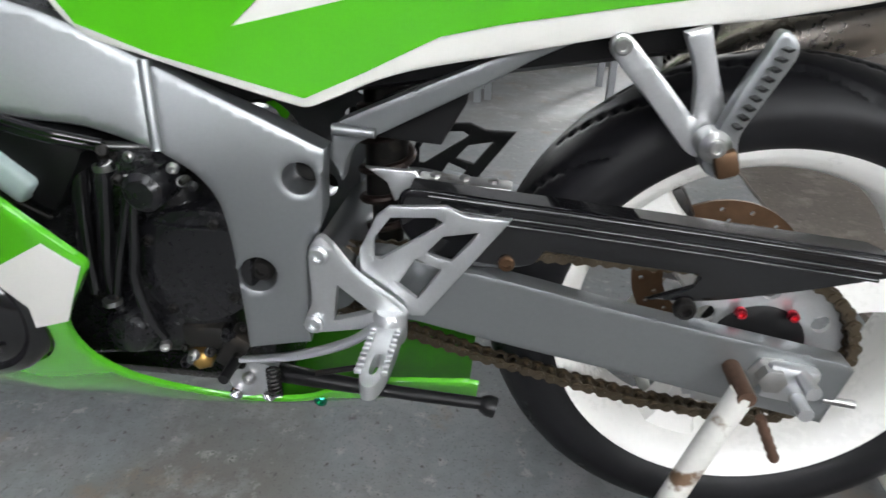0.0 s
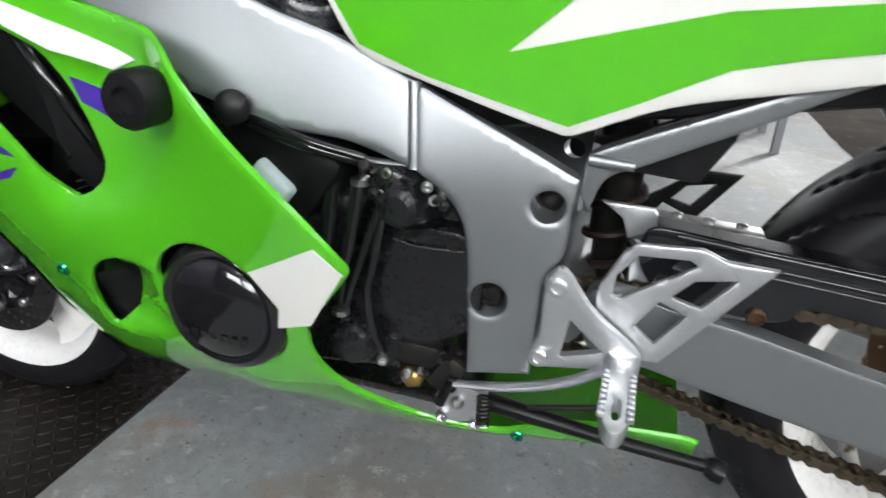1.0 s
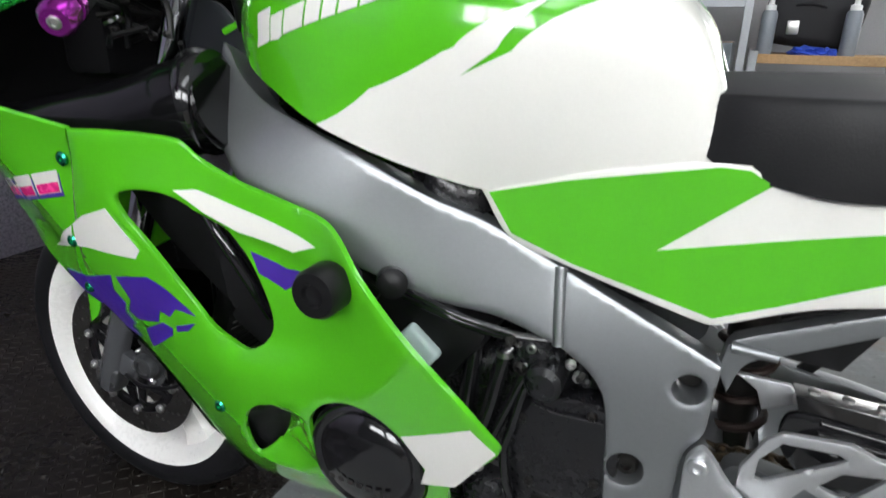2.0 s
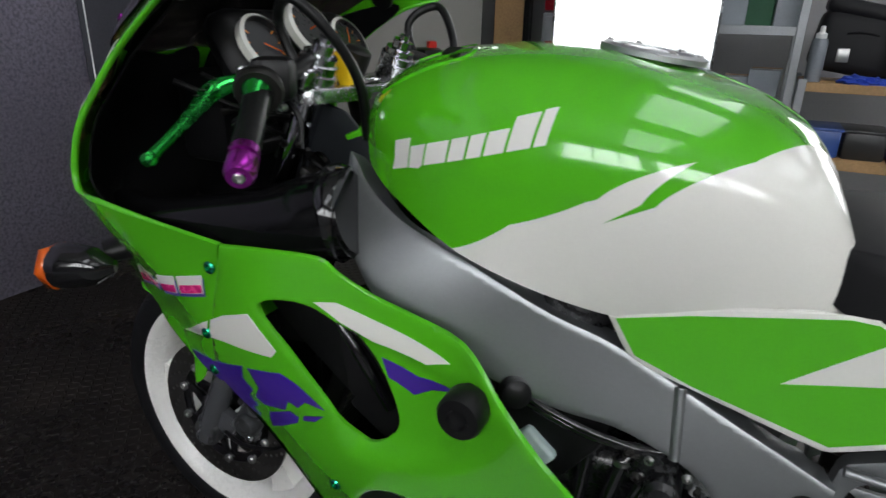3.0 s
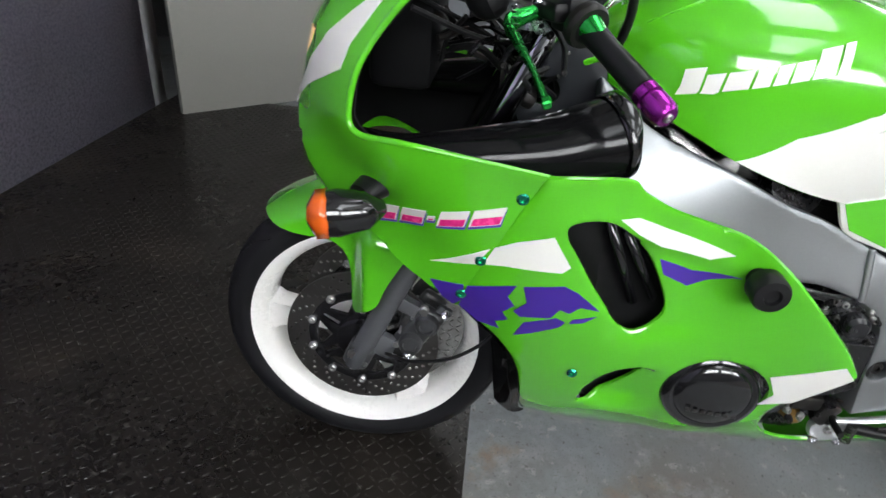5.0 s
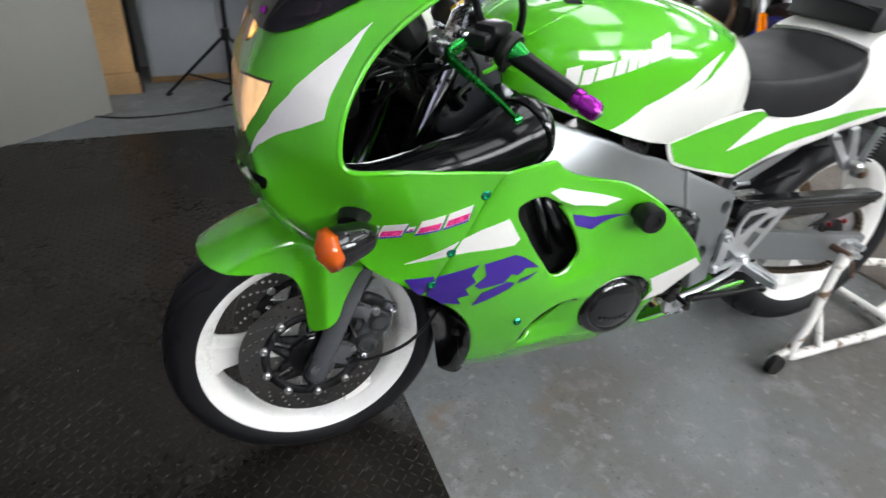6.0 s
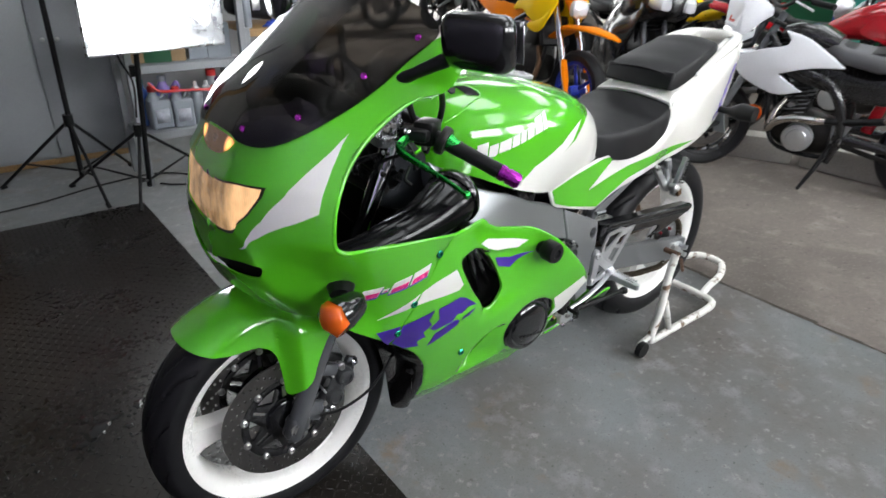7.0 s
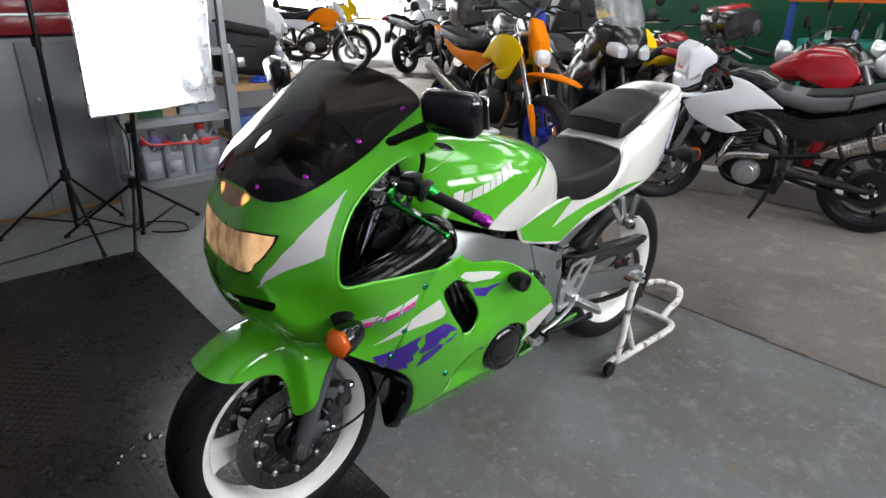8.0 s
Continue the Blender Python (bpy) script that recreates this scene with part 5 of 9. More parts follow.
for S, o, s in ((side, (0, -1, 0), -1), (flipped(side), (0, 1, 0), 1)):
    f = part("side_fairing", skin(S, side_outline, (INLET, SMALL, COVER), 0.012, 0.0065, 0.005, out=o), GREEN, bike, "glossy green side fairing with white and purple graphics")
    fairings.append(f)
    decal("white_flash", S, [(0.228, 0.639), (0.257, 0.655), (0.304, 0.671), (0.334, 0.622), (0.325, 0.611), (0.245, 0.611), (0.215, 0.607)], WHITE, f, out=o)
    decal("white_flash", S, [(0.388, 0.697), (0.413, 0.699), (0.459, 0.682), (0.556, 0.652), (0.525, 0.641), (0.455, 0.655), (0.418, 0.674)], WHITE, f, out=o)
    decal("white_patch", S, [(0.66, 0.462), (0.744, 0.509), (0.768, 0.484), (0.716, 0.405), (0.672, 0.388), (0.683, 0.42)], WHITE, f, out=o)
    decal("purple_flash", S, [(0.196, 0.557), (0.266, 0.577), (0.256, 0.552), (0.268, 0.534), (0.252, 0.515), (0.262, 0.498), (0.243, 0.488), (0.252, 0.471), (0.217, 0.475), (0.186, 0.503)], PURPLE, f, out=o)
    decal("purple_flash", S, [(0.276, 0.577), (0.332, 0.587), (0.353, 0.576), (0.39, 0.545), (0.362, 0.549), (0.348, 0.535), (0.334, 0.541), (0.323, 0.521), (0.279, 0.512), (0.268, 0.522), (0.285, 0.545)], PURPLE, f, out=o)
    decal("purple_flash", S, [(0.286, 0.499), (0.331, 0.522), (0.345, 0.516), (0.34, 0.505), (0.30, 0.478), (0.275, 0.463)], PURPLE, f, out=o)
    decal("purple_flash", S, [(0.355, 0.523), (0.388, 0.534), (0.372, 0.52), (0.352, 0.514)], PURPLE, f, out=o)
    decal("purple_flash", S, [(0.461, 0.629), (0.509, 0.616), (0.572, 0.622), (0.531, 0.607), (0.507, 0.592), (0.49, 0.598), (0.471, 0.605)], PURPLE, f, out=o)
    # dark duct behind the inlet
    part("inlet_duct", skin(S, [(0.41 + 1.75 * (x - 0.41), 0.60 + 1.3 * (z - 0.60)) for x, z in INLET], (), 0.02, 0.004, lift=-0.055, out=o), BLACK, f)
    for k in range(3):
        x = 0.40 + 0.03 * k
        a, b = S(x - 0.02, 0.68 - 0.02 * k), S(x + 0.05, 0.53 + 0.01 * k)
        part("inlet_rail", tube(bm_new(), [a + np.array([0, -s * 0.04, 0]), b + np.array([0, -s * 0.045, 0])], 0.008, 8, 1), GLOSS_BLACK, f)
    part("small_duct", skin(S, [(0.44 + 1.5 * (x - 0.44), 0.37 + 1.35 * (z - 0.37)) for x, z in SMALL], (), 0.015, 0.004, lift=-0.016, out=o), BLACK, f)
    for x, z in ((0.255, 0.723), (0.211, 0.613), (0.188, 0.537), (0.378, 0.399), (0.914, 0.216)):
        p = S(x, z)
        b = part("fairing_bolt", lathe(bm_new(), [(0.0085, 0), (0.0085, 0.003), (0.006, 0.005), (0.004, 0.005), (0.004, 0.002)], Matrix.Translation(Vector(p)) @ pose(0, 0, 0, -90 * s), 14), ANO_TEAL, f, "green anodised fairing bolt")
    # crash protector
    p = S(0.592, 0.628)
    prof = [(0.018, -0.02), (0.018, 0.006), (0.0235, 0.007), (0.0255, 0.010), (0.0255, 0.036), (0.0228, 0.041), (0.012, 0.042), (0.010, 0.037), (0.004, 0.036)]
    part("crash_bobbin", lathe(bm_new(), prof, Matrix.Translation(Vector(p)) @ pose(0, 0, 0, -90 * s), 32), BLACK, f, "round black crash protector")

# black liner between the side fairings and the wheel
for S, s in ((side, -1), (flipped(side), 1)):
    edge = [(0.335, 0.176), (0.322, 0.19), (0.316, 0.225), (0.305, 0.31), (0.287, 0.385), (0.252, 0.44), (0.212, 0.475), (0.19, 0.50)]
    bm = bm_new()
    rows = []
    for k, (x, z) in enumerate(edge):
        a = Vector(S(x - 0.002, z)) + Vector((0, s * 0.002, 0))
        b = Vector((x - 0.052, s * 0.086, z + 0.004))
        c = Vector((max(x, 0.30) + 0.035, s * 0.045, z))
        rows.append([bm.verts.new(a.lerp(b, q) + Vector((0, s * 0.014 * math.sin(math.pi * q), 0))) for q in np.linspace(0, 1, 9)] + [bm.verts.new(b.lerp(c, q)) for q in (0.25, 0.5, 0.75, 1)])
    bridge(bm, rows, closed=False, caps=False)
    bmesh.ops.solidify(bm, geom=bm.faces, thickness=0.003)
    part("inner_liner", bm, GLOSS_BLACK, bike, "black plastic inner liner")

# -- tank --
tank_edge = [(0.338, 0, 1), (0.338, 1.0), (0.345, 2, 1), (0.40, 2, 1), (0.53, 2, 1), (0.66, 2, 1), (0.78, 2, 1), (0.90, 2, 1), (0.945, 2, 1), (0.949, 1, 1), (0.949, 0, 1)]
tank_part = part("fuel_tank", mirror(skin(tank, tank_edge, (), 0.02, 0.004, out=(0, -0.5, 0.5), curved=False)), GREEN, bike, "glossy green and white fuel tank")
for S, s in ((tank, -1), (flipped(tank), 1)):
    decal("white_side", S, [(0.533, 1.99), (0.599, 1.384), (0.676, 1.03), (0.768, 0.785), (0.743, 0.914), (0.693, 1.18), (0.756, 0.94), (0.817, 0.70), (0.865, 0.40), (0.9, 0.2), (0.93, 0.1), (0.946, 0.5), (0.946, 1.98), (0.83, 1.99), (0.72, 1.99), (0.63, 1.99)], WHITE, tank_part, step=0.011, label="white painted rear side of the tank", out=(0, s, 0))
decal("tank_inset", tank, [(0.476, 0.12), (0.501, 0.17), (0.497, 0.34), (0.474, 0.30)], GLOSS_BLACK, tank_part, step=0.01, label="small black inset on the tank")
part("tank_ridge", tube(bm_new(), [tank(x, v) + np.array([0, 0, 0.0005]) for x, v in ((0.395, 0.585), (0.43, 0.50), (0.464, 0.407), (0.496, 0.35), (0.503, 0.26), (0.495, 0.15), (0.478, 0.10), (0.45, 0.10), (0.41, 0.16))], 0.0022, 8, 3), GREEN, tank_part, "moulded green ridge")
lathe_cap = [(0.062, 0.0), (0.062, 0.006), (0.056, 0.009), (0.046, 0.008), (0.044, 0.004), (0.030, 0.003), (0.028, 0.007), (0.012, 0.008)]
cap = part("filler_cap", lathe(bm_new(), lathe_cap, Matrix.Translation((0.690, 0, 0.975)) @ pose(0, 0, 0, 0, 9), 40), ALU_BRIGHT, tank_part, "bare metal filler cap")
for k in range(6):
    a = k * math.pi / 3
    part("cap_bolt", lathe(bm_new(), [(0.004, 0), (0.004, 0.004)], Matrix.Translation((0.690, 0, 0.975)) @ pose(0, 0, 0, 0, 9) @ Matrix.Translation((0.052 * math.cos(a), 0.052 * math.sin(a), 0.007)), 8), STEEL, cap)

# -- tail --
panel_outline = [(0.704, 0.712, 1), (0.72, 0.722), (0.787, 0.737), (0.915, 0.7615), (0.940, 0.7605), (0.972, 0.749), (1.0, 0.741), (1.06, 0.747), (1.12, 0.760), (1.18, 0.784), (1.222, 0.828), (1.245, 0.882), (1.30, 0.908), (1.40, 0.943), (1.50, 0.978), (1.58, 1.002), (1.64, 1.010), (1.675, 1.0), (1.685, 0.965), (1.665, 0.915), (1.626, 0.852), (1.56, 0.768), (1.464, 0.716), (1.347, 0.690), (1.244, 0.676), (1.123, 0.653), (1.023, 0.632), (0.952, 0.603), (0.93, 0.598), (0.793, 0.640), (0.734, 0.664)]
for S, o in ((panel, (0, -1, 0)), (flipped(panel), (0, 1, 0))):
    p = part("tail_panel", skin(S, panel_outline, (), 0.016, 0.004, 0.006, out=o), WHITE, bike, "white tail panel with green flashes")
    decal("green_flash", S, [(0.713, 0.712), (0.787, 0.731), (0.922, 0.757), (0.945, 0.756), (0.965, 0.745), (0.878, 0.671), (1.053, 0.713), (1.2, 0.728), (1.32, 0.727), (1.41, 0.722), (1.30, 0.708), (1.20, 0.694), (1.115, 0.680), (1.063, 0.668), (0.99, 0.632), (0.936, 0.608), (0.80, 0.645), (0.737, 0.670)], GREEN, p, step=0.016, label="green painted flash", out=o)

# -- frame --
spar_outline = [(0.348, 0.846), (0.362, 0.840), (0.388, 0.815), (0.441, 0.786), (0.500, 0.764), (0.559, 0.741), (0.640, 0.702), (0.711, 0.677), (0.787, 0.640, 1), (0.795, 0.556, 1), (0.734, 0.577), (0.671, 0.586), (0.62, 0.60), (0.54, 0.63), (0.486, 0.664), (0.434, 0.69), (0.397, 0.728), (0.365, 0.77)]
plate_outline = [(0.789, 0.639, 1), (0.854, 0.609), (0.908, 0.584), (0.954, 0.561, 1), (0.951, 0.52), (0.948, 0.484), (0.933, 0.458), (0.930, 0.419), (0.928, 0.343, 1), (0.862, 0.338, 1), (0.857, 0.414), (0.852, 0.477), (0.845, 0.510), (0.827, 0.535), (0.797, 0.556, 1)]
frame_root = part("frame", tube(bm_new(), [(0.335, 0, 0.80), (0.305, 0, 0.90)], 0.038, 20, 1), DARK, bike, "brushed aluminium twin-spar frame")
for S, o, s in ((spar, (0, -1, 0), -1), (flipped(spar), (0, 1, 0), 1)):
    q = part("frame_spar", skin(S, spar_outline, (), 0.008, 0.05, 0.006, out=o), ALU, frame_root, "brushed aluminium main spar")
    q = part("pivot_plate", skin(S, plate_outline, [[(0.928 + 0.0155 * c, 0.532 + 0.0155 * d) for c, d in ring(18)], [(0.878 + 0.0185 * c, 0.426 + 0.0185 * d) for c, d in ring(18)]], 0.007, 0.05, 0.005, out=o), ALU, frame_root, "pressed aluminium swingarm pivot plate")
    line = [S(0.7885 + 0.0075 * k / 29, 0.638 - 0.081 * k / 29) + np.array([0, -s * 0.0028, 0]) for k in range(30)]
    part("weld_bead", tube(bm_new(), line, [0.0062 + 0.0007 * (k % 2) for k in range(30)], 12, 1), ALU, frame_root)
    p = Vector(S(0.878, 0.426))
    part("pivot_bolt", lathe(bm_new(), [(0.013, -0.03), (0.013, -0.012), (0.010, -0.008), (0.006, -0.008), (0.006, -0.013)], Matrix.Translation(p) @ pose(0, 0, 0, -90 * s), 16), DARK, q)
    p = Vector(S(0.928, 0.532))
    part("engine_bolt", lathe(bm_new(), [(0.015, -0.05), (0.015, -0.035), (0.007, -0.03)], Matrix.Translation(p) @ pose(0, 0, 0, -90 * s), 16), DARK, q)
    rail = [(0.950, 0.545, 1), (0.955, 0.572, 1), (0.9625, 0.5824), (1.051, 0.622), (1.1226, 0.6535), (1.22, 0.698, 1), (1.24, 0.690, 1), (1.1526, 0.651), (1.109, 0.6265), (1.0071, 0.5735), (0.975, 0.556), (0.962, 0.52, 1)]
    bm = slab(rail, (), Matrix.Translation((0, -0.118 if s < 0 else 0.138, 0)), 0.02, 0.003, 0.006, True)
    part("subframe_rail", bm, ALU, frame_root, "aluminium rear subframe rail")
    part("rail_stub", tube(bm_new(), [(0.958, s * 0.126, 0.577), (1.0, s * 0.126, 0.5745)], [0.006, 0.005], 12, 1), ALU, frame_root)

# -- engine and what sits round it --
def rot_to(d):
    return Vector(d).to_track_quat("Z", "Y").to_matrix().to_4x4()


def rod(parent, name, pts, r, material, label="", seg=10, smooth=6, flat=1.0):
    return part(name, tube(bm_new(), pts, r, seg, smooth, flat), material, parent, label)


def bolt(parent, at, d, r=0.006, h=0.005, material=None, name="bolt"):
    return part(name, lathe(bm_new(), [(r, 0), (r, h * 0.7), (r * 0.8, h), (r * 0.5, h), (r * 0.5, h * 0.4)], Matrix.Translation(at) @ rot_to(d), 10), material or STEEL, parent)


bm = bm_new()
box(bm, (0.33, 0.30, 0.24), Matrix.Translation((0.66, 0.0, 0.40)) @ pose(0, 0, 0, 0, -8), 0.035, 3)
box(bm, (0.24, 0.30, 0.26), Matrix.Translation((0.55, 0.0, 0.56)) @ pose(0, 0, 0, 0, 28), 0.02, 2)
engine = part("engine", bm, ENGINE, bike, "black four-cylinder engine, grimy at the lower side")
for k in range(6):
    part("cooling_fin", box(bm_new(), (0.20, 0.312, 0.006), Matrix.Translation((0.56 + 0.006 * k, 0, 0.50 + 0.018 * k)) @ pose(0, 0, 0, 0, 28), 0.002, 1), DARK, engine)
for s in (-1, 1):
    M = Matrix.Translation((0.6, s * 0.205, 0.395)) @ pose(0, 0, 0, -90 * s)
    prof = [(0.078, -0.06), (0.078, 0.018), (0.074, 0.026), (0.066, 0.030), (0.060, 0.028), (0.057, 0.031), (0.050, 0.036), (0.02, 0.041), (0.001, 0.042)]
    c = part("engine_cover", lathe(bm_new(), prof, M, 48), GLOSS_BLACK, engine, "round gloss black engine cover")
    bm = bm_new()
    for k in range(7):
        box(bm, (0.0075, 0.001, 0.0065), Matrix.Translation((0.6 - 0.036 + 0.012 * k, s * 0.2465, 0.372 - 0.0008 * k)), 0.0005, 1)
    part("worn_emblem", bm, DARK, c, "worn dark raised bars on the cover")
# sprocket cover below the spar
cov = [(0.742, 0.43), (0.752, 0.468), (0.788, 0.4905), (0.837, 0.495), (0.868, 0.478), (0.868, 0.40), (0.845, 0.372), (0.805, 0.357), (0.770, 0.364), (0.748, 0.392)]
part("sprocket_cover", slab(cov, (), Matrix.Translation((0, -0.158, 0)), 0.03, 0.006, 0.007, True), ENGINE, engine, "broad satin black engine side cover")
part("cover_ridge", tube(bm_new(), [(0.772, -0.159, 0.478), (0.80, -0.160, 0.474), (0.85, -0.160, 0.476)], 0.0022, 8, 3), ENGINE, engine)
for x, z in ((0.848, 0.395), (0.762, 0.456), (0.838, 0.480), (0.775, 0.374)):
    bolt(engine, (x, -0.157, z), (0, -1, 0), 0.006, 0.005, DARK)
# water pump, hoses and unions
rng = random.Random(4)
pump = part("water_pump", lathe(bm_new(), [(0.03, -0.03), (0.03, 0.0), (0.022, 0.012), (0.008, 0.016)], Matrix.Translation((0.725, -0.165, 0.345)) @ pose(0, 0, 0, 90), 20), ENGINE, engine)
for a in range(4):
    bolt(pump, (0.725 + 0.024 * math.cos(a * 1.57 + 0.5), -0.166, 0.345 + 0.024 * math.sin(a * 1.57 + 0.5)), (0, -1, 0), 0.004, 0.004)
HOSES = [([(0.748, -0.165, 0.545), (0.741, -0.172, 0.535), (0.728, -0.172, 0.47), (0.716, -0.168, 0.42), (0.712, -0.16, 0.37)], 0.0085), ([(0.770, -0.168, 0.535), (0.7614, -0.174, 0.510), (0.740, -0.174, 0.45), (0.729, -0.172, 0.42), (0.712, -0.165, 0.3765)], 0.0055),
         ([(0.775, -0.168, 0.53), (0.7655, -0.174, 0.5015), (0.755, -0.174, 0.45), (0.747, -0.172, 0.415), (0.752, -0.17, 0.37), (0.760, -0.162, 0.336)], 0.0055), ([(0.70, -0.15, 0.54), (0.695, -0.158, 0.47), (0.688, -0.16, 0.39)], 0.010),
         ([(0.60, -0.17, 0.59), (0.68, -0.182, 0.575), (0.74, -0.172, 0.562), (0.80, -0.15, 0.556)], 0.006), ([(0.61, -0.18, 0.60), (0.69, -0.186, 0.580), (0.75, -0.176, 0.566)], 0.004)]
for pts, r in HOSES:
    rod(engine, "hose", pts, r, GLOSS_BLACK, "shiny black hose", 12)
for x, z in ((0.742, 0.54), (0.714, 0.385)):
    part("hose_clamp", lathe(bm_new(), [(0.0100, -0.003), (0.0100, 0.003)], Matrix.Translation((x, -0.171, z)), 14), STEEL, engine)
# carburettor and thermostat bits under the spar
bm = bm_new()
box(bm, (0.05, 0.05, 0.045), Matrix.Translation((0.775, -0.15, 0.535)) @ pose(0, 0, 0, 0, 20), 0.012)
lathe(bm, [(0.02, -0.02), (0.02, 0.02), (0.014, 0.026)], Matrix.Translation((0.79, -0.172, 0.525)) @ pose(0, 0, 0, 90), 16)
part("thermostat_housing", bm, ENGINE, engine)
for _ in range(14):
    at = (rng.uniform(0.745, 0.84), -rng.uniform(0.165, 0.182), rng.uniform(0.515, 0.565))
    bolt(engine, at, (rng.uniform(-0.4, 0.4), -1, rng.uniform(-0.4, 0.4)), rng.uniform(0.003, 0.006), rng.uniform(0.004, 0.01), rng.choice([STEEL, DARK, DARK, ENGINE]))
# linkage and grimy fittings above the side stand
bm = bm_new()
box(bm, (0.05, 0.03, 0.03), Matrix.Translation((0.80, -0.14, 0.335)), 0.006)
box(bm, (0.03, 0.03, 0.05), Matrix.Translation((0.835, -0.145, 0.32)) @ pose(0, 0, 0, 0, 30), 0.006)
part("gear_shaft_housing", bm, DARK, engine)
part("drain_plug", lathe(bm_new(), [(0.014, -0.02), (0.014, 0.012), (0.008, 0.018)], Matrix.Translation((0.788, -0.14, 0.30)) @ pose(0, 0, 0, 90, 0, 30), 6), BRASS, engine, "brass union")
for _ in range(16):
    at = (rng.uniform(0.755, 0.85), -rng.uniform(0.145, 0.165), rng.uniform(0.30, 0.35))
    bolt(engine, at, (rng.uniform(-0.5, 0.5), -1, rng.uniform(-0.2, 0.6)), rng.uniform(0.003, 0.007), rng.uniform(0.005, 0.012), rng.choice([STEEL, DARK, DARK, ENGINE]))
# radiator, air box and coolant bottle
bm = bm_new()
box(bm, (0.03, 0.34, 0.34), Matrix.Translation((0.34, 0, 0.50)) @ pose(0, 0, 0, 0, 20), 0.006)
rad = part("radiator", bm, BLACK, bike, "black radiator behind the front wheel")
for k in range(26):
    part("radiator_fin", box(bm_new(), (0.034, 0.32, 0.0025), Matrix.Translation((0.34 + 0.0041 * (k - 13), 0, 0.50 - 0.0113 * (k - 13) * -1)) @ pose(0, 0, 0, 0, 20)), DARK, rad)
bm = bm_new()
box(bm, (0.14, 0.26, 0.10), Matrix.Translation((0.63, 0.0, 0.63)), 0.03, 3)
box(bm, (0.13, 0.34, 0.09), Matrix.Translation((0.645, 0.0, 0.552)) @ pose(0, 0, 0, 0, 35), 0.015, 2)
part("air_box", bm, BLACK, bike, "black plastic air box")
BOTTLE = mat("milky_coolant_bottle", (0.55, 0.66, 0.66), 0.35, var=0.08)
bm = bm_new()
box(bm, (0.05, 0.02, 0.032), Matrix.Translation((0.64, -0.172, 0.525)) @ pose(0, 0, 0, 0, 40), 0.006, 3)
part("coolant_bottle", bm, BOTTLE, bike, "milky coolant bottle")
part("plug_cap", lathe(bm_new(), [(0.010, -0.03), (0.017, -0.02), (0.017, 0.008), (0.011, 0.012)], Matrix.Translation((0.618, -0.195, 0.607)) @ pose(0, 0, 0, 80, 0, 30), 24), RUBBER, bike, "round rubber cap")
rod(bike, "wiring_loom", [(0.60, -0.10, 0.70), (0.68, -0.10, 0.70), (0.75, -0.09, 0.68), (0.9, -0.08, 0.63)], 0.012, BLACK)
bm = bm_new()
box(bm, (0.62, 0.21, 0.10), Matrix.Translation((1.0, 0, 0.66)) @ pose(0, 0, 0, 0, -9), 0.02, 2)
part("under_seat_tray", bm, BLACK, bike, "black plastic tray under the seat")
bm = bm_new()
box(bm, (0.30, 0.20, 0.14), Matrix.Translation((0.80, 0, 0.68)), 0.03, 2)
part("battery_tray", bm, BLACK, bike)
part("carburettor_cover", lathe(bm_new(), [(0.05, -0.02), (0.05, 0.01), (0.04, 0.018), (0.025, 0.02)], Matrix.Translation((0.665, -0.105, 0.715)) @ pose(0, 0, 0, 70, 0, 20), 24), ENGINE, bike)
bm = slab([(0.99, 0.56), (1.0, 0.60), (1.09, 0.64), (1.085, 0.60), (1.06, 0.555)], (), Matrix.Translation((0, -0.09, 0)), 0.01, 0.002, 0.02)
part("rear_splash_guard", bm, BLACK, bike)
SHOCK = mat("rusty_spring", (0.03, 0.02, 0.017), 0.5, 0.5, var=0.4)
bm = bm_new()
coil = [(0.985 + 0.03 * math.cos(a), 0.0 + 0.03 * math.sin(a), 0.40 + 0.0037 * a * 1.6) for a in np.linspace(0, 2 * math.pi * 6, 90)]
tube(bm, coil, 0.0055, 8, 1)
part("shock_spring", bm, SHOCK, bike, "rear shock spring")
part("shock_body", lathe(bm_new(), [(0.018, 0.36), (0.02, 0.45), (0.026, 0.46), (0.026, 0.62)], Matrix.Translation((0.985, 0, 0)), 20), DARK, bike)

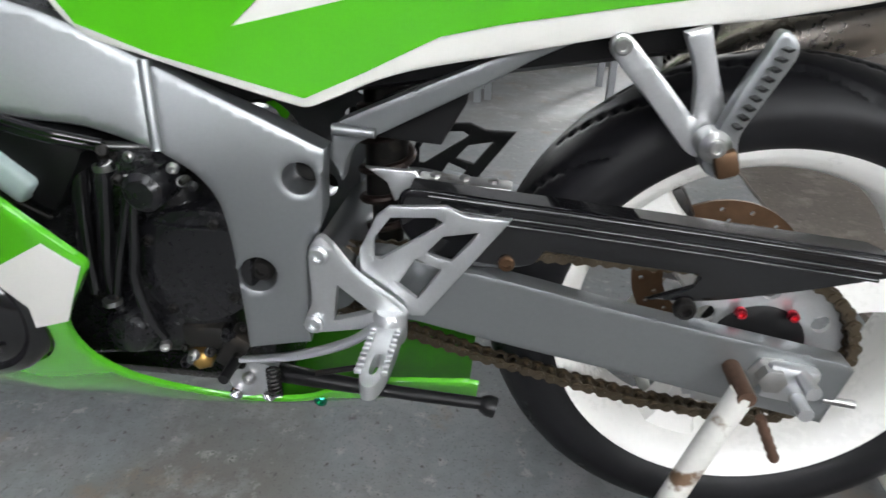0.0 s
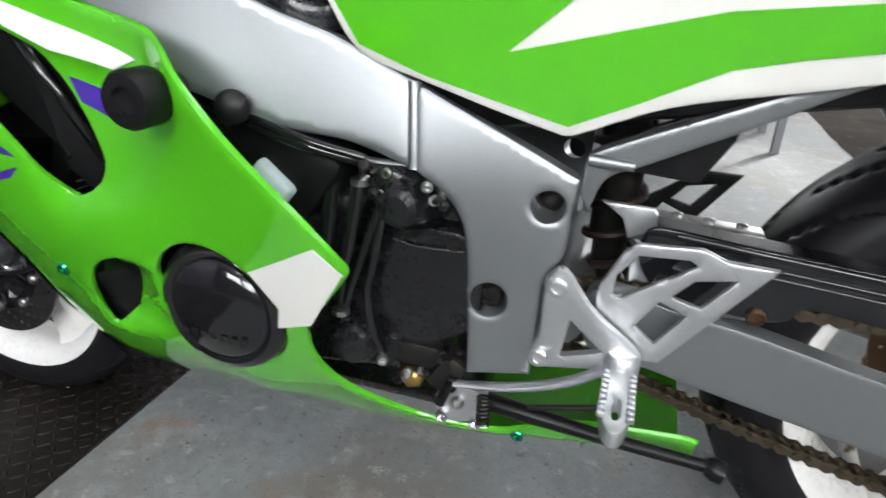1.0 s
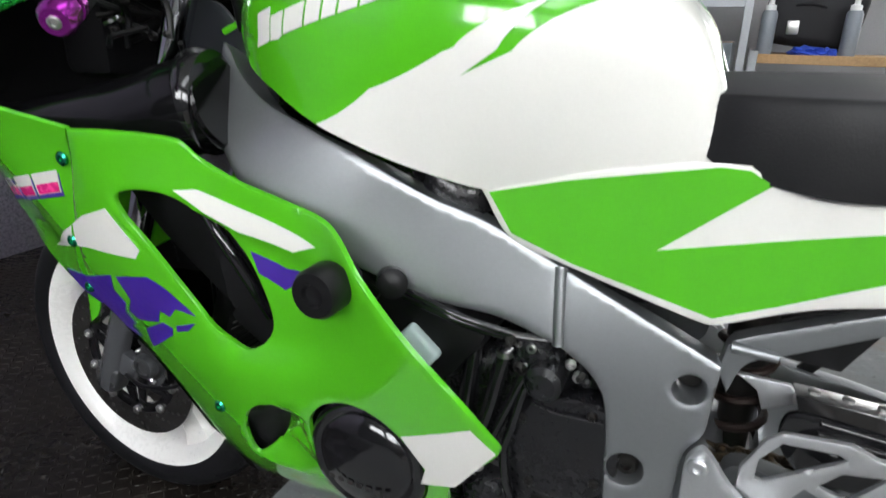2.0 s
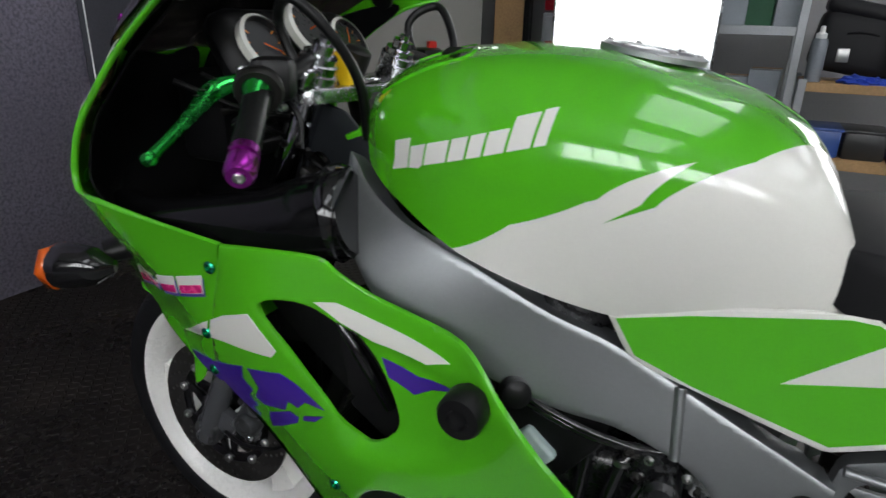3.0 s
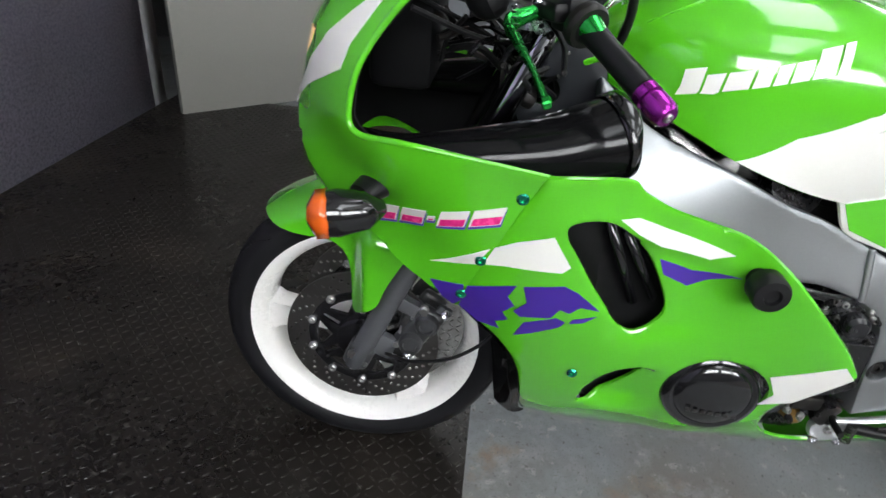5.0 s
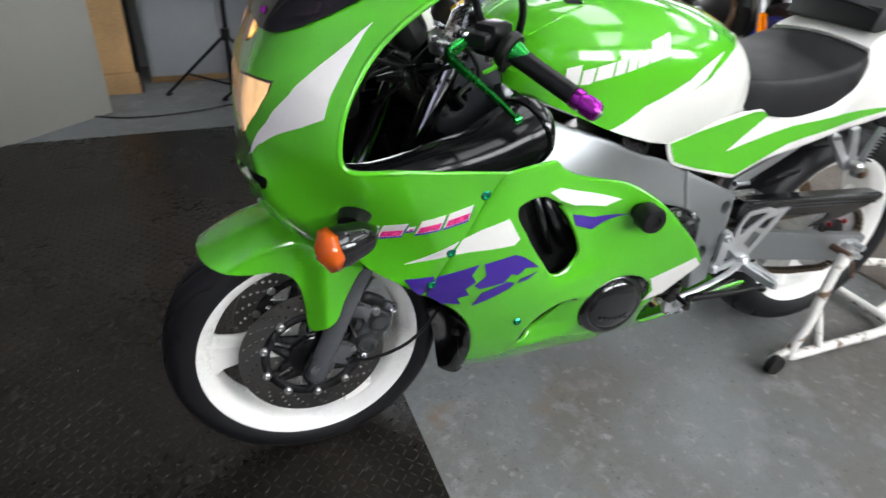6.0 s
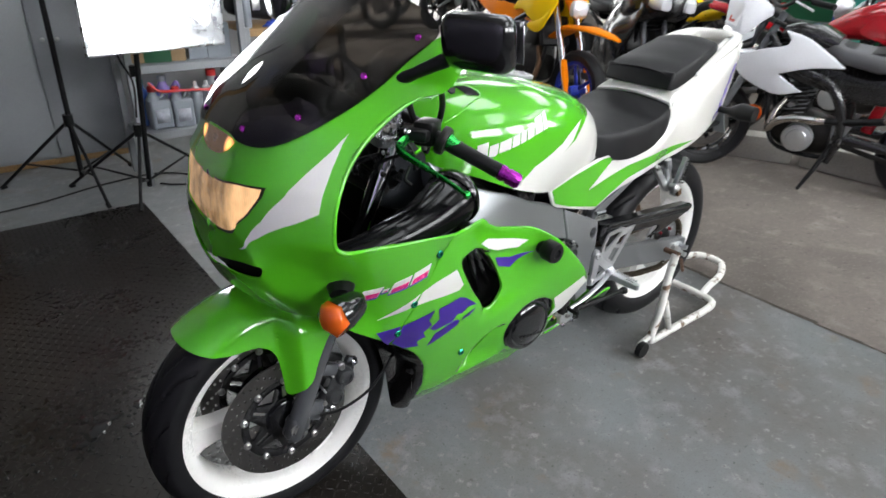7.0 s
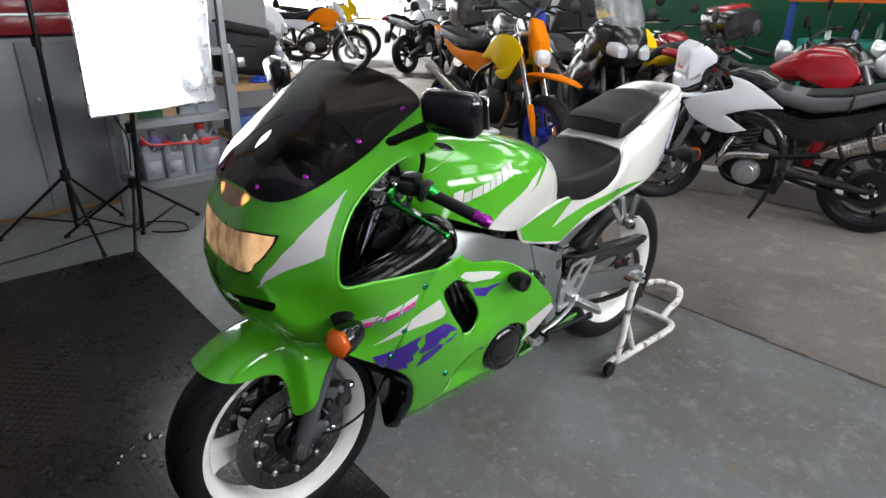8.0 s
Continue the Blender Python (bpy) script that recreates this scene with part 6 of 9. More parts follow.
# -- swingarm, chain and drive --
sw_line = [(0.98, 0.440), (1.078, 0.4288), (1.1417, 0.4192), (1.2513, 0.3955), (1.3809, 0.3715), (1.504, 0.349, 1), (1.511, 0.342, 1), (1.4965, 0.268, 1), (1.40, 0.287), (1.272, 0.3125), (1.144, 0.337), (1.035, 0.3597), (0.98, 0.372)]
swing = part("swingarm", tube(bm_new(), [(0.94, -0.12, 0.40), (0.94, 0.12, 0.40)], 0.036, 20, 1), ALU, bike, "brushed aluminium box-section swingarm")
for s in (-1, 1):
    bm = slab(sw_line, (), None, 0.024, 0.003, 0.007, True)
    bmesh.ops.transform(bm, matrix=Matrix.Translation((0, -0.122 if s < 0 else 0.122 + 0.024, 0)), verts=bm.verts)
    part("swingarm_leg", bm, ALU, swing, "brushed aluminium swingarm leg")
    part("axle_nut", lathe(bm_new(), [(0.022, 0), (0.022, 0.004), (0.015, 0.006), (0.015, 0.02), (0.009, 0.022)], Matrix.Translation((1.424, s * 0.12, 0.332)) @ pose(0, 0, 0, -90 * s), 6), STEEL, swing)
    bm = bm_new()
    box(bm, (0.055, 0.02, 0.045), Matrix.Translation((1.445, s * 0.125, 0.325)) @ pose(0, 0, 0, 0, 8), 0.006)
    lathe(bm, [(0.008, -0.02), (0.008, 0.03)], Matrix.Translation((1.455, s * 0.132, 0.338)) @ pose(0, 0, 0, -90 * s), 10)
    lathe(bm, [(0.008, -0.02), (0.008, 0.03)], Matrix.Translation((1.455, s * 0.132, 0.31)) @ pose(0, 0, 0, -90 * s), 10)
    part("chain_adjuster", bm, ALU_BRIGHT, swing, "bright chain adjuster block")
    rod(swing, "adjuster_bolt", [(1.49, s * 0.118, 0.30), (1.525, s * 0.118, 0.296)], 0.005, STEEL, smooth=1)
bm = bm_new()
box(bm, (0.10, 0.20, 0.05), Matrix.Translation((1.06, 0, 0.39)), 0.012)
part("swingarm_bridge", bm, ALU, swing)
bm = bm_new()
box(bm, (0.105, 0.03, 0.012), Matrix.Translation((1.083, -0.05, 0.4985)) @ pose(0, 0, 0, 0, 3), 0.003)
for k in range(3):
    lathe(bm, [(0.006, 0), (0.006, 0.006), (0.003, 0.007)], Matrix.Translation((1.05 + 0.032 * k, -0.05, 0.504 - 0.0015 * k)), 8)
part("hugger_bracket", bm, STEEL, swing, "bare metal bridge over the swingarm")
part("linkage_plate", slab([(0.972, 0.515, 1), (1.027, 0.513, 1), (1.040, 0.494), (1.004, 0.476), (0.996, 0.498)], (), Matrix.Translation((0, -0.058, 0)), 0.006, 0.002, 0.012), ALU_BRIGHT, swing, "bright cast linkage plate")
guard_line = [(1.02, 0.505), (1.0394, 0.5125), (1.1325, 0.5045), (1.2463, 0.4965), (1.358, 0.487), (1.5041, 0.4738), (1.526, 0.466), (1.523, 0.453), (1.499, 0.4444), (1.4283, 0.4246), (1.3476, 0.4067), (1.285, 0.4035, 1), (1.332, 0.424, 1), (1.3354, 0.437, 1), (1.254, 0.4435), (1.1745, 0.452, 1), (1.160, 0.434), (1.1075, 0.4268), (1.05, 0.437), (1.02, 0.47)]
gd = part("chain_guard", slab(guard_line, (), Matrix.Translation((0, -0.110, 0)), 0.006, 0.003, 0.014, True), GLOSS_BLACK, swing, "gloss black chain guard")
for dz, r in ((0, 0.0035), (-0.013, 0.0022), (-0.021, 0.0022)):
    rod(gd, "guard_rib", [(1.05, -0.111, 0.507 + dz), (1.3, -0.111, 0.487 + dz), (1.505, -0.111, 0.468 + dz)], r, GLOSS_BLACK)
bm = skin(plane((0, 0, 0), (1, 0, 0), (0, 1, 0)), [(1.03, -0.107), (1.03, -0.075), (1.3, -0.075), (1.5, -0.078), (1.515, -0.107)], (), 0.03, 0.003, out=(0, 0, 1), curved=False)
for v in bm.verts:
    v.co.z += 0.5125 - (v.co.x - 1.03) * 0.081
part("guard_top", bm, GLOSS_BLACK, gd)
bolt(gd, (1.135, -0.110, 0.436), (0, -1, 0), 0.009, 0.006, BRONZE)
bolt(gd, (1.325, -0.112, 0.40), (0, -1, 0), 0.012, 0.012, DARK)
# rear sprocket with teeth, carrier and coloured nuts
teeth = []
for k in range(45):
    a = 2 * math.pi * k / 45
    for da, r in ((-0.045, 0.096), (-0.02, 0.1025), (0.02, 0.1025), (0.045, 0.096)):
        teeth.append((r * math.cos(a + da), r * math.sin(a + da)))
wins = [[(0.072 * math.cos(a) + 0.011 * c, 0.072 * math.sin(a) + 0.011 * d) for c, d in ring(10)] for a in np.arange(6) * math.pi / 3 + 0.5]
bm = skin(plane((0, 0, 0), (1, 0, 0), (0, 0, 1)), teeth, wins + [ring(24, 0.045)], 0.02, 0.006, curved=False)
bmesh.ops.transform(bm, matrix=Matrix.Translation(AXLE_R + Vector((0, -0.088, 0))), verts=bm.verts)
spr = part("rear_sprocket", bm, ALU_BRIGHT, rear_wheel, "silver rear sprocket")
part("sprocket_carrier", lathe(bm_new(), [(0.06, -0.02), (0.06, 0.0), (0.05, 0.006), (0.03, 0.008)], Matrix.Translation(AXLE_R + Vector((0, -0.084, 0))) @ SIDEWAYS, 32), BLACK, rear_wheel)
ANO_RED = mat("red_anodised", (0.5, 0.04, 0.06), 0.25, 0.9)
for k in range(6):
    a = k * math.pi / 3 + 0.02
    bolt(spr, AXLE_R + Vector((0.055 * math.cos(a), -0.094, 0.055 * math.sin(a))), (0, -1, 0), 0.0065, 0.009, ANO_RED, "sprocket_nut")
# chain: plates round both sprockets
front_spr = Vector((0.965, -0.085, 0.385))
way = [Vector((0.965, -0.085, 0.427)), Vector((1.1, -0.085, 0.4375)), Vector((1.3, -0.085, 0.4365))]
way += [AXLE_R + Vector((0.098 * math.sin(a), -0.096, 0.098 * math.cos(a))) for a in np.linspace(0, math.pi, 14)]
way += [Vector((1.3, -0.085, 0.252)), Vector((1.216, -0.085, 0.270)), Vector((1.112, -0.085, 0.296)), Vector((1.03, -0.085, 0.320)), Vector((0.96, -0.085, 0.342))]
way += [front_spr + Vector((-0.042 * math.sin(a), 0, -0.042 * math.cos(a))) for a in np.linspace(0.2, math.pi - 0.2, 7)]
ln = np.array(way + [way[0]])
acc = np.concatenate([[0], np.cumsum(np.linalg.norm(np.diff(ln, axis=0), axis=1))])
count = int(acc[-1] / 0.0159)


def link_mesh(w, r):
    bm = bm_new()
    out = [(-0.008 + r * math.cos(a), r * math.sin(a)) for a in np.linspace(math.pi / 2, 3 * math.pi / 2, 6)] + [(0, -r * 0.62)] + [(0.008 + r * math.cos(a), r * math.sin(a)) for a in np.linspace(-math.pi / 2, math.pi / 2, 6)] + [(0, r * 0.62)]
    for s in (-1, 1):
        rows = [[bm.verts.new((x, s * w + d, z)) for x, z in out] for d in (-0.001, 0.001)]
        bridge(bm, rows)
    for x in (-0.008, 0.008):
        lathe(bm, [(0.0045, -w - 0.003), (0.0045, w + 0.003)], Matrix.Translation((x, 0, 0)) @ SIDEWAYS, 6)
    bmesh.ops.recalc_face_normals(bm, faces=bm.faces)
    me = bpy.data.meshes.new("chain_link")
    bm.to_mesh(me)
    bm.free()
    me.materials.append(CHAIN)
    return me


links = [link_mesh(0.0085, 0.0072), link_mesh(0.0060, 0.0075)]
chain = new("chain")
chain.parent = bike
tagged(chain, label="oily golden-brown drive chain")
for k in range(count):
    d = acc[-1] * k / count
    p = np.array([np.interp(d, acc, ln[:, i]) for i in range(3)])
    q = np.array([np.interp((d + 0.012) % acc[-1], acc, ln[:, i]) for i in range(3)])
    o = new("chain_link", links[k % 2])
    o.parent = chain
    o.matrix_basis = Matrix.Translation(p) @ Matrix.Rotation(-math.atan2(q[2] - p[2], q[0] - p[0]), 4, "Y")

# -- rear caliper, foot rests, levers --
bm = bm_new()
box(bm, (0.09, 0.05, 0.06), Matrix.Translation((1.33, 0.10, 0.42)) @ pose(0, 0, 0, 0, -30), 0.012)
part("rear_caliper", bm, DARK, swing)
heel = [(1.016, 0.508, 1), (1.072, 0.512, 1), (1.094, 0.503), (1.137, 0.502, 1), (1.052, 0.384), (1.038, 0.383), (0.996, 0.424), (0.984, 0.428), (0.985, 0.459), (1.003, 0.497)]
h1 = [(1.017, 0.496), (1.062, 0.499), (1.071, 0.494), (1.006, 0.449), (0.999, 0.450), (1.0, 0.472)]
h2 = [(1.070, 0.479), (1.106, 0.486), (1.079, 0.452), (1.053, 0.459)]
h3 = [(1.043, 0.452), (1.069, 0.441), (1.044, 0.405), (1.024, 0.421)]
for s in (-1, 1):
    mm = Matrix.Translation((0, -0.148, 0)) if s < 0 else Matrix.Translation((0, 0.154, 0))
    rs = part("footrest_hanger", slab(heel, (h1, h2, h3), mm, 0.006, 0.002, 0.010), ALU_BRIGHT if s < 0 else BLACK, bike, "silver cast footrest hanger with cut-outs" if s < 0 else "black footrest hanger")
    tri = [(0.935, 0.458), (0.947, 0.476), (0.959, 0.468), (0.984, 0.436), (1.027, 0.402), (1.036, 0.388), (1.02, 0.378), (0.968, 0.366), (0.93, 0.361), (0.925, 0.375), (0.934, 0.40)]
    mm = Matrix.Translation((0, -0.162, 0)) if s < 0 else Matrix.Translation((0, 0.172, 0))
    part("hanger_bracket", slab(tri, ([(0.963, 0.422, 1), (0.998, 0.392, 1), (0.957, 0.378, 1)],), mm, 0.010, 0.002, 0.008, True), ALU_BRIGHT, rs, "silver triangular bracket")
    for x, z in ((0.947, 0.457), (0.936, 0.374)):
        bolt(rs, (x, s * 0.163, z), (0, s, 0), 0.0105, 0.006, ALU_BRIGHT)
    bm = bm_new()
    peg = [(1.008, 0.005), (1.003, 0.03), (1.005, 0.085), (1.012, 0.112), (1.024, 0.112), (1.031, 0.085), (1.033, 0.03), (1.028, 0.005)]
    slot = [(1.0155, 0.066), (1.0145, 0.088), (1.018, 0.098), (1.022, 0.088), (1.021, 0.066)]
    bm = skin(plane((0, 0, 0), (1, 0, 0), (0, 1, 0)), peg, (slot,), 0.01, 0.016, 0.002, out=(0, 0, 1))
    for v in bm.verts:
        v.co = Vector((v.co.x, s * (0.155 + v.co.y), 0.385 + v.co.z))
    fp = part("foot_peg", bm, ALU_BRIGHT, rs, "silver folding foot peg with serrated edges")
    for k in range(9):
        for x in (1.0055, 1.0305):
            bm = bm_new()
            box(bm, (0.007, 0.004, 0.006), Matrix.Translation((x, s * (0.185 + k * 0.0082), 0.387)), 0.001, 1)
            part("peg_tooth", bm, ALU_BRIGHT, fp)
    part("peg_joint", lathe(bm_new(), [(0.016, -0.018), (0.018, -0.012), (0.018, 0.012), (0.014, 0.018)], Matrix.Translation((1.018, s * 0.16, 0.378)), 18), ALU_BRIGHT, rs)
lever = rod(bike, "gear_lever", [(1.012, -0.168, 0.386), (0.973, -0.168, 0.356), (0.91, -0.166, 0.330), (0.838, -0.165, 0.316)], [0.009, 0.008, 0.0075, 0.005], ALU_BRIGHT, "silver gear lever and linkage", 10, 5, 0.6)
rod(lever, "toe_peg", [(0.842, -0.165, 0.316), (0.842, -0.20, 0.316)], 0.006, RUBBER, smooth=1)
rod(lever, "linkage_rod", [(0.93, -0.155, 0.30), (1.02, -0.155, 0.325)], 0.0035, DARK, smooth=1)
# side stand
stand = rod(bike, "side_stand", [(0.87, -0.142, 0.287), (0.93, -0.15, 0.287), (1.02, -0.152, 0.281), (1.122, -0.152, 0.276)], [0.012, 0.010, 0.0075, 0.007], BLACK, "black side stand, folded up")
part("stand_foot", tube(bm_new(), [(1.118, -0.152, 0.276), (1.126, -0.153, 0.275), (1.135, -0.154, 0.273)], [0.009, 0.0125, 0.012], 14, 2), RUBBER, stand)
bm = slab([(0.822, 0.285), (0.84, 0.304), (0.868, 0.306), (0.884, 0.294), (0.875, 0.266), (0.835, 0.256)], (), Matrix.Translation((0, -0.155, 0)), 0.014, 0.003, 0.008, True)
sb = part("stand_bracket", bm, ALU_BRIGHT, stand, "bare metal side stand bracket")
for x, z, m in ((0.850, 0.286, STEEL), (0.832, 0.262, CHROME), (0.872, 0.264, CHROME)):
    bolt(sb, (x, -0.156, z), (0, -1, 0), 0.008, 0.007, m)
bm = bm_new()
tube(bm, [(0.882 + 0.007 * math.cos(a), -0.163 + 0.007 * math.sin(a), 0.268 + a * 0.0009) for a in np.linspace(0, 2 * math.pi * 7, 80)], 0.0016, 6, 1)
part("stand_spring", bm, DARK, stand, "coiled stand spring")
# passenger foot rests
for s in (-1, 1):
    mm = Matrix.Translation((0, -0.136 if s < 0 else 0.148, 0))
    ph = part("passenger_hanger", slab([(1.209, 0.668), (1.216, 0.676), (1.226, 0.673), (1.258, 0.640), (1.288, 0.608, 1), (1.283, 0.645), (1.268, 0.678, 1), (1.289, 0.684, 1), (1.301, 0.650), (1.316, 0.611), (1.318, 0.590), (1.308, 0.572), (1.288, 0.576), (1.250, 0.617), (1.212, 0.657)], (), mm, 0.012, 0.003, 0.008, True), ALU_BRIGHT, bike, "silver V-shaped passenger footrest hanger")
    part("peg_hinge", lathe(bm_new(), [(0.010, -0.012), (0.014, -0.008), (0.014, 0.014), (0.009, 0.018)], Matrix.Translation((1.303, s * 0.15, 0.590)) @ pose(0, 0, 0, -90 * s), 16), STEEL, ph)
    pp = part("passenger_peg", slab([(1.335, 0.684), (1.344, 0.683), (1.353, 0.668), (1.336, 0.628), (1.3233, 0.596), (1.330, 0.566), (1.313, 0.5595), (1.2955, 0.574), (1.3047, 0.607), (1.316, 0.64), (1.328, 0.668)], (), Matrix.Translation((0, -0.160 if s < 0 else 0.178, 0)), 0.014, 0.004, 0.008, True), ALU, ph, "folded passenger foot peg")
    part("peg_rubber", box(bm_new(), (0.020, 0.012, 0.024), Matrix.Translation((1.314, s * 0.166, 0.577)) @ pose(0, 0, 0, 0, -20), 0.004, 2), BRONZE, pp, "brown worn rubber")
    for k in range(9):
        part("peg_rib", box(bm_new(), (0.006, 0.019, 0.0025), Matrix.Translation((1.3155 + 0.0030 * k, s * 0.166, 0.610 + 0.0078 * k)) @ pose(0, 0, 0, 0, -20), 0.001, 1), RUBBER, pp)
    bolt(ph, (1.218, s * 0.138, 0.666), (0, s, 0), 0.008, 0.006, STEEL)
    bolt(ph, (1.303, s * 0.166, 0.590), (0, s, 0), 0.008, 0.006, STEEL)

# -- exhaust on the far side --
ex = rod(bike, "silencer", [(1.31, 0.17, 0.555), (1.36, 0.172, 0.59), (1.45, 0.175, 0.632), (1.80, 0.18, 0.75)], [0.026, 0.042, 0.052, 0.052], TITAN, "brushed round silencer", 28, 6)
rod(ex, "exhaust_pipe", [(0.75, 0.06, 0.20), (0.95, 0.10, 0.23), (1.08, 0.15, 0.30), (1.20, 0.165, 0.40), (1.315, 0.17, 0.56)], 0.024, TITAN, "", 16)
rod(ex, "silencer_end", [(1.795, 0.18, 0.748), (1.82, 0.18, 0.757)], 0.04, DARK, "", 24, 1)
bm = bm_new()
box(bm, (0.46, 0.16, 0.012), Matrix.Translation((1.42, 0.0, 0.70)) @ pose(0, 0, 0, 0, -8), 0.004)
box(bm, (0.016, 0.10, 0.13), Matrix.Translation((1.645, 0.0, 0.745)) @ pose(0, 0, 0, 0, -25), 0.006)
part("rear_mudguard", bm, BLACK, bike, "black plastic rear mudguard")
PLATE_BACK = mat("grey_plate_back", (0.33, 0.36, 0.36), 0.5, var=0.1)
bm = bm_new()
box(bm, (0.004, 0.17, 0.10), Matrix.Translation((1.665, 0.0, 0.735)) @ pose(0, 0, 0, 0, -25), 0.002, 1)
part("plate_holder", bm, PLATE_BACK, bike, "grey rear plate seen from behind")

# -- seat, pillion pad and tail top --
def pad_surface(xs, zs, ws, z_low, y_off=0.0):
    """A cushion: stations along x with crown heights and half widths; v from -1 to 1 across, beyond 0.8 the sides roll down."""
    def f(x, v):
        x, v = np.asarray(x, float), np.asarray(v, float)
        z, w, zl = [smooth_interp(x, xs, q) for q in (zs, ws, z_low)]
        a = np.abs(v)
        top = np.minimum(a, 0.78) / 0.78
        down = np.clip((a - 0.78) / 0.22, 0, 1)
        y = np.sign(v) * (w * 0.93 * top + w * 0.07 * np.sin(down * np.pi / 2))
        zz = z - 0.012 * top**2 - (z - 0.012 - zl) * (1 - np.cos(down * np.pi / 2))
        return np.stack([x, y + y_off, zz], -1)
    return f


seat_s = pad_surface((0.865, 0.90, 0.98, 1.08, 1.16, 1.21, 1.232, 1.238), (0.822, 0.827, 0.830, 0.834, 0.846, 0.863, 0.870, 0.868), (0.092, 0.126, 0.155, 0.160, 0.156, 0.148, 0.132, 0.120), (0.800, 0.766, 0.742, 0.744, 0.766, 0.804, 0.836, 0.846))
part("rider_seat", skin(seat_s, [(0.866, -0.6), (0.885, -1, 1), (1.0, -1, 1), (1.15, -1, 1), (1.225, -1, 1), (1.237, -0.7), (1.237, 0.7), (1.225, 1, 1), (1.15, 1, 1), (1.0, 1, 1), (0.885, 1, 1), (0.866, 0.6)], (), 0.018, 0.012, out=(0, 0, 1)), SEAT, bike, "black vinyl rider seat")
pill_s = pad_surface((1.236, 1.262, 1.33, 1.42, 1.49, 1.52), (0.945, 0.958, 0.977, 1.003, 1.020, 1.012), (0.117, 0.119, 0.119, 0.110, 0.098, 0.075), (0.893, 0.897, 0.918, 0.950, 0.975, 0.982))
pill = part("pillion_seat", skin(pill_s, [(1.238, -1, 1), (1.35, -1, 1), (1.45, -1, 1), (1.50, -0.95), (1.518, -0.5), (1.519, 0.5), (1.50, 0.95), (1.45, 1, 1), (1.35, 1, 1), (1.238, 1, 1)], (), 0.018, 0.012, out=(0, 0, 1)), SEAT, bike, "black vinyl pillion pad")
bm = bm_new()
box(bm, (0.016, 0.232, 0.052), Matrix.Translation((1.243, 0, 0.919)) @ pose(0, 0, 0, 0, 16), 0.006, 3)
part("pad_front", bm, SEAT, pill)
tail_top_s = pad_surface((1.222, 1.25, 1.32, 1.45, 1.53, 1.56, 1.62, 1.68), (0.876, 0.894, 0.907, 0.945, 0.966, 0.962, 0.968, 0.972), (0.140, 0.128, 0.112, 0.105, 0.095, 0.090, 0.078, 0.060), (0.83, 0.86, 0.88, 0.915, 0.94, 0.94, 0.945, 0.95))
part("tail_top", skin(tail_top_s, [(1.223, -1, 1), (1.45, -1, 1), (1.60, -1, 1), (1.67, -0.98), (1.679, -0.6), (1.679, 0.6), (1.67, 0.98), (1.60, 1, 1), (1.45, 1, 1), (1.223, 1, 1)], (), 0.018, 0.01, out=(0, 0, 1)), WHITE, bike, "white tail top with grab recess")
part("tail_end", box(bm_new(), (0.03, 0.155, 0.115), Matrix.Translation((1.664, 0, 0.945)) @ pose(0, 0, 0, 0, 14), 0.012, 3), WHITE, bike, "white rounded end of the tail")
for s in (-1, 1):
    q = rod(bike, "grab_edge", [(1.36, s * 0.118, 0.928), (1.46, s * 0.112, 0.966), (1.55, s * 0.103, 0.996), (1.625, s * 0.080, 1.010), (1.658, s * 0.035, 1.012), (1.662, 0, 1.012)], [0.006, 0.014, 0.018, 0.018, 0.017, 0.017], WHITE, "white moulded grab edge", 12)
    ri = part("rear_indicator", tube(bm_new(), [(1.55, s * 0.09, 0.80), (1.55, s * 0.15, 0.80), (1.55, s * 0.19, 0.805), (1.55, s * 0.235, 0.805)], [0.010, 0.012, 0.028, 0.024], 16, 3), BLACK, bike, "black rear indicator with amber lens")
    part("indicator_lens", lathe(bm_new(), [(0.027, 0), (0.026, 0.006), (0.015, 0.012)], Matrix.Translation((1.572, s * 0.215, 0.806)) @ pose(0, 0, 0, 0, 90), 16), ORANGE, ri, "amber lens")
TAIL_LETTERS = [(1.515, 0.765), (1.535, 0.808), (1.557, 0.848), (1.582, 0.885)]
for S, o in ((panel, (0, -1, 0)), (flipped(panel), (0, 1, 0))):
    for k, (x, z) in enumerate(TAIL_LETTERS):
        decal("tail_graphic", S, [(x, z), (x + 0.022, z + 0.030), (x + 0.034, z + 0.026), (x + 0.045, z + 0.055), (x + 0.030, z + 0.052), (x - 0.004, z + 0.012)], PURPLE, bike, 0.0015, 0.01, "purple tail graphic", o)

# -- lettering blocks on the tank and fairing, as plain shapes --
for S, o in ((tank, (0, -1, 0)), (flipped(tank), (0, 1, 0))):
    # eight slanting marks; the place on the tank is found by height
    w = (0.0, 0.140, 0.262, 0.425, 0.540, 0.640, 0.765, 0.905, 0.985)
    for k in range(8):
        hgt = 0.034 if k in (0, 6) else (0.035 if k == 7 else 0.024)

        def at(f, h):
            x, z = 0.439 + 0.196 * f + 0.15 * h, 0.843 + 0.054 * f + h
            vs = np.linspace(0.3, 1.9, 400)
            return (x, float(np.interp(-z, -tank(np.full(400, x), vs)[:, 2], vs)))

        a, b = w[k] + 0.008, w[k + 1] - 0.010
        decal("tank_mark", S, [at(a, 0), at(b, 0), at(b, hgt), at(a, hgt)], WHITE, tank_part, 0.0016, 0.02, "white block mark", o)
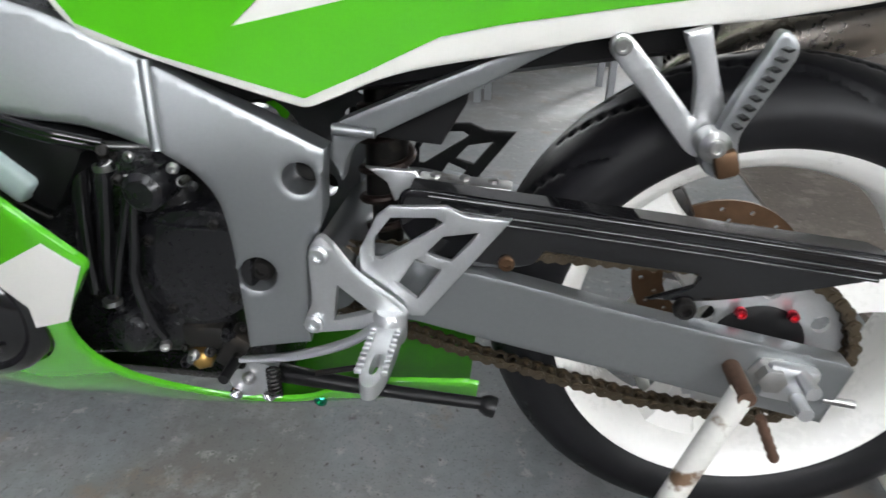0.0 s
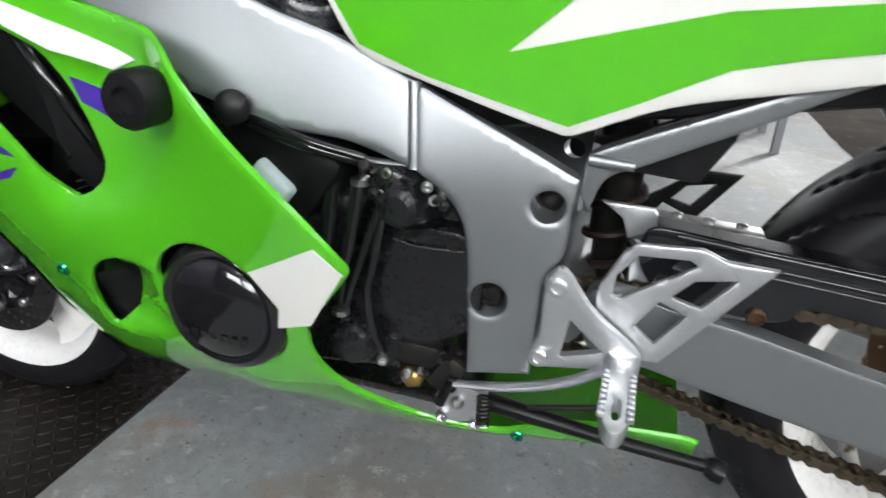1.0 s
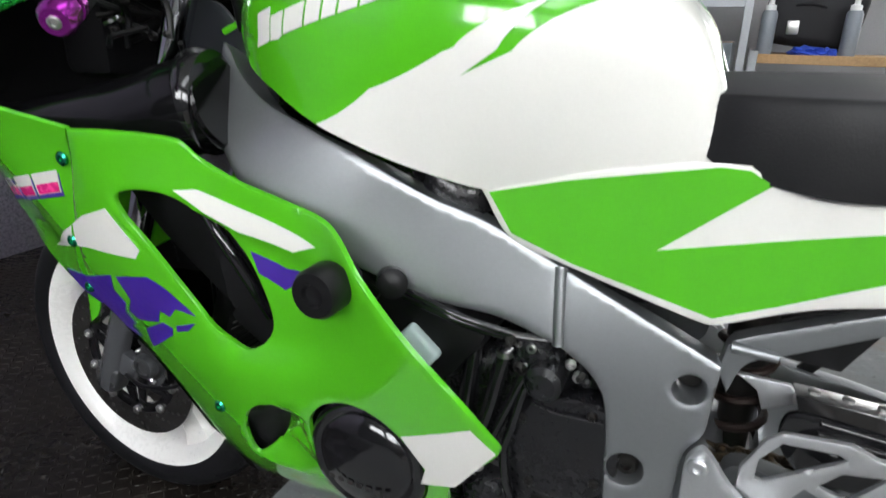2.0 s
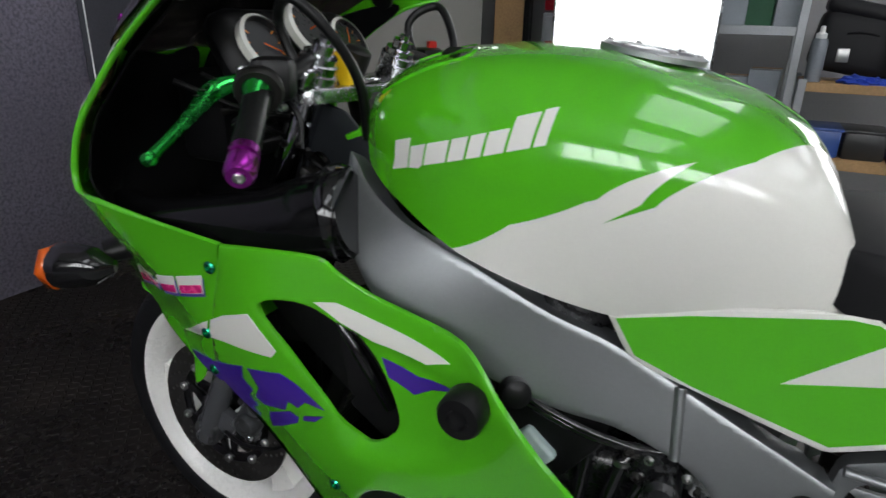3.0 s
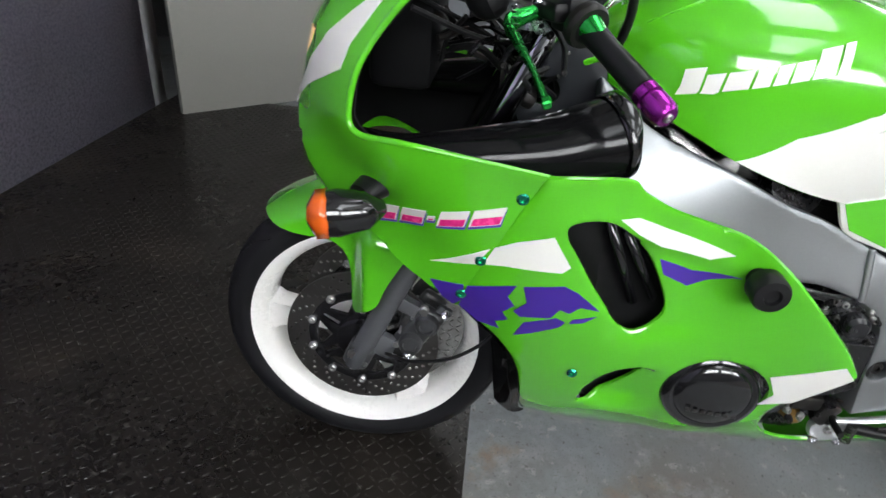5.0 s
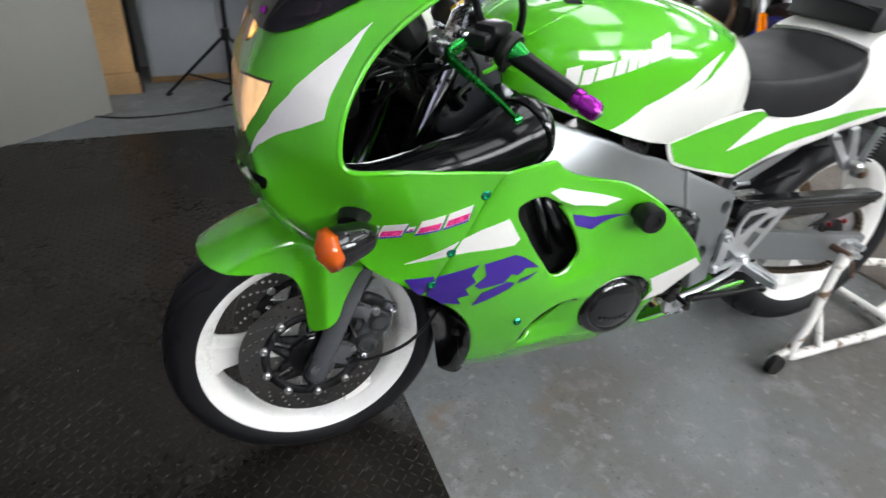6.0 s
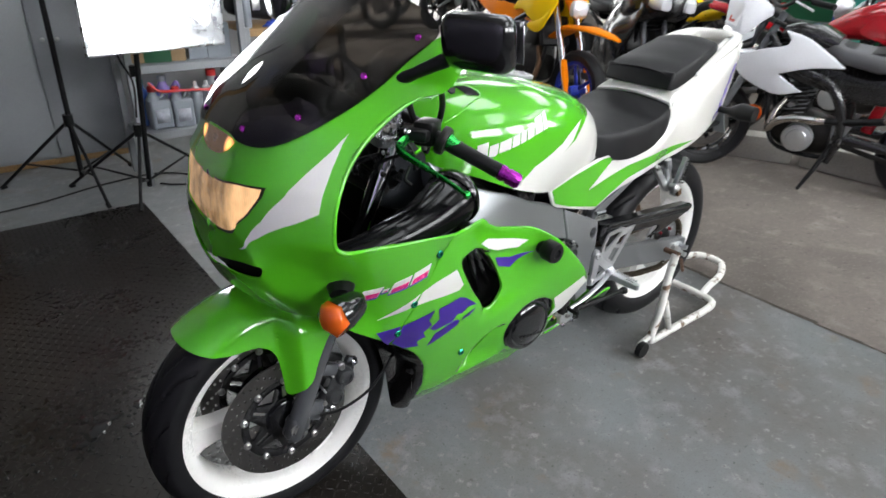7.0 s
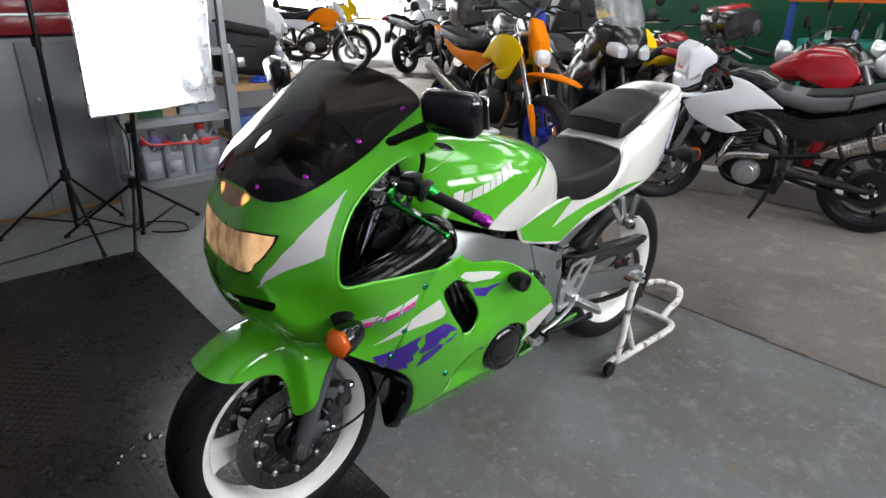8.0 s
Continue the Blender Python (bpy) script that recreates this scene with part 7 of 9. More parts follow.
for S, o in ((cowl, (0, -1, 0)), (flipped(cowl), (0, 1, 0))):
    for k, (f0, f1) in enumerate(((0.0, 0.2), (0.23, 0.42), (0.44, 0.50), (0.53, 0.74), (0.77, 1.0))):
        def q(f, h):
            x, z = 0.050 + 0.181 * f + 0.006 * h, 0.642 + 0.038 * f + 0.028 * h
            return (U(x, z), z)
        lo_h = 0.35 if k == 2 else 0.0
        hi_h = 0.65 if k == 2 else 1.0
        decal("fairing_mark", S, [q(f0, lo_h), q(f1, lo_h), q(f1, hi_h), q(f0, hi_h)], WHITE, cowl_part, 0.0012, 0.012, "pink and white block mark", o)
        decal("fairing_mark_shade", S, [q(f0 + 0.015, lo_h + 0.05), q(f1 - 0.01, lo_h + 0.05), q(f1 - 0.01, (lo_h + hi_h) / 2), q(f0 + 0.015, (lo_h + hi_h) / 2)], PINK, cowl_part, 0.0018, 0.012, "", o)
        decal("fairing_mark_edge", S, [q(f0, lo_h - 0.18), q(f1 + 0.012, lo_h - 0.18), q(f1 + 0.012, hi_h - 0.15), q(f1, hi_h - 0.05), q(f1, lo_h), q(f0, lo_h)], PURPLE, cowl_part, 0.0008, 0.012, "", o)

# -- handlebars, levers, clocks --
P_RED_SWITCH = mat("red_switch", (0.5, 0.02, 0.015), 0.35, var=0.05)
MACHINED = mat("machined_aluminium", (0.50, 0.51, 0.52), 0.24, 1.0, var=0.08, fine=300, bump=0.03)
head = part("top_yoke", slab([(-0.05, -0.13), (0.02, -0.14), (0.05, -0.07), (0.055, 0.07), (0.02, 0.14), (-0.05, 0.13), (-0.02, 0.0)], [[(0.0, 0.06), (0.02, 0.05), (0.02, -0.05), (0.0, -0.06)]], None, 0.020, 0.004, 0.02, True), MACHINED, bike, "bare aluminium top yoke")
head.matrix_basis = Matrix.Translation((0.270, 0, 0.922)) @ pose(0, 0, 0, -90) @ pose(0, 0, 0, 0, 0, 0)
for s in (-1, 1):
    part("fork_cap", lathe(bm_new(), [(0.027, -0.03), (0.027, 0.010), (0.023, 0.012), (0.023, 0.020), (0.015, 0.021), (0.015, 0.034), (0.008, 0.035), (0.008, 0.042)], Matrix.Translation((0.285, s * 0.103, 0.945)) @ rot_to(fork_dir), 24), MACHINED, bike, "machined fork top cap")
    inner, mid, tip = Vector((0.285, s * 0.115, 0.955)), Vector((0.300, s * 0.230, 0.930)), Vector((0.388, s * 0.364, 0.864))
    d = (tip - mid).normalized()
    bar = rod(bike, "handlebar", [inner, Vector((0.298, s * 0.16, 0.946)), mid, mid + d * 0.10], 0.011, BLACK, "clip-on handlebar with black grip", 12, 1)
    part("bar_clamp", lathe(bm_new(), [(0.024, -0.020), (0.0265, -0.018), (0.0265, 0.012), (0.024, 0.014)], Matrix.Translation((0.283, s * 0.103, 0.93)) @ rot_to(fork_dir), 28), MACHINED, bar)
    part("clamp_arm", box(bm_new(), (0.026, 0.05, 0.026), Matrix.Translation((0.293, s * 0.137, 0.936)) @ pose(0, 0, 0, 0, 20, -12 * s), 0.006, 2), MACHINED, bar)
    for q in (0, 1):
        bolt(bar, (0.262, s * (0.10 + 0.028 * q), 0.938), (-0.9, s * 0.3, 0.2), 0.006, 0.008, STEEL)
    part("grip", tube(bm_new(), [mid + d * 0.010, mid + d * 0.014, mid + d * 0.05, mid + d * 0.125], [0.023, 0.0155, 0.0145, 0.015], 18, 1), RUBBER, bar, "black rubber grip with a green insert")
    part("grip_collar", tube(bm_new(), [mid + d * -0.004, mid + d * 0.004, mid + d * 0.006, mid + d * 0.012], [0.027, 0.0285, 0.0285, 0.026], 24, 1), DARK, bar)
    bm = tube(bm_new(), [mid + d * 0.013 + Vector((0, s * 0.003, 0.0035)), mid + d * 0.05 + Vector((0, s * 0.003, 0.005))], [0.0165, 0.005], 12, 1)
    part("grip_insert", bm, ANO_GREEN, bar, "green insert")
    be = part("bar_end", tube(bm_new(), [mid + d * 0.125, mid + d * 0.127, mid + d * 0.138, mid + d * 0.139, mid + d * 0.143, mid + d * 0.144, mid + d * 0.164, mid + d * 0.170], [0.013, 0.0158, 0.0158, 0.0132, 0.0132, 0.0158, 0.0158, 0.012], 24, 1), ANO_PURPLE, bar, "purple anodised bar end")
    bolt(be, mid + d * 0.169, d, 0.006, 0.004, STEEL)
    bm = bm_new()
    box(bm, (0.05, 0.045, 0.05), Matrix.Translation((0.292, s * 0.195, 0.938)) @ pose(0, 0, 0, 0, 0, -28 * s), 0.01)
    box(bm, (0.035, 0.06, 0.025), Matrix.Translation((0.265, s * 0.195, 0.938)) @ pose(0, 0, 0, 0, 0, -28 * s), 0.008)
    part("switch_box", bm, BLACK, bar, "black switch housing")
    if s > 0:
        part("kill_switch", box(bm_new(), (0.012, 0.016, 0.012), Matrix.Translation((0.300, 0.196, 0.968)) @ pose(0, 0, 0, 0, 0, -28), 0.003, 2), P_RED_SWITCH, bar, "red kill switch")
    lv = part("lever", tube(bm_new(), [(0.243, s * 0.196, 0.934), (0.214, s * 0.214, 0.921), (0.224, s * 0.250, 0.906), (0.243, s * 0.30, 0.888), (0.258, s * 0.350, 0.869)], [0.006, 0.0085, 0.0062, 0.0042, 0.004], 10, 6, 1.5), ANO_GREEN, bar, "green anodised lever")
    part("lever_end", lathe(bm_new(), [(0.003, -0.006), (0.0075, -0.004), (0.0075, 0.004), (0.003, 0.006)], Matrix.Translation((0.26, s * 0.355, 0.867)) @ pose(0, 0, 0, 0, 70), 14), ANO_GREEN, lv)
    for k in range(4):
        part("lever_hole", lathe(bm_new(), [(0.0035, 0), (0.0035, 0.001)], Matrix.Translation((0.2160 + 0.0022 * k, s * (0.213 + 0.0125 * k), 0.934 - 0.0053 * k)), 8), DARK, lv)
    bolt(lv, (0.244, s * 0.196, 0.944), (0, 0, 1), 0.007, 0.006, CHROME)
    # loop hoses from the yoke
    rod(bike, "cable", [(0.30, s * 0.15, 0.93), (0.275, s * 0.16, 1.0), (0.315, s * 0.185, 1.028), (0.355, s * 0.16, 0.985), (0.37, s * 0.13, 0.93), (0.36, s * 0.10, 0.86)], 0.0065, RUBBER, "black control cable loop")
bm = bm_new()
box(bm, (0.05, 0.024, 0.004), Matrix.Translation((0.475, -0.06, 0.972)) @ pose(0, 0, 0, 18, 0, 0), 0.0015, 1)
part("tank_vent", bm, BLACK, tank_part, "small black vent plate")
bm = bm_new()
box(bm, (0.027, 0.006, 0.052), Matrix.Translation((0.298, -0.062, 0.943)) @ pose(0, 0, 0, -12, -28, 10), 0.0025, 2)
part("key_fob", bm, KEY_YELLOW, bike, "yellow key fob")
part("tank_bracket", box(bm_new(), (0.045, 0.03, 0.012), Matrix.Translation((0.343, -0.085, 0.868)) @ pose(0, 0, 0, 20, -22, 0), 0.004, 2), GREEN, bike, "small green tank bracket")
part("ignition_lock", lathe(bm_new(), [(0.02, -0.03), (0.02, 0.01), (0.014, 0.014)], Matrix.Translation((0.285, -0.01, 0.955)) @ rot_to(fork_dir), 18), DARK, bike)
CLOCK_FACE = mat("dark_dial_face", (0.02, 0.02, 0.022), 0.3, var=0.2)
DIAL_ORANGE = mat("orange_dial_marks", (0.8, 0.25, 0.03), 0.4)
clocks = part("instrument_panel", box(bm_new(), (0.06, 0.30, 0.12), Matrix.Translation((0.165, 0, 0.96)) @ pose(0, 0, 0, 0, -32), 0.03, 3), BLACK, bike, "black instrument panel with white-ringed dials")
for y, z, r in ((-0.10, 0.965, 0.042), (0.0, 0.985, 0.044), (0.098, 0.965, 0.04)):
    M = Matrix.Translation((0.19, y, z)) @ pose(0, 0, 0, 0, 58)
    dl = part("dial", lathe(bm_new(), [(r, 0), (r, 0.014), (r - 0.004, 0.016), (r - 0.006, 0.009), (0.003, 0.009)], M, 32), CLOCK_FACE, clocks)
    part("dial_ring", lathe(bm_new(), [(r + 0.002, 0.004), (r + 0.002, 0.015), (r - 0.003, 0.018)], M, 32, caps=False), WHITE, dl, "white dial rim")
    bm = bm_new()
    for k in range(9):
        a = radians(-130 + 32 * k)
        box(bm, (0.007, 0.0015, 0.001), M @ Matrix.Rotation(a, 4, "Z") @ Matrix.Translation((r - 0.011, 0, 0.0105)))
    part("dial_marks", bm, DIAL_ORANGE, dl)
    bm = bm_new()
    box(bm, (r * 0.75, 0.002, 0.001), M @ Matrix.Rotation(1.9 + y * 8, 4, "Z") @ Matrix.Translation((r * 0.3, 0, 0.012)))
    part("needle", bm, ORANGE, dl)
MATT = mat("matt_black_lining", (0.004, 0.004, 0.0045), 0.7, var=0.3, spec=0.12)
DUCT = mat("satin_black_duct", (0.005, 0.005, 0.0055), 0.13, var=0.2, scale=20, rvar=0.015, spec=0.28)
# ram-air duct and dark inner fairing
for s in (-1, 1):
    dct = part("air_duct", tube(bm_new(), [(0.0, s * 0.20, 0.742), (0.09, s * 0.225, 0.738), (0.19, s * 0.224, 0.747), (0.28, s * 0.208, 0.758), (0.34, s * 0.192, 0.772), (0.380, s * 0.178, 0.782), (0.388, s * 0.176, 0.784)], [0.026, 0.034, 0.044, 0.053, 0.060, 0.062, 0.056], 44, 10, 0.92), DUCT, bike, "gloss black ram-air duct")
    part("duct_seam", tube(bm_new(), [(0.366, s * 0.184, 0.780), (0.369, s * 0.183, 0.781), (0.376, s * 0.181, 0.782), (0.379, s * 0.180, 0.782)], [0.0625, 0.066, 0.066, 0.0625], 40, 1, 0.93), GLOSS_BLACK, dct)
    part("inner_panel", skin(cowl if s < 0 else flipped(cowl), [(0.012, 0.675), (0.20, 0.65), (0.27, 0.63), (0.40, 0.55), (0.44, 0.515), (0.47, 0.56), (0.60, 0.735), (0.40, 0.778), (0.382, 0.85), (0.386, 0.95), (0.41, 1.035), (0.33, 1.03), (0.22, 0.975), (0.10, 0.955), (0.012, 0.955)], (), 0.03, 0.003, lift=-0.018, out=(0, s, 0)), MATT, cowl_part, "black inner fairing")
PLATE_DARK = mat("dark_inner_plate", (0.014, 0.016, 0.019), 0.4, var=0.2)
for s in (-1, 1):
    pl = slab([(0.245, 0.76), (0.255, 0.885), (0.31, 0.895), (0.345, 0.87), (0.40, 0.80), (0.38, 0.75)], [[(0.277 + 0.021 * c, 0.812 + 0.021 * d) for c, d in ring(16)]], Matrix.Translation((0, -0.098 if s < 0 else 0.103, 0)), 0.005, 0.0015, 0.02, True)
    part("inner_plate", pl, PLATE_DARK, bike, "dark plate beside the fork")
bm = bm_new()
box(bm, (0.10, 0.20, 0.14), Matrix.Translation((0.06, 0, 0.86)), 0.02)
hb = part("headlight_shell", bm, MATT, bike)
for k in range(10):
    y = rng.uniform(-0.16, 0.16)
    rod(bike, "wiring", [(rng.uniform(0.08, 0.14), y, rng.uniform(0.82, 0.93)), (rng.uniform(0.14, 0.2), y + rng.uniform(-0.05, 0.05), rng.uniform(0.82, 0.9)), (rng.uniform(0.2, 0.27), y * 0.6, rng.uniform(0.8, 0.88))], rng.uniform(0.003, 0.006), rng.choice([RUBBER, BLACK, DARK]), "", 6)
for k in range(14):
    a = Vector((rng.uniform(0.15, 0.30), rng.uniform(-0.19, 0.12), rng.uniform(0.84, 0.93)))
    b = a + Vector((rng.uniform(-0.06, 0.06), rng.uniform(-0.05, 0.05), rng.uniform(-0.08, -0.02)))
    rod(bike, "cable", [a, (a + b) / 2 + Vector((rng.uniform(-0.02, 0.02), rng.uniform(-0.02, 0.02), 0)), b], rng.uniform(0.0025, 0.005), rng.choice([RUBBER, BLACK, BLACK, GLOSS_BLACK]), "", 6)
for k in range(18):
    bolt(bike, (rng.uniform(0.20, 0.30), -rng.uniform(0.125, 0.19), rng.uniform(0.85, 0.93)), (rng.uniform(-0.6, 0.6), -1, rng.uniform(-0.3, 0.6)), rng.uniform(0.003, 0.006), rng.uniform(0.004, 0.01), rng.choice([STEEL, DARK, CHROME, DARK]), "fitting")
# mirrors
for s in (-1, 1):
    mr = part("mirror", box(bm_new(), (0.052, 0.134, 0.090), Matrix.Translation((0.262, s * 0.364, 1.127)) @ pose(0, 0, 0, 0, -8, -14 * s), 0.024, 4), GLOSS_BLACK, bike, "black rectangular mirror on a stalk")
    part("mirror_stalk", tube(bm_new(), [(0.195, s * 0.222, 1.045), (0.215, s * 0.262, 1.068), (0.245, s * 0.31, 1.095)], [0.013, 0.010, 0.013], 14, 4), BLACK, mr)
    part("stalk_base", lathe(bm_new(), [(0.021, 0), (0.021, 0.008), (0.015, 0.016)], Matrix.Translation((0.187, s * 0.216, 1.04)) @ rot_to((0.1, s, 0.5)), 18), RUBBER, mr)
    bm = bm_new()
    box(bm, (0.003, 0.112, 0.066), Matrix.Translation((0.2885, s * 0.3715, 1.1305)) @ pose(0, 0, 0, 0, -8, -14 * s), 0.001, 1)
    part("mirror_glass", bm, mat("mirror_glass", (0.85, 0.85, 0.86), 0.03, 1.0, var=0.01, rvar=0.01), mr, "silvered mirror glass")
# front indicators
for s in (-1, 1):
    fi = part("front_indicator", tube(bm_new(), [(0.065, s * 0.235, 0.705), (0.050, s * 0.262, 0.700), (0.042, s * 0.275, 0.697)], [0.030, 0.024, 0.020], 16, 2, 0.7), RUBBER, bike, "black front indicator with amber lens")
    part("indicator_body", tube(bm_new(), [(0.075, s * 0.285, 0.688), (0.055, s * 0.30, 0.688), (0.022, s * 0.312, 0.686), (0.008, s * 0.316, 0.685)], [0.010, 0.026, 0.032, 0.031], 20, 4, 1.0), GLOSS_BLACK, fi)
    part("indicator_lens", tube(bm_new(), [(0.009, s * 0.316, 0.685), (-0.006, s * 0.320, 0.684), (-0.017, s * 0.323, 0.684)], [0.033, 0.032, 0.012], 6, 1), ORANGE, fi, "faceted amber lens", sharp=15)
# belly duct mouth, front
bm = bm_new()
rows = []
for z, w, x in ((0.195, 0.085, 0.325), (0.225, 0.125, 0.305), (0.30, 0.155, 0.285), (0.38, 0.175, 0.275), (0.44, 0.175, 0.27)):
    rows.append([bm.verts.new((x + 0.09 * (1 - (y / w) ** 2) * 0.6, y, z)) for y in np.linspace(-w, w, 13)])
bridge(bm, rows, closed=False, caps=False)
bmesh.ops.solidify(bm, geom=bm.faces, thickness=0.004)
part("belly_mouth", bm, BLACK, bike, "black scoop between the side fairings")
part("sump", box(bm_new(), (0.30, 0.16, 0.15), Matrix.Translation((0.71, 0, 0.27)), 0.03, 3), ENGINE, bike, "black engine sump")
part("belly_lining", box(bm_new(), (0.40, 0.13, 0.01), Matrix.Translation((0.64, 0, 0.205)), 0.004), BLACK, bike)

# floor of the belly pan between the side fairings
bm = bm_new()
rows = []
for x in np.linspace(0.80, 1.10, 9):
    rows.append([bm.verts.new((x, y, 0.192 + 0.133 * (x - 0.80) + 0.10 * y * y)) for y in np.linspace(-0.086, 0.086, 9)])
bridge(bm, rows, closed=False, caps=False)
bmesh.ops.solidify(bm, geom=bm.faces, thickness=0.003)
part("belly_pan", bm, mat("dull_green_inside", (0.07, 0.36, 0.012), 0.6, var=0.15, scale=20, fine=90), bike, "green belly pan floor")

part("fairing_lining", skin(flipped(side), [(0.20, 0.56), (0.29, 0.745), (0.39, 0.735), (0.50, 0.68), (0.62, 0.63), (0.74, 0.48), (0.69, 0.36), (0.69, 0.24), (0.42, 0.20), (0.335, 0.25), (0.30, 0.40), (0.22, 0.49)], (), 0.025, 0.003, out=(0, 1, 0), lift=-0.010), MATT, fairings[1], "black lining inside the fairing")


# ---- paddock stand under the rear wheel ----
STAND_W = mat("chipped_white_tube", (0.66, 0.65, 0.61), 0.4, var=0.08, stain=(0.16, 0.10, 0.06), stain_at=(0.56, 0.64), stain_scale=28)
RUST = mat("rusty_bolt", (0.11, 0.065, 0.045), 0.6, 0.5, var=0.4, fine=150, bump=0.2)
ps = thing("paddock_stand", "chipped white tubular paddock stand with small castors", "paddock stand")
R = 0.0138
for s in (-1, 1):
    part("side_arm", tube(bm_new(), [(1.385, s * 0.165, 0.335), (1.36, s * 0.170, 0.26), (1.315, s * 0.19, 0.14), (1.285, s * 0.192, 0.055), (1.29, s * 0.192, 0.036), (1.32, s * 0.192, 0.032)], R, 12, 5), STAND_W, ps, "chipped white side arm")
    part("brace", tube(bm_new(), [(1.335, s * 0.19, 0.18), (1.40, s * 0.192, 0.035)], 0.011, 10, 1), STAND_W, ps)
    part("base_tube", tube(bm_new(), [(1.30, s * 0.192, 0.032), (1.5, s * 0.192, 0.030), (1.66, s * 0.192, 0.028), (1.72, s * 0.175, 0.028), (1.735, s * 0.12, 0.028), (1.735, 0, 0.028)], R, 12, 5), STAND_W, ps, "white base tube")
    w = part("castor", lathe(bm_new(), [(0.010, -0.010), (0.027, -0.010), (0.029, -0.007), (0.029, 0.007), (0.027, 0.010), (0.010, 0.010)], Matrix.Translation((1.225, s * 0.203, 0.029)) @ SIDEWAYS, 20), RUBBER, ps, "grimy castor wheel")
    part("castor_bracket", tube(bm_new(), [(1.225, s * 0.188, 0.036), (1.26, s * 0.19, 0.05), (1.29, s * 0.192, 0.055)], 0.010, 8, 3), STAND_W, w)
    part("lift_pad", tube(bm_new(), [(1.385, s * 0.122, 0.336), (1.385, s * 0.178, 0.336)], 0.0095, 12, 1), RUST, ps, "rusty lifting spool")
    part("adjuster_screw", tube(bm_new(), [(1.402 + 0.0028 * k, s * 0.178, 0.316 - 0.0055 * k) for k in range(11)], [0.0062 if k % 2 else 0.0046 for k in range(11)], 10, 1), RUST, ps)
    part("handle_side", tube(bm_new(), [(1.735, s * 0.12, 0.028), (1.80, s * 0.115, 0.05), (1.90, s * 0.10, 0.055), (1.99, s * 0.055, 0.06), (2.01, 0, 0.06)], R, 12, 5), STAND_W, ps, "white handle loop")


# ---- motorcycles parked behind ----
P_WHITE = mat("white_plastic", (0.78, 0.79, 0.82), 0.35, var=0.05)
P_ORANGE = mat("orange_plastic", (0.95, 0.24, 0.003), 0.5, spec=0.07, var=0.06)
P_YELLOW = mat("yellow_plastic", (0.95, 0.60, 0.005), 0.5, spec=0.07, var=0.06)
P_RED = mat("red_paint", (0.38, 0.008, 0.015), 0.2, var=0.08, coat=0.8)
P_BLACK = mat("black_paint", (0.012, 0.012, 0.013), 0.25, var=0.2, coat=0.5)
P_BLUE = mat("blue_rim_paint", (0.02, 0.04, 0.35), 0.3, var=0.1)
P_GREY_SEAT = mat("grey_seat_cloth", (0.11, 0.11, 0.115), 0.7, var=0.1, fine=300, bump=0.1)
P_CLEAR = mat("clear_screen", (0.75, 0.77, 0.78), 0.08, var=0.02, trans=0.85)
LAMP_GLASS = mat("lamp_glass", (0.75, 0.77, 0.8), 0.08, 0.3, var=0.1, coat=1.0)
L_RED = mat("red_vinyl_letter", (0.6, 0.05, 0.03), 0.5)
rp = random.Random(11)


def sheet(name, outline, half, material, parent, thick=0.012, both=True, label="", bulge=0.0, step=0.05):
    """A moulded panel on one or both flanks."""
    for s in ((-1, 1) if both else (-1,)):
        bm = slab(outline, (), None, thick, 0.006, step, True)
        c = sum((v.co for v in bm.verts), Vector()) / len(bm.verts)
        for v in bm.verts:
            d = math.hypot(v.co.x - c.x, v.co.z - c.z)
            v.co.y = s * (half + bulge * max(0, 1 - d / 0.25)) + v.co.y * -s
        part(name, bm, material, parent, label)


def loft(stations, seg=16, power=0.75):
    """A body of rounded sections: x, z middle, half width, half height."""
    bm = bm_new()
    rows = []
    for x, z, w, h in stations:
        row = []
        for a in np.linspace(0, 2 * math.pi, seg, endpoint=False):
            c, d = math.cos(a), math.sin(a)
            row.append(bm.verts.new((x, w * math.copysign(abs(c) ** power, c), z + h * math.copysign(abs(d) ** power, d))))
        rows.append(row)
    return bridge(bm, rows)


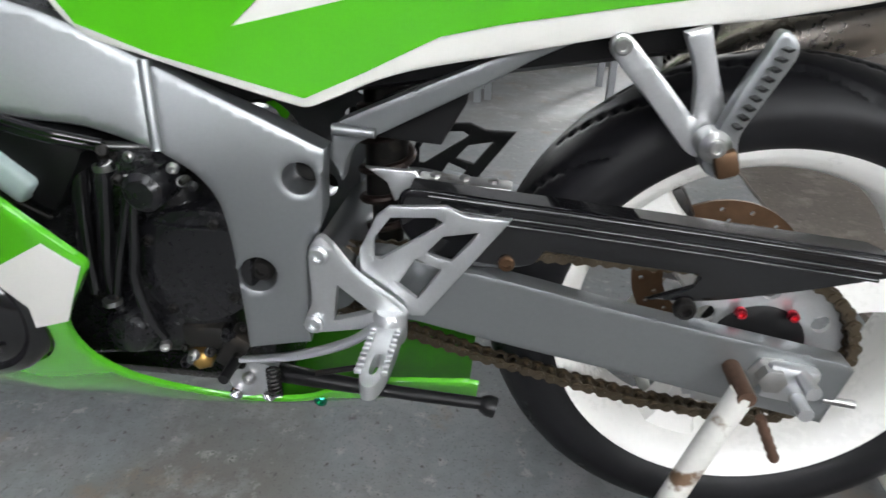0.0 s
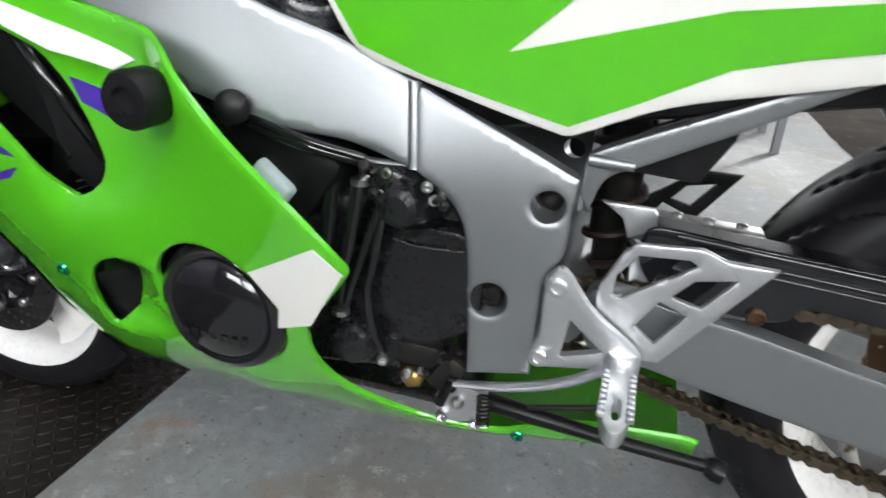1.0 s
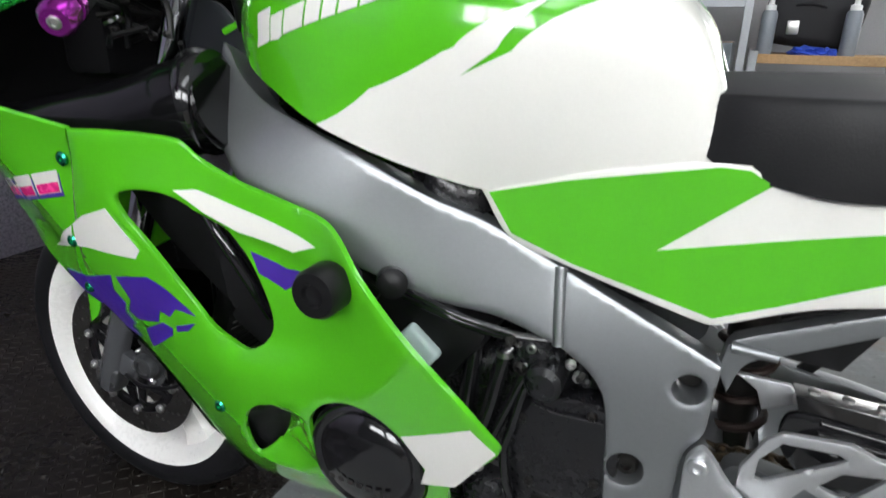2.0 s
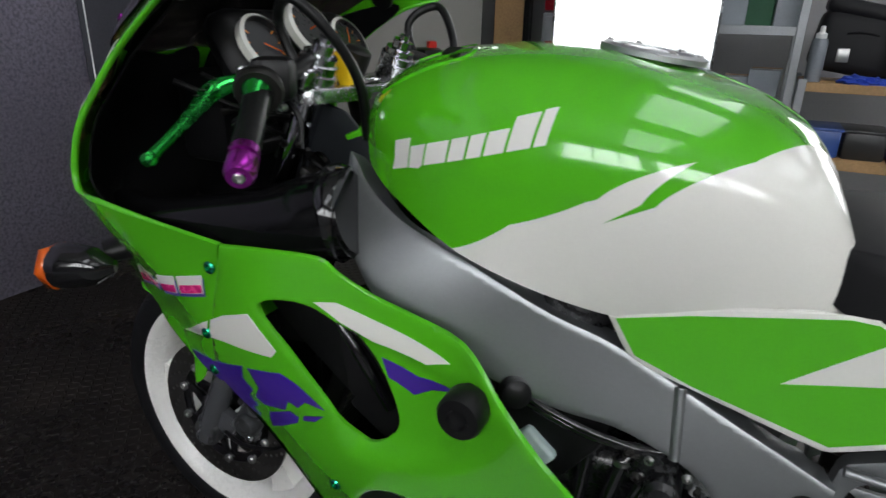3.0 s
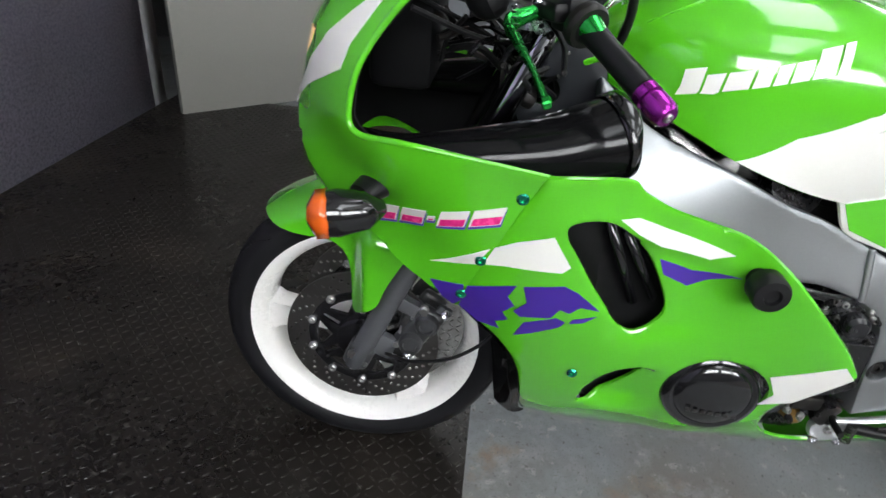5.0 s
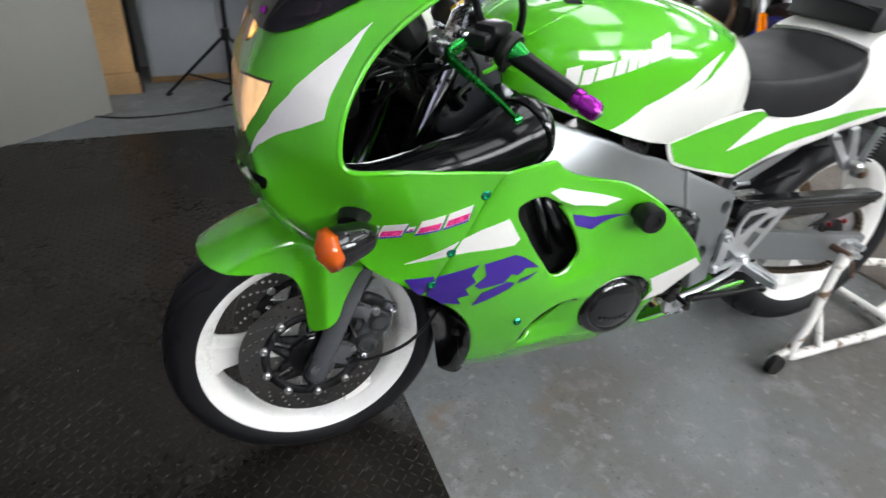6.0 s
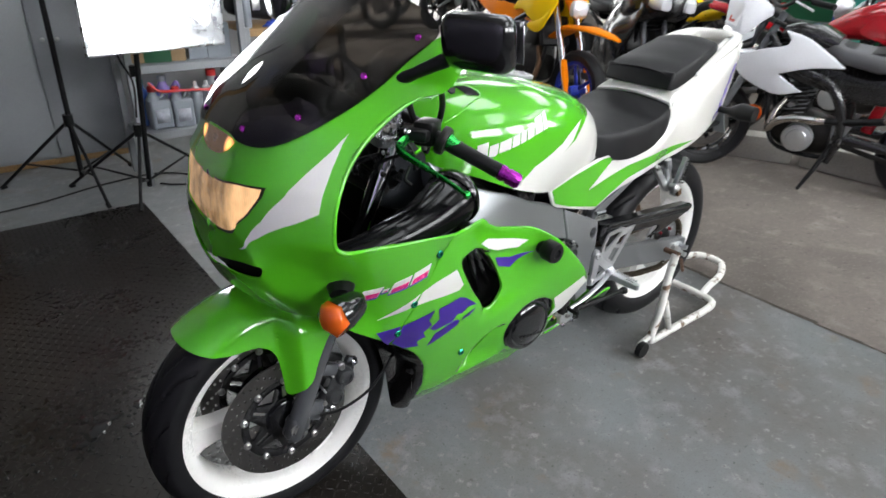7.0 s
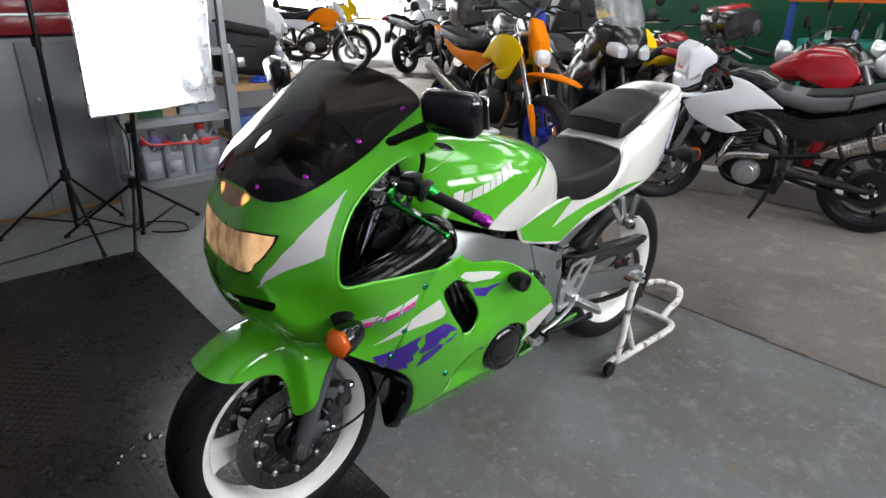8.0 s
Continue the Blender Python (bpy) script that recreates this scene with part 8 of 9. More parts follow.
def road_wheel(parent, at, r, half, rim_m, wire=False):
    m = Matrix.Translation(at) @ SIDEWAYS
    rr = r * 0.72
    prof = [(rr, half * 0.7), (rr + 0.02, half), (r * 0.9, half * 1.05), (r * 0.97, half * 0.7), (r, 0), (r * 0.97, -half * 0.7), (r * 0.9, -half * 1.05), (rr + 0.02, -half), (rr, -half * 0.7)]
    w = part("wheel", lathe(bm_new(), [(0.03, -0.07), (0.04, -0.03), (0.04, 0.03), (0.03, 0.07)], m, 14), rim_m, parent)
    part("tyre", lathe(bm_new(), prof, m, 48, caps=False, loop=True), RUBBER_WORN, w)
    part("rim", lathe(bm_new(), [(rr + 0.012, half * 0.8), (rr - 0.02, half * 0.6), (rr - 0.025, 0), (rr - 0.02, -half * 0.6), (rr + 0.012, -half * 0.8), (rr, 0)], m, 48, caps=False, loop=True), rim_m, w)
    for k in range(18 if wire else 5):
        a = 2 * math.pi * k / (18 if wire else 5)
        b = a + (0.35 if k % 2 else -0.35) if wire else a
        y = 0.05 * (1 if (k // 2) % 2 else -1) if wire else 0
        part("spoke", tube(bm_new(), [m @ Vector((0.035 * math.cos(a), 0.035 * math.sin(a), y)), m @ Vector(((rr - 0.01) * math.cos(b), (rr - 0.01) * math.sin(b), 0))], 0.003 if wire else [0.016, 0.012], 6, 1), STEEL if wire else rim_m, w)
    part("brake_disc", lathe(bm_new(), [(0.08, -0.002), (0.13, -0.002), (0.13, 0.002), (0.08, 0.002)], m @ Matrix.Translation((0, 0, 0.065)), 32, caps=False, loop=True), DISC, w)
    return w


def parked_bike(label, front, rear, style, body, accent, rim_m, seat_m, lean=9, wire=False, r=0.31, tail_m=None, screen=False, box_m=None, high=1.0, side_m=None):
    front, rear = Vector((*front, 0)), Vector((*rear, 0))
    d = rear - front
    L = d.length
    b = thing("parked_motorcycle", label, "motorcycle", at=Matrix.Translation(front) @ Matrix.Rotation(math.atan2(d.y, d.x), 4, "Z") @ Matrix.Rotation(radians(lean), 4, "X") @ Matrix.Diagonal((1, 1, high, 1)))
    tall = 0.10 if style == "enduro" else 0.0
    road_wheel(b, (0, 0, r), r, 0.055 if style != "enduro" else 0.05, rim_m, wire)
    road_wheel(b, (L, 0, r), r, 0.075, rim_m, wire)
    top = Vector((0.30 + tall * 0.6, 0, 0.92 + tall))
    fk = part("fork", box(bm_new(), (0.09, 0.24, 0.03), Matrix.Translation(top + Vector((-0.02, 0, -0.02))) @ pose(0, 0, 0, 0, 25), 0.01), ALU_BRIGHT, b)
    for s in (-1, 1):
        part("fork_leg", tube(bm_new(), [(0, s * 0.09, r - 0.02), (top.x * 0.42, s * 0.09, r + (top.z - r) * 0.42), tuple(top + Vector((0.02, s * 0.09, 0.05)))], [0.03, 0.026, 0.022], 14, 1), CHROME if style == "enduro" else GREY_FORK, fk)
        part("leg_guard", tube(bm_new(), [(-0.02, s * 0.105, r - 0.02), (0.03, s * 0.11, r + 0.12), (0.07, s * 0.105, r + 0.21)], [0.02, 0.035, 0.028], 8, 2, 0.5), accent, fk)
    # handlebar with grips, levers, mirrors
    bz = top.z + (0.16 if style == "enduro" else 0.10)
    hb = part("handlebar", tube(bm_new(), [(top.x + 0.17, -0.40, bz), (top.x + 0.08, -0.22, bz + 0.02), (top.x + 0.02, -0.08, bz - 0.04), (top.x + 0.02, 0.08, bz - 0.04), (top.x + 0.08, 0.22, bz + 0.02), (top.x + 0.17, 0.40, bz)], 0.012, 10), BLACK, b)
    for s in (-1, 1):
        part("grip", tube(bm_new(), [(top.x + 0.13, s * 0.31, bz + 0.01), (top.x + 0.17, s * 0.41, bz)], 0.018, 10, 1), RUBBER, hb)
        part("lever", tube(bm_new(), [(top.x + 0.05, s * 0.22, bz), (top.x + 0.09, s * 0.38, bz - 0.02)], 0.006, 6, 1), ALU_BRIGHT, hb)
        part("mirror_stem", tube(bm_new(), [(top.x + 0.09, s * 0.25, bz + 0.01), (top.x + 0.07, s * 0.30, bz + 0.14), (top.x + 0.06, s * 0.34, bz + 0.17)], 0.006, 8), BLACK, hb)
        part("mirror", lathe(bm_new(), [(0.02, -0.012), (0.052, -0.008), (0.055, 0.006), (0.045, 0.010)], Matrix.Translation((top.x + 0.06, s * 0.36, bz + 0.19)) @ pose(0, 0, 0, 0, 90), 18), BLACK, hb)
    # engine, frame, exhaust
    en = part("engine", loft([(0.42, r + 0.10, 0.10, 0.10), (0.50, r + 0.13, 0.14, 0.16), (0.66, r + 0.11, 0.15, 0.17), (0.80, r + 0.09, 0.14, 0.14), (0.88, r + 0.08, 0.10, 0.09)], 14), DARK, b, "dark alloy engine")
    for s in (-1, 1):
        part("engine_cover", lathe(bm_new(), [(0.085, 0), (0.08, 0.03), (0.06, 0.04), (0.02, 0.045)], Matrix.Translation((0.70, s * 0.13, r + 0.06)) @ pose(0, 0, 0, -90 * s), 24), ALU_BRIGHT, en, "bare alloy engine cover")
        part("frame_tube", tube(bm_new(), [(top.x + 0.06, s * 0.03, top.z - 0.06), (0.48, s * 0.12, 0.72 + tall), (0.80, s * 0.13, 0.60 + tall * 0.5), (0.92, s * 0.12, 0.40)], 0.02, 8), BLACK, b)
        part("down_tube", tube(bm_new(), [(top.x + 0.04, s * 0.02, top.z - 0.12), (0.36, s * 0.07, 0.50), (0.48, s * 0.1, 0.25), (0.85, s * 0.1, 0.24)], 0.016, 8), BLACK, b)
        part("swingarm", tube(bm_new(), [(0.86, s * 0.10, 0.40), (L, s * 0.10, r)], [0.03, 0.02], 8, 1), ALU if style != "enduro" else BLACK, b)
        part("sub_rail", tube(bm_new(), [(0.80, s * 0.09, 0.62 + tall), (L - 0.05, s * 0.10, 0.80 + tall)], 0.013, 8, 1), BLACK, b)
    part("cylinder", box(bm_new(), (0.15, 0.18, 0.22), Matrix.Translation((0.55, 0, r + 0.28)) @ pose(0, 0, 0, 0, -15), 0.02), DARK, en)
    ES = 1 if style == "enduro" else -1
    ex = part("exhaust_pipe", tube(bm_new(), [(0.45, ES * 0.06, r + 0.25), (0.37, ES * 0.10, r + 0.12), (0.44, ES * 0.14, r - 0.06), (0.70, ES * 0.15, r - 0.02), (0.95, ES * 0.15, r + 0.10)], 0.022, 10), BRONZE, b, "heat-stained exhaust pipe")
    part("silencer", tube(bm_new(), [(0.95, ES * 0.15, r + 0.10), (1.05, ES * 0.16, r + 0.16), (L + 0.12, ES * 0.17, r + 0.36)], [0.024, 0.05, 0.05], 16, 1), TITAN, ex)
    part("side_stand", tube(bm_new(), [(0.80, -0.13, 0.34), (0.86, -0.20, 0.06), (0.88, -0.24, 0.012 + 0.245 * math.sin(radians(abs(lean))))], 0.011, 8, 1), BLACK, b)
    part("shock", tube(bm_new(), [(0.92, 0, 0.42), (0.96, 0, 0.72)], 0.035, 12, 1), RUBBER, b)
    part("foot_peg", tube(bm_new(), [(0.86, -0.13, 0.36), (0.86, -0.25, 0.36)], 0.012, 8, 1), DARK, b)
    part("radiator", box(bm_new(), (0.05, 0.26, 0.22), Matrix.Translation((0.37, 0, 0.62 + tall * 0.5)) @ pose(0, 0, 0, 0, 20), 0.01), BLACK, b)
    if style == "enduro":
        sheet("radiator_shroud", [(0.20, 0.90), (0.33, 0.99), (0.52, 0.985), (0.74, 0.80), (0.60, 0.80), (0.46, 0.735), (0.34, 0.70), (0.22, 0.83)], 0.15, body, b, 0.012, True, "angular painted shroud", 0.04)
        if side_m:
            sheet("side_cover", [(0.42, 0.80), (0.56, 0.90), (0.70, 0.86), (0.66, 0.74), (0.60, 0.60), (0.50, 0.66)], 0.165, side_m, b, 0.012, True, "bright side cover with a pale patch", 0.03)
        sheet("lower_shroud", [(0.22, 0.86), (0.34, 0.76), (0.52, 0.70), (0.40, 0.655), (0.30, 0.70)], 0.155, body, b, 0.010, True, "", 0.02)
        part("fuel_tank", loft([(0.36, 0.95, 0.07, 0.05), (0.44, 0.96, 0.12, 0.09), (0.58, 0.95, 0.13, 0.09), (0.70, 0.90, 0.11, 0.07), (0.78, 0.87, 0.09, 0.04)]), P_BLACK, b)
        part("seat", loft([(0.56, 0.965, 0.06, 0.05), (0.70, 0.915, 0.11, 0.06), (0.90, 0.885, 0.14, 0.06), (1.15, 0.905, 0.14, 0.06), (1.42, 0.95, 0.12, 0.05), (1.58, 0.98, 0.08, 0.035)], 16, 0.6), seat_m, b, "long flat seat")
        sheet("side_panel", [(0.62, 0.80), (0.85, 0.83), (1.15, 0.84), (1.40, 0.90), (1.25, 0.78), (0.95, 0.70), (0.74, 0.66)], 0.135, tail_m or P_BLACK, b, 0.010, True, "", 0.02)
        part("rear_mudguard", loft([(1.20, 0.88, 0.11, 0.02), (1.45, 0.94, 0.10, 0.02), (1.72, 1.0, 0.07, 0.012), (1.78, 1.0, 0.03, 0.008)]), tail_m or body, b)
        part("front_mudguard", loft([(-0.34, r + 0.40, 0.025, 0.008), (-0.24, r + 0.42, 0.06, 0.014), (-0.05, r + 0.44, 0.09, 0.02), (0.16, r + 0.43, 0.10, 0.02), (0.34, r + 0.34, 0.08, 0.016)]), accent, b, "high pointed mudguard")
        part("number_mask", loft([(0.11, 0.90, 0.05, 0.08), (0.15, 0.92, 0.08, 0.11), (0.22, 1.00, 0.075, 0.13), (0.28, 1.08, 0.045, 0.06)], 16, 0.6), accent, b, "pointed headlamp mask")
        part("headlamp", loft([(0.07, 0.84, 0.04, 0.03), (0.095, 0.845, 0.07, 0.06), (0.14, 0.86, 0.07, 0.07)], 16, 0.6), LAMP_GLASS, b, "clear headlamp")
    else:
        part("fuel_tank", loft([(0.34, 0.86, 0.07, 0.07), (0.42, 0.88, 0.14, 0.12), (0.58, 0.88, 0.16, 0.13), (0.74, 0.84, 0.13, 0.10), (0.86, 0.80, 0.09, 0.05)]), body, b, "rounded painted tank")
        sheet("tank_shroud", [(0.28, 0.82), (0.38, 0.93), (0.56, 0.92), (0.66, 0.80), (0.52, 0.74), (0.38, 0.70)], 0.15, body, b, 0.012, True, "", 0.03)
        part("seat", loft([(0.80, 0.80, 0.08, 0.04), (0.95, 0.79, 0.14, 0.05), (1.10, 0.80, 0.14, 0.05), (1.22, 0.86, 0.12, 0.06), (1.45, 0.91, 0.10, 0.05), (1.55, 0.92, 0.06, 0.03)], 16, 0.6), seat_m, b, "stepped black seat")
        part("tail", loft([(0.95, 0.74, 0.12, 0.05), (1.20, 0.79, 0.12, 0.06), (1.45, 0.85, 0.10, 0.05), (1.66, 0.90, 0.05, 0.03)]), tail_m or body, b)
        part("tail_lamp", loft([(1.60, 0.88, 0.06, 0.03), (1.67, 0.885, 0.06, 0.025), (1.69, 0.89, 0.04, 0.015)]), P_RED, b, "red tail lamp")
        part("rear_mudguard", tube(bm_new(), [(1.45, 0, 0.80), (1.60, 0, 0.68), (1.68, 0, 0.52)], [0.07, 0.07, 0.06], 10, 4, 0.2), BLACK, b)
        part("front_mudguard", tube(bm_new(), [(-0.24, 0, r + 0.20), (-0.12, 0, r + 0.31), (0.05, 0, r + 0.335), (0.20, 0, r + 0.28)], [0.05, 0.07, 0.075, 0.06], 12, 5, 0.22), body, b)
        if style == "faired":
            part("nose_fairing", loft([(-0.06, 0.92, 0.05, 0.06), (0.0, 0.94, 0.15, 0.14), (0.14, 0.96, 0.22, 0.20), (0.32, 0.92, 0.24, 0.22), (0.44, 0.84, 0.20, 0.18)], 18, 0.65), body, b, "broad painted nose fairing")
            for s in (-1, 1):
                part("headlamp", loft([(-0.075, 0.90, 0.04, 0.035), (-0.02, 0.92, 0.075, 0.06), (0.05, 0.93, 0.08, 0.06)], 14, 0.6), LAMP_GLASS, b, "clear headlamp").matrix_basis = Matrix.Translation((0, s * 0.10, 0))
            sheet("side_fairing", [(0.08, 0.88), (0.35, 0.92), (0.60, 0.72), (0.78, 0.55), (0.70, 0.35), (0.45, 0.28), (0.28, 0.45), (0.16, 0.70)], 0.20, body, b, 0.015, True, "", 0.06)
        else:
            part("headlamp", lathe(bm_new(), [(0.04, -0.08), (0.085, -0.03), (0.09, 0.02), (0.08, 0.03), (0.03, 0.05)], Matrix.Translation((0.14, 0, 0.90)) @ pose(0, 0, 0, 0, -90), 24), LAMP_GLASS, b, "round headlamp")
    if screen:
        bm = bm_new()
        rows = []
        for k, (x, z, w) in enumerate(((-0.04, 0.98, 0.17), (0.02, 1.08, 0.21), (0.10, 1.20, 0.23), (0.20, 1.34, 0.22), (0.27, 1.46, 0.16))):
            rows.append([bm.verts.new((x + 0.14 * (a / 1.2) ** 2, w * math.sin(a), z)) for a in np.linspace(-1.3, 1.3, 11)])
        bridge(bm, rows, closed=False, caps=False)
        bmesh.ops.solidify(bm, geom=bm.faces, thickness=0.004)
        part("windscreen", bm, P_CLEAR, b, "tall clear windscreen")
    if box_m:
        part("top_box", loft([(1.42, 1.16, 0.16, 0.10), (1.48, 1.18, 0.21, 0.15), (1.68, 1.18, 0.22, 0.16), (1.84, 1.17, 0.18, 0.12)], 18, 0.55), P_BLACK, b, "black top box")
        part("box_lid_panel", loft([(1.44, 1.25, 0.14, 0.05), (1.52, 1.29, 0.18, 0.06), (1.70, 1.29, 0.18, 0.06), (1.80, 1.25, 0.14, 0.04)], 18, 0.55), box_m, b, "coloured lid panel")
        part("luggage_rack", box(bm_new(), (0.40, 0.22, 0.03), Matrix.Translation((1.55, 0, 1.02)), 0.006), BLACK, b)
        part("rack_stay", tube(bm_new(), [(1.35, 0, 0.85), (1.5, 0, 1.01)], 0.02, 8, 1), BLACK, b)
    return b


def supermoto(label, front, rear, lean=5):
    """The white learner machine: angular plastics, black running gear."""
    front, rear = Vector((*front, 0)), Vector((*rear, 0))
    d = rear - front
    L, r = d.length, 0.285
    b = thing("parked_motorcycle", label, "motorcycle", at=Matrix.Translation(front) @ Matrix.Rotation(math.atan2(d.y, d.x), 4, "Z") @ Matrix.Rotation(radians(lean), 4, "X"))
    turn = pose(0.2, 0, 0, 0, 0, 36) @ pose(-0.2, 0, 0)
    road_wheel(b, (0.0, 0, r), r, 0.05, P_BLACK).matrix_basis = turn
    road_wheel(b, (L, 0, r), r, 0.068, P_BLACK)
    # front end
    fk = part("fork", box(bm_new(), (0.08, 0.22, 0.03), Matrix.Translation((0.29, 0, 0.90)) @ pose(0, 0, 0, 0, 25), 0.01), BLACK, b)
    fk.matrix_basis = turn
    for s in (-1, 1):
        part("fork_leg", tube(bm_new(), [(0.0, s * 0.085, r - 0.02), (0.12, s * 0.085, 0.53), (0.31, s * 0.085, 0.96)], [0.026, 0.024, 0.021], 14, 1), GREY_FORK, fk)
        part("grip", tube(bm_new(), [(0.36, s * 0.27, 1.04), (0.42, s * 0.39, 1.03)], 0.017, 10, 1), RUBBER, fk)
        part("lever", tube(bm_new(), [(0.30, s * 0.2, 1.035), (0.33, s * 0.36, 1.01)], 0.006, 6, 1), ALU_BRIGHT, fk)
        part("mirror_stem", tube(bm_new(), [(0.33, s * 0.22, 1.04), (0.33, s * 0.27, 1.12), (0.34, s * 0.30, 1.15)], 0.006, 8), BLACK, fk)
        part("mirror", lathe(bm_new(), [(0.02, -0.012), (0.048, -0.008), (0.05, 0.006), (0.04, 0.010)], Matrix.Translation((0.35, s * 0.33, 1.17)) @ pose(0, 0, 0, 0, 90), 18), BLACK, fk)
    part("handlebar", tube(bm_new(), [(0.41, -0.38, 1.03), (0.34, -0.2, 1.045), (0.30, -0.07, 0.99), (0.30, 0.07, 0.99), (0.34, 0.2, 1.045), (0.41, 0.38, 1.03)], 0.011, 10), BLACK, fk)
    for k in range(3):
        part("brake_hose", tube(bm_new(), [(0.30, -0.10 + 0.07 * k, 1.02), (0.20, -0.12 + 0.08 * k, 1.10), (0.14, -0.06 + 0.05 * k, 1.0), (0.16, -0.05 + 0.04 * k, 0.85)], 0.005, 6), RUBBER, fk)
    # mask and lamp, turned a little to the near side
    mask = part("headlamp_mask", loft([(0.035, 0.905, 0.05, 0.06), (0.055, 0.925, 0.095, 0.11), (0.11, 0.95, 0.115, 0.115), (0.17, 0.965, 0.12, 0.07), (0.22, 0.96, 0.12, 0.03)], 18, 0.45), P_WHITE, b, "white pointed headlamp mask")
    mask.matrix_basis = pose(0.16, 0, 0, 0, 0, 44) @ pose(-0.16, 0, 0)
    part("headlamp", loft([(0.020, 0.815, 0.045, 0.03), (0.034, 0.82, 0.075, 0.05), (0.075, 0.83, 0.085, 0.055), (0.16, 0.85, 0.07, 0.05)], 18, 0.6), LAMP_GLASS, mask, "clear headlamp")
    part("lamp_bezel", loft([(0.03, 0.775, 0.07, 0.018), (0.07, 0.765, 0.09, 0.02), (0.15, 0.775, 0.08, 0.03)], 14, 0.6), BLACK, mask)
    part("learner_plate", box(bm_new(), (0.006, 0.15, 0.15), Matrix.Translation((0.052, -0.02, 0.955)) @ pose(0, 0, 0, 0, 16), 0.002, 1), P_WHITE, mask, "white learner plate")
    cu = bpy.data.curves.new("letter", "FONT")
    cu.body, cu.size, cu.align_x, cu.extrude = "L", 0.15, "CENTER", 0.001
    cu.materials.append(L_RED)
    lo = new("plate_letter", cu)
    lo.parent = mask
    lo.matrix_basis = Matrix.Translation((0.046, -0.02, 0.955)) @ pose(0, 0, 0, 0, 16) @ Matrix.Translation((-0.004, 0, -0.055)) @ pose(0, 0, 0, 90, 0, -90)
    part("front_mudguard", loft([(-0.30, 0.72, 0.03, 0.008), (-0.2, 0.735, 0.06, 0.014), (0.0, 0.745, 0.085, 0.02), (0.18, 0.73, 0.09, 0.02), (0.30, 0.66, 0.07, 0.016)]), P_WHITE, b, "white high mudguard").matrix_basis = turn
    # plastics
    sheet("radiator_shroud", [(0.13, 0.70, 1), (0.27, 0.765), (0.425, 0.815), (0.40, 0.885, 1), (0.50, 0.86), (0.60, 0.805), (0.725, 0.715, 1), (0.55, 0.695), (0.405, 0.65, 1), (0.545, 0.56, 1), (0.40, 0.53), (0.21, 0.60)], 0.125, P_WHITE, b, 0.014, True, "white angular radiator shroud", 0.045)
    part("fuel_tank", loft([(0.36, 0.84, 0.06, 0.05), (0.44, 0.86, 0.10, 0.06), (0.56, 0.85, 0.11, 0.06), (0.66, 0.82, 0.09, 0.04)]), P_BLACK, b)
    part("seat", loft([(0.48, 0.875, 0.05, 0.02), (0.56, 0.84, 0.08, 0.04), (0.70, 0.775, 0.11, 0.05), (0.88, 0.75, 0.13, 0.055), (1.04, 0.775, 0.13, 0.05), (1.2, 0.835, 0.12, 0.045), (1.40, 0.89, 0.10, 0.04), (1.55, 0.92, 0.06, 0.025)], 18, 0.6), P_GREY_SEAT, b, "long dark grey seat with a strap")
    part("seat_top", loft([(0.66, 0.825, 0.07, 0.012), (0.80, 0.79, 0.10, 0.018), (1.0, 0.812, 0.105, 0.018), (1.2, 0.868, 0.10, 0.018), (1.40, 0.918, 0.08, 0.016)], 14, 0.6), SEAT, b, "black ribbed seat top")
    part("seat_strap", tube(bm_new(), [(1.06, -0.135, 0.74), (1.07, -0.10, 0.835), (1.07, 0.10, 0.835), (1.06, 0.135, 0.74)], 0.014, 8, 3, 0.35), BLACK, b)
    sheet("side_panel", [(0.44, 0.675), (0.66, 0.70), (0.88, 0.675), (1.23, 0.77), (1.40, 0.84), (1.24, 0.71), (1.03, 0.56), (0.76, 0.56), (0.50, 0.625)], 0.12, P_BLACK, b, 0.010, True, "gloss black side panel", 0.03)
    part("tail", loft([(1.15, 0.80, 0.10, 0.03), (1.45, 0.87, 0.09, 0.025), (1.70, 0.90, 0.06, 0.015), (1.78, 0.90, 0.03, 0.008)]), P_BLACK, b)
    part("tail_lamp", loft([(1.60, 0.86, 0.05, 0.03), (1.68, 0.865, 0.05, 0.025)]), P_RED, b)
    # frame, engine
    for s in (-1, 1):
        part("frame_beam", tube(bm_new(), [(0.30, s * 0.04, 0.84), (0.46, s * 0.10, 0.70), (0.66, s * 0.12, 0.63), (0.76, s * 0.125, 0.50), (0.79, s * 0.125, 0.32), (0.76, s * 0.115, 0.18)], [0.022, 0.03, 0.03, 0.028, 0.026, 0.02], 12), P_BLACK, b)
        part("cradle_tube", tube(bm_new(), [(0.30, s * 0.03, 0.78), (0.38, s * 0.08, 0.42), (0.45, s * 0.10, 0.24), (0.60, s * 0.11, 0.20), (0.77, s * 0.115, 0.205)], 0.013, 10), BLACK, b)
        part("swingarm_leg", tube(bm_new(), [(0.76, s * 0.11, 0.34), (L, s * 0.11, r)], [0.034, 0.022], 10, 1), P_BLACK, b)
        part("peg_bracket", slab([(0.74, 0.42), (0.84, 0.41), (0.80, 0.30), (0.76, 0.28)], (), Matrix.Translation((0, s * 0.135, 0)), 0.008, 0.002, 0.02), ALU, b)
        part("foot_peg", tube(bm_new(), [(0.80, s * 0.13, 0.33), (0.81, s * 0.24, 0.335)], 0.012, 8, 1), DARK, b)
    en = part("engine", loft([(0.42, 0.33, 0.09, 0.08), (0.48, 0.33, 0.12, 0.12), (0.62, 0.31, 0.13, 0.13), (0.74, 0.30, 0.11, 0.10)], 16), DARK, b, "dark grey alloy single-cylinder engine")
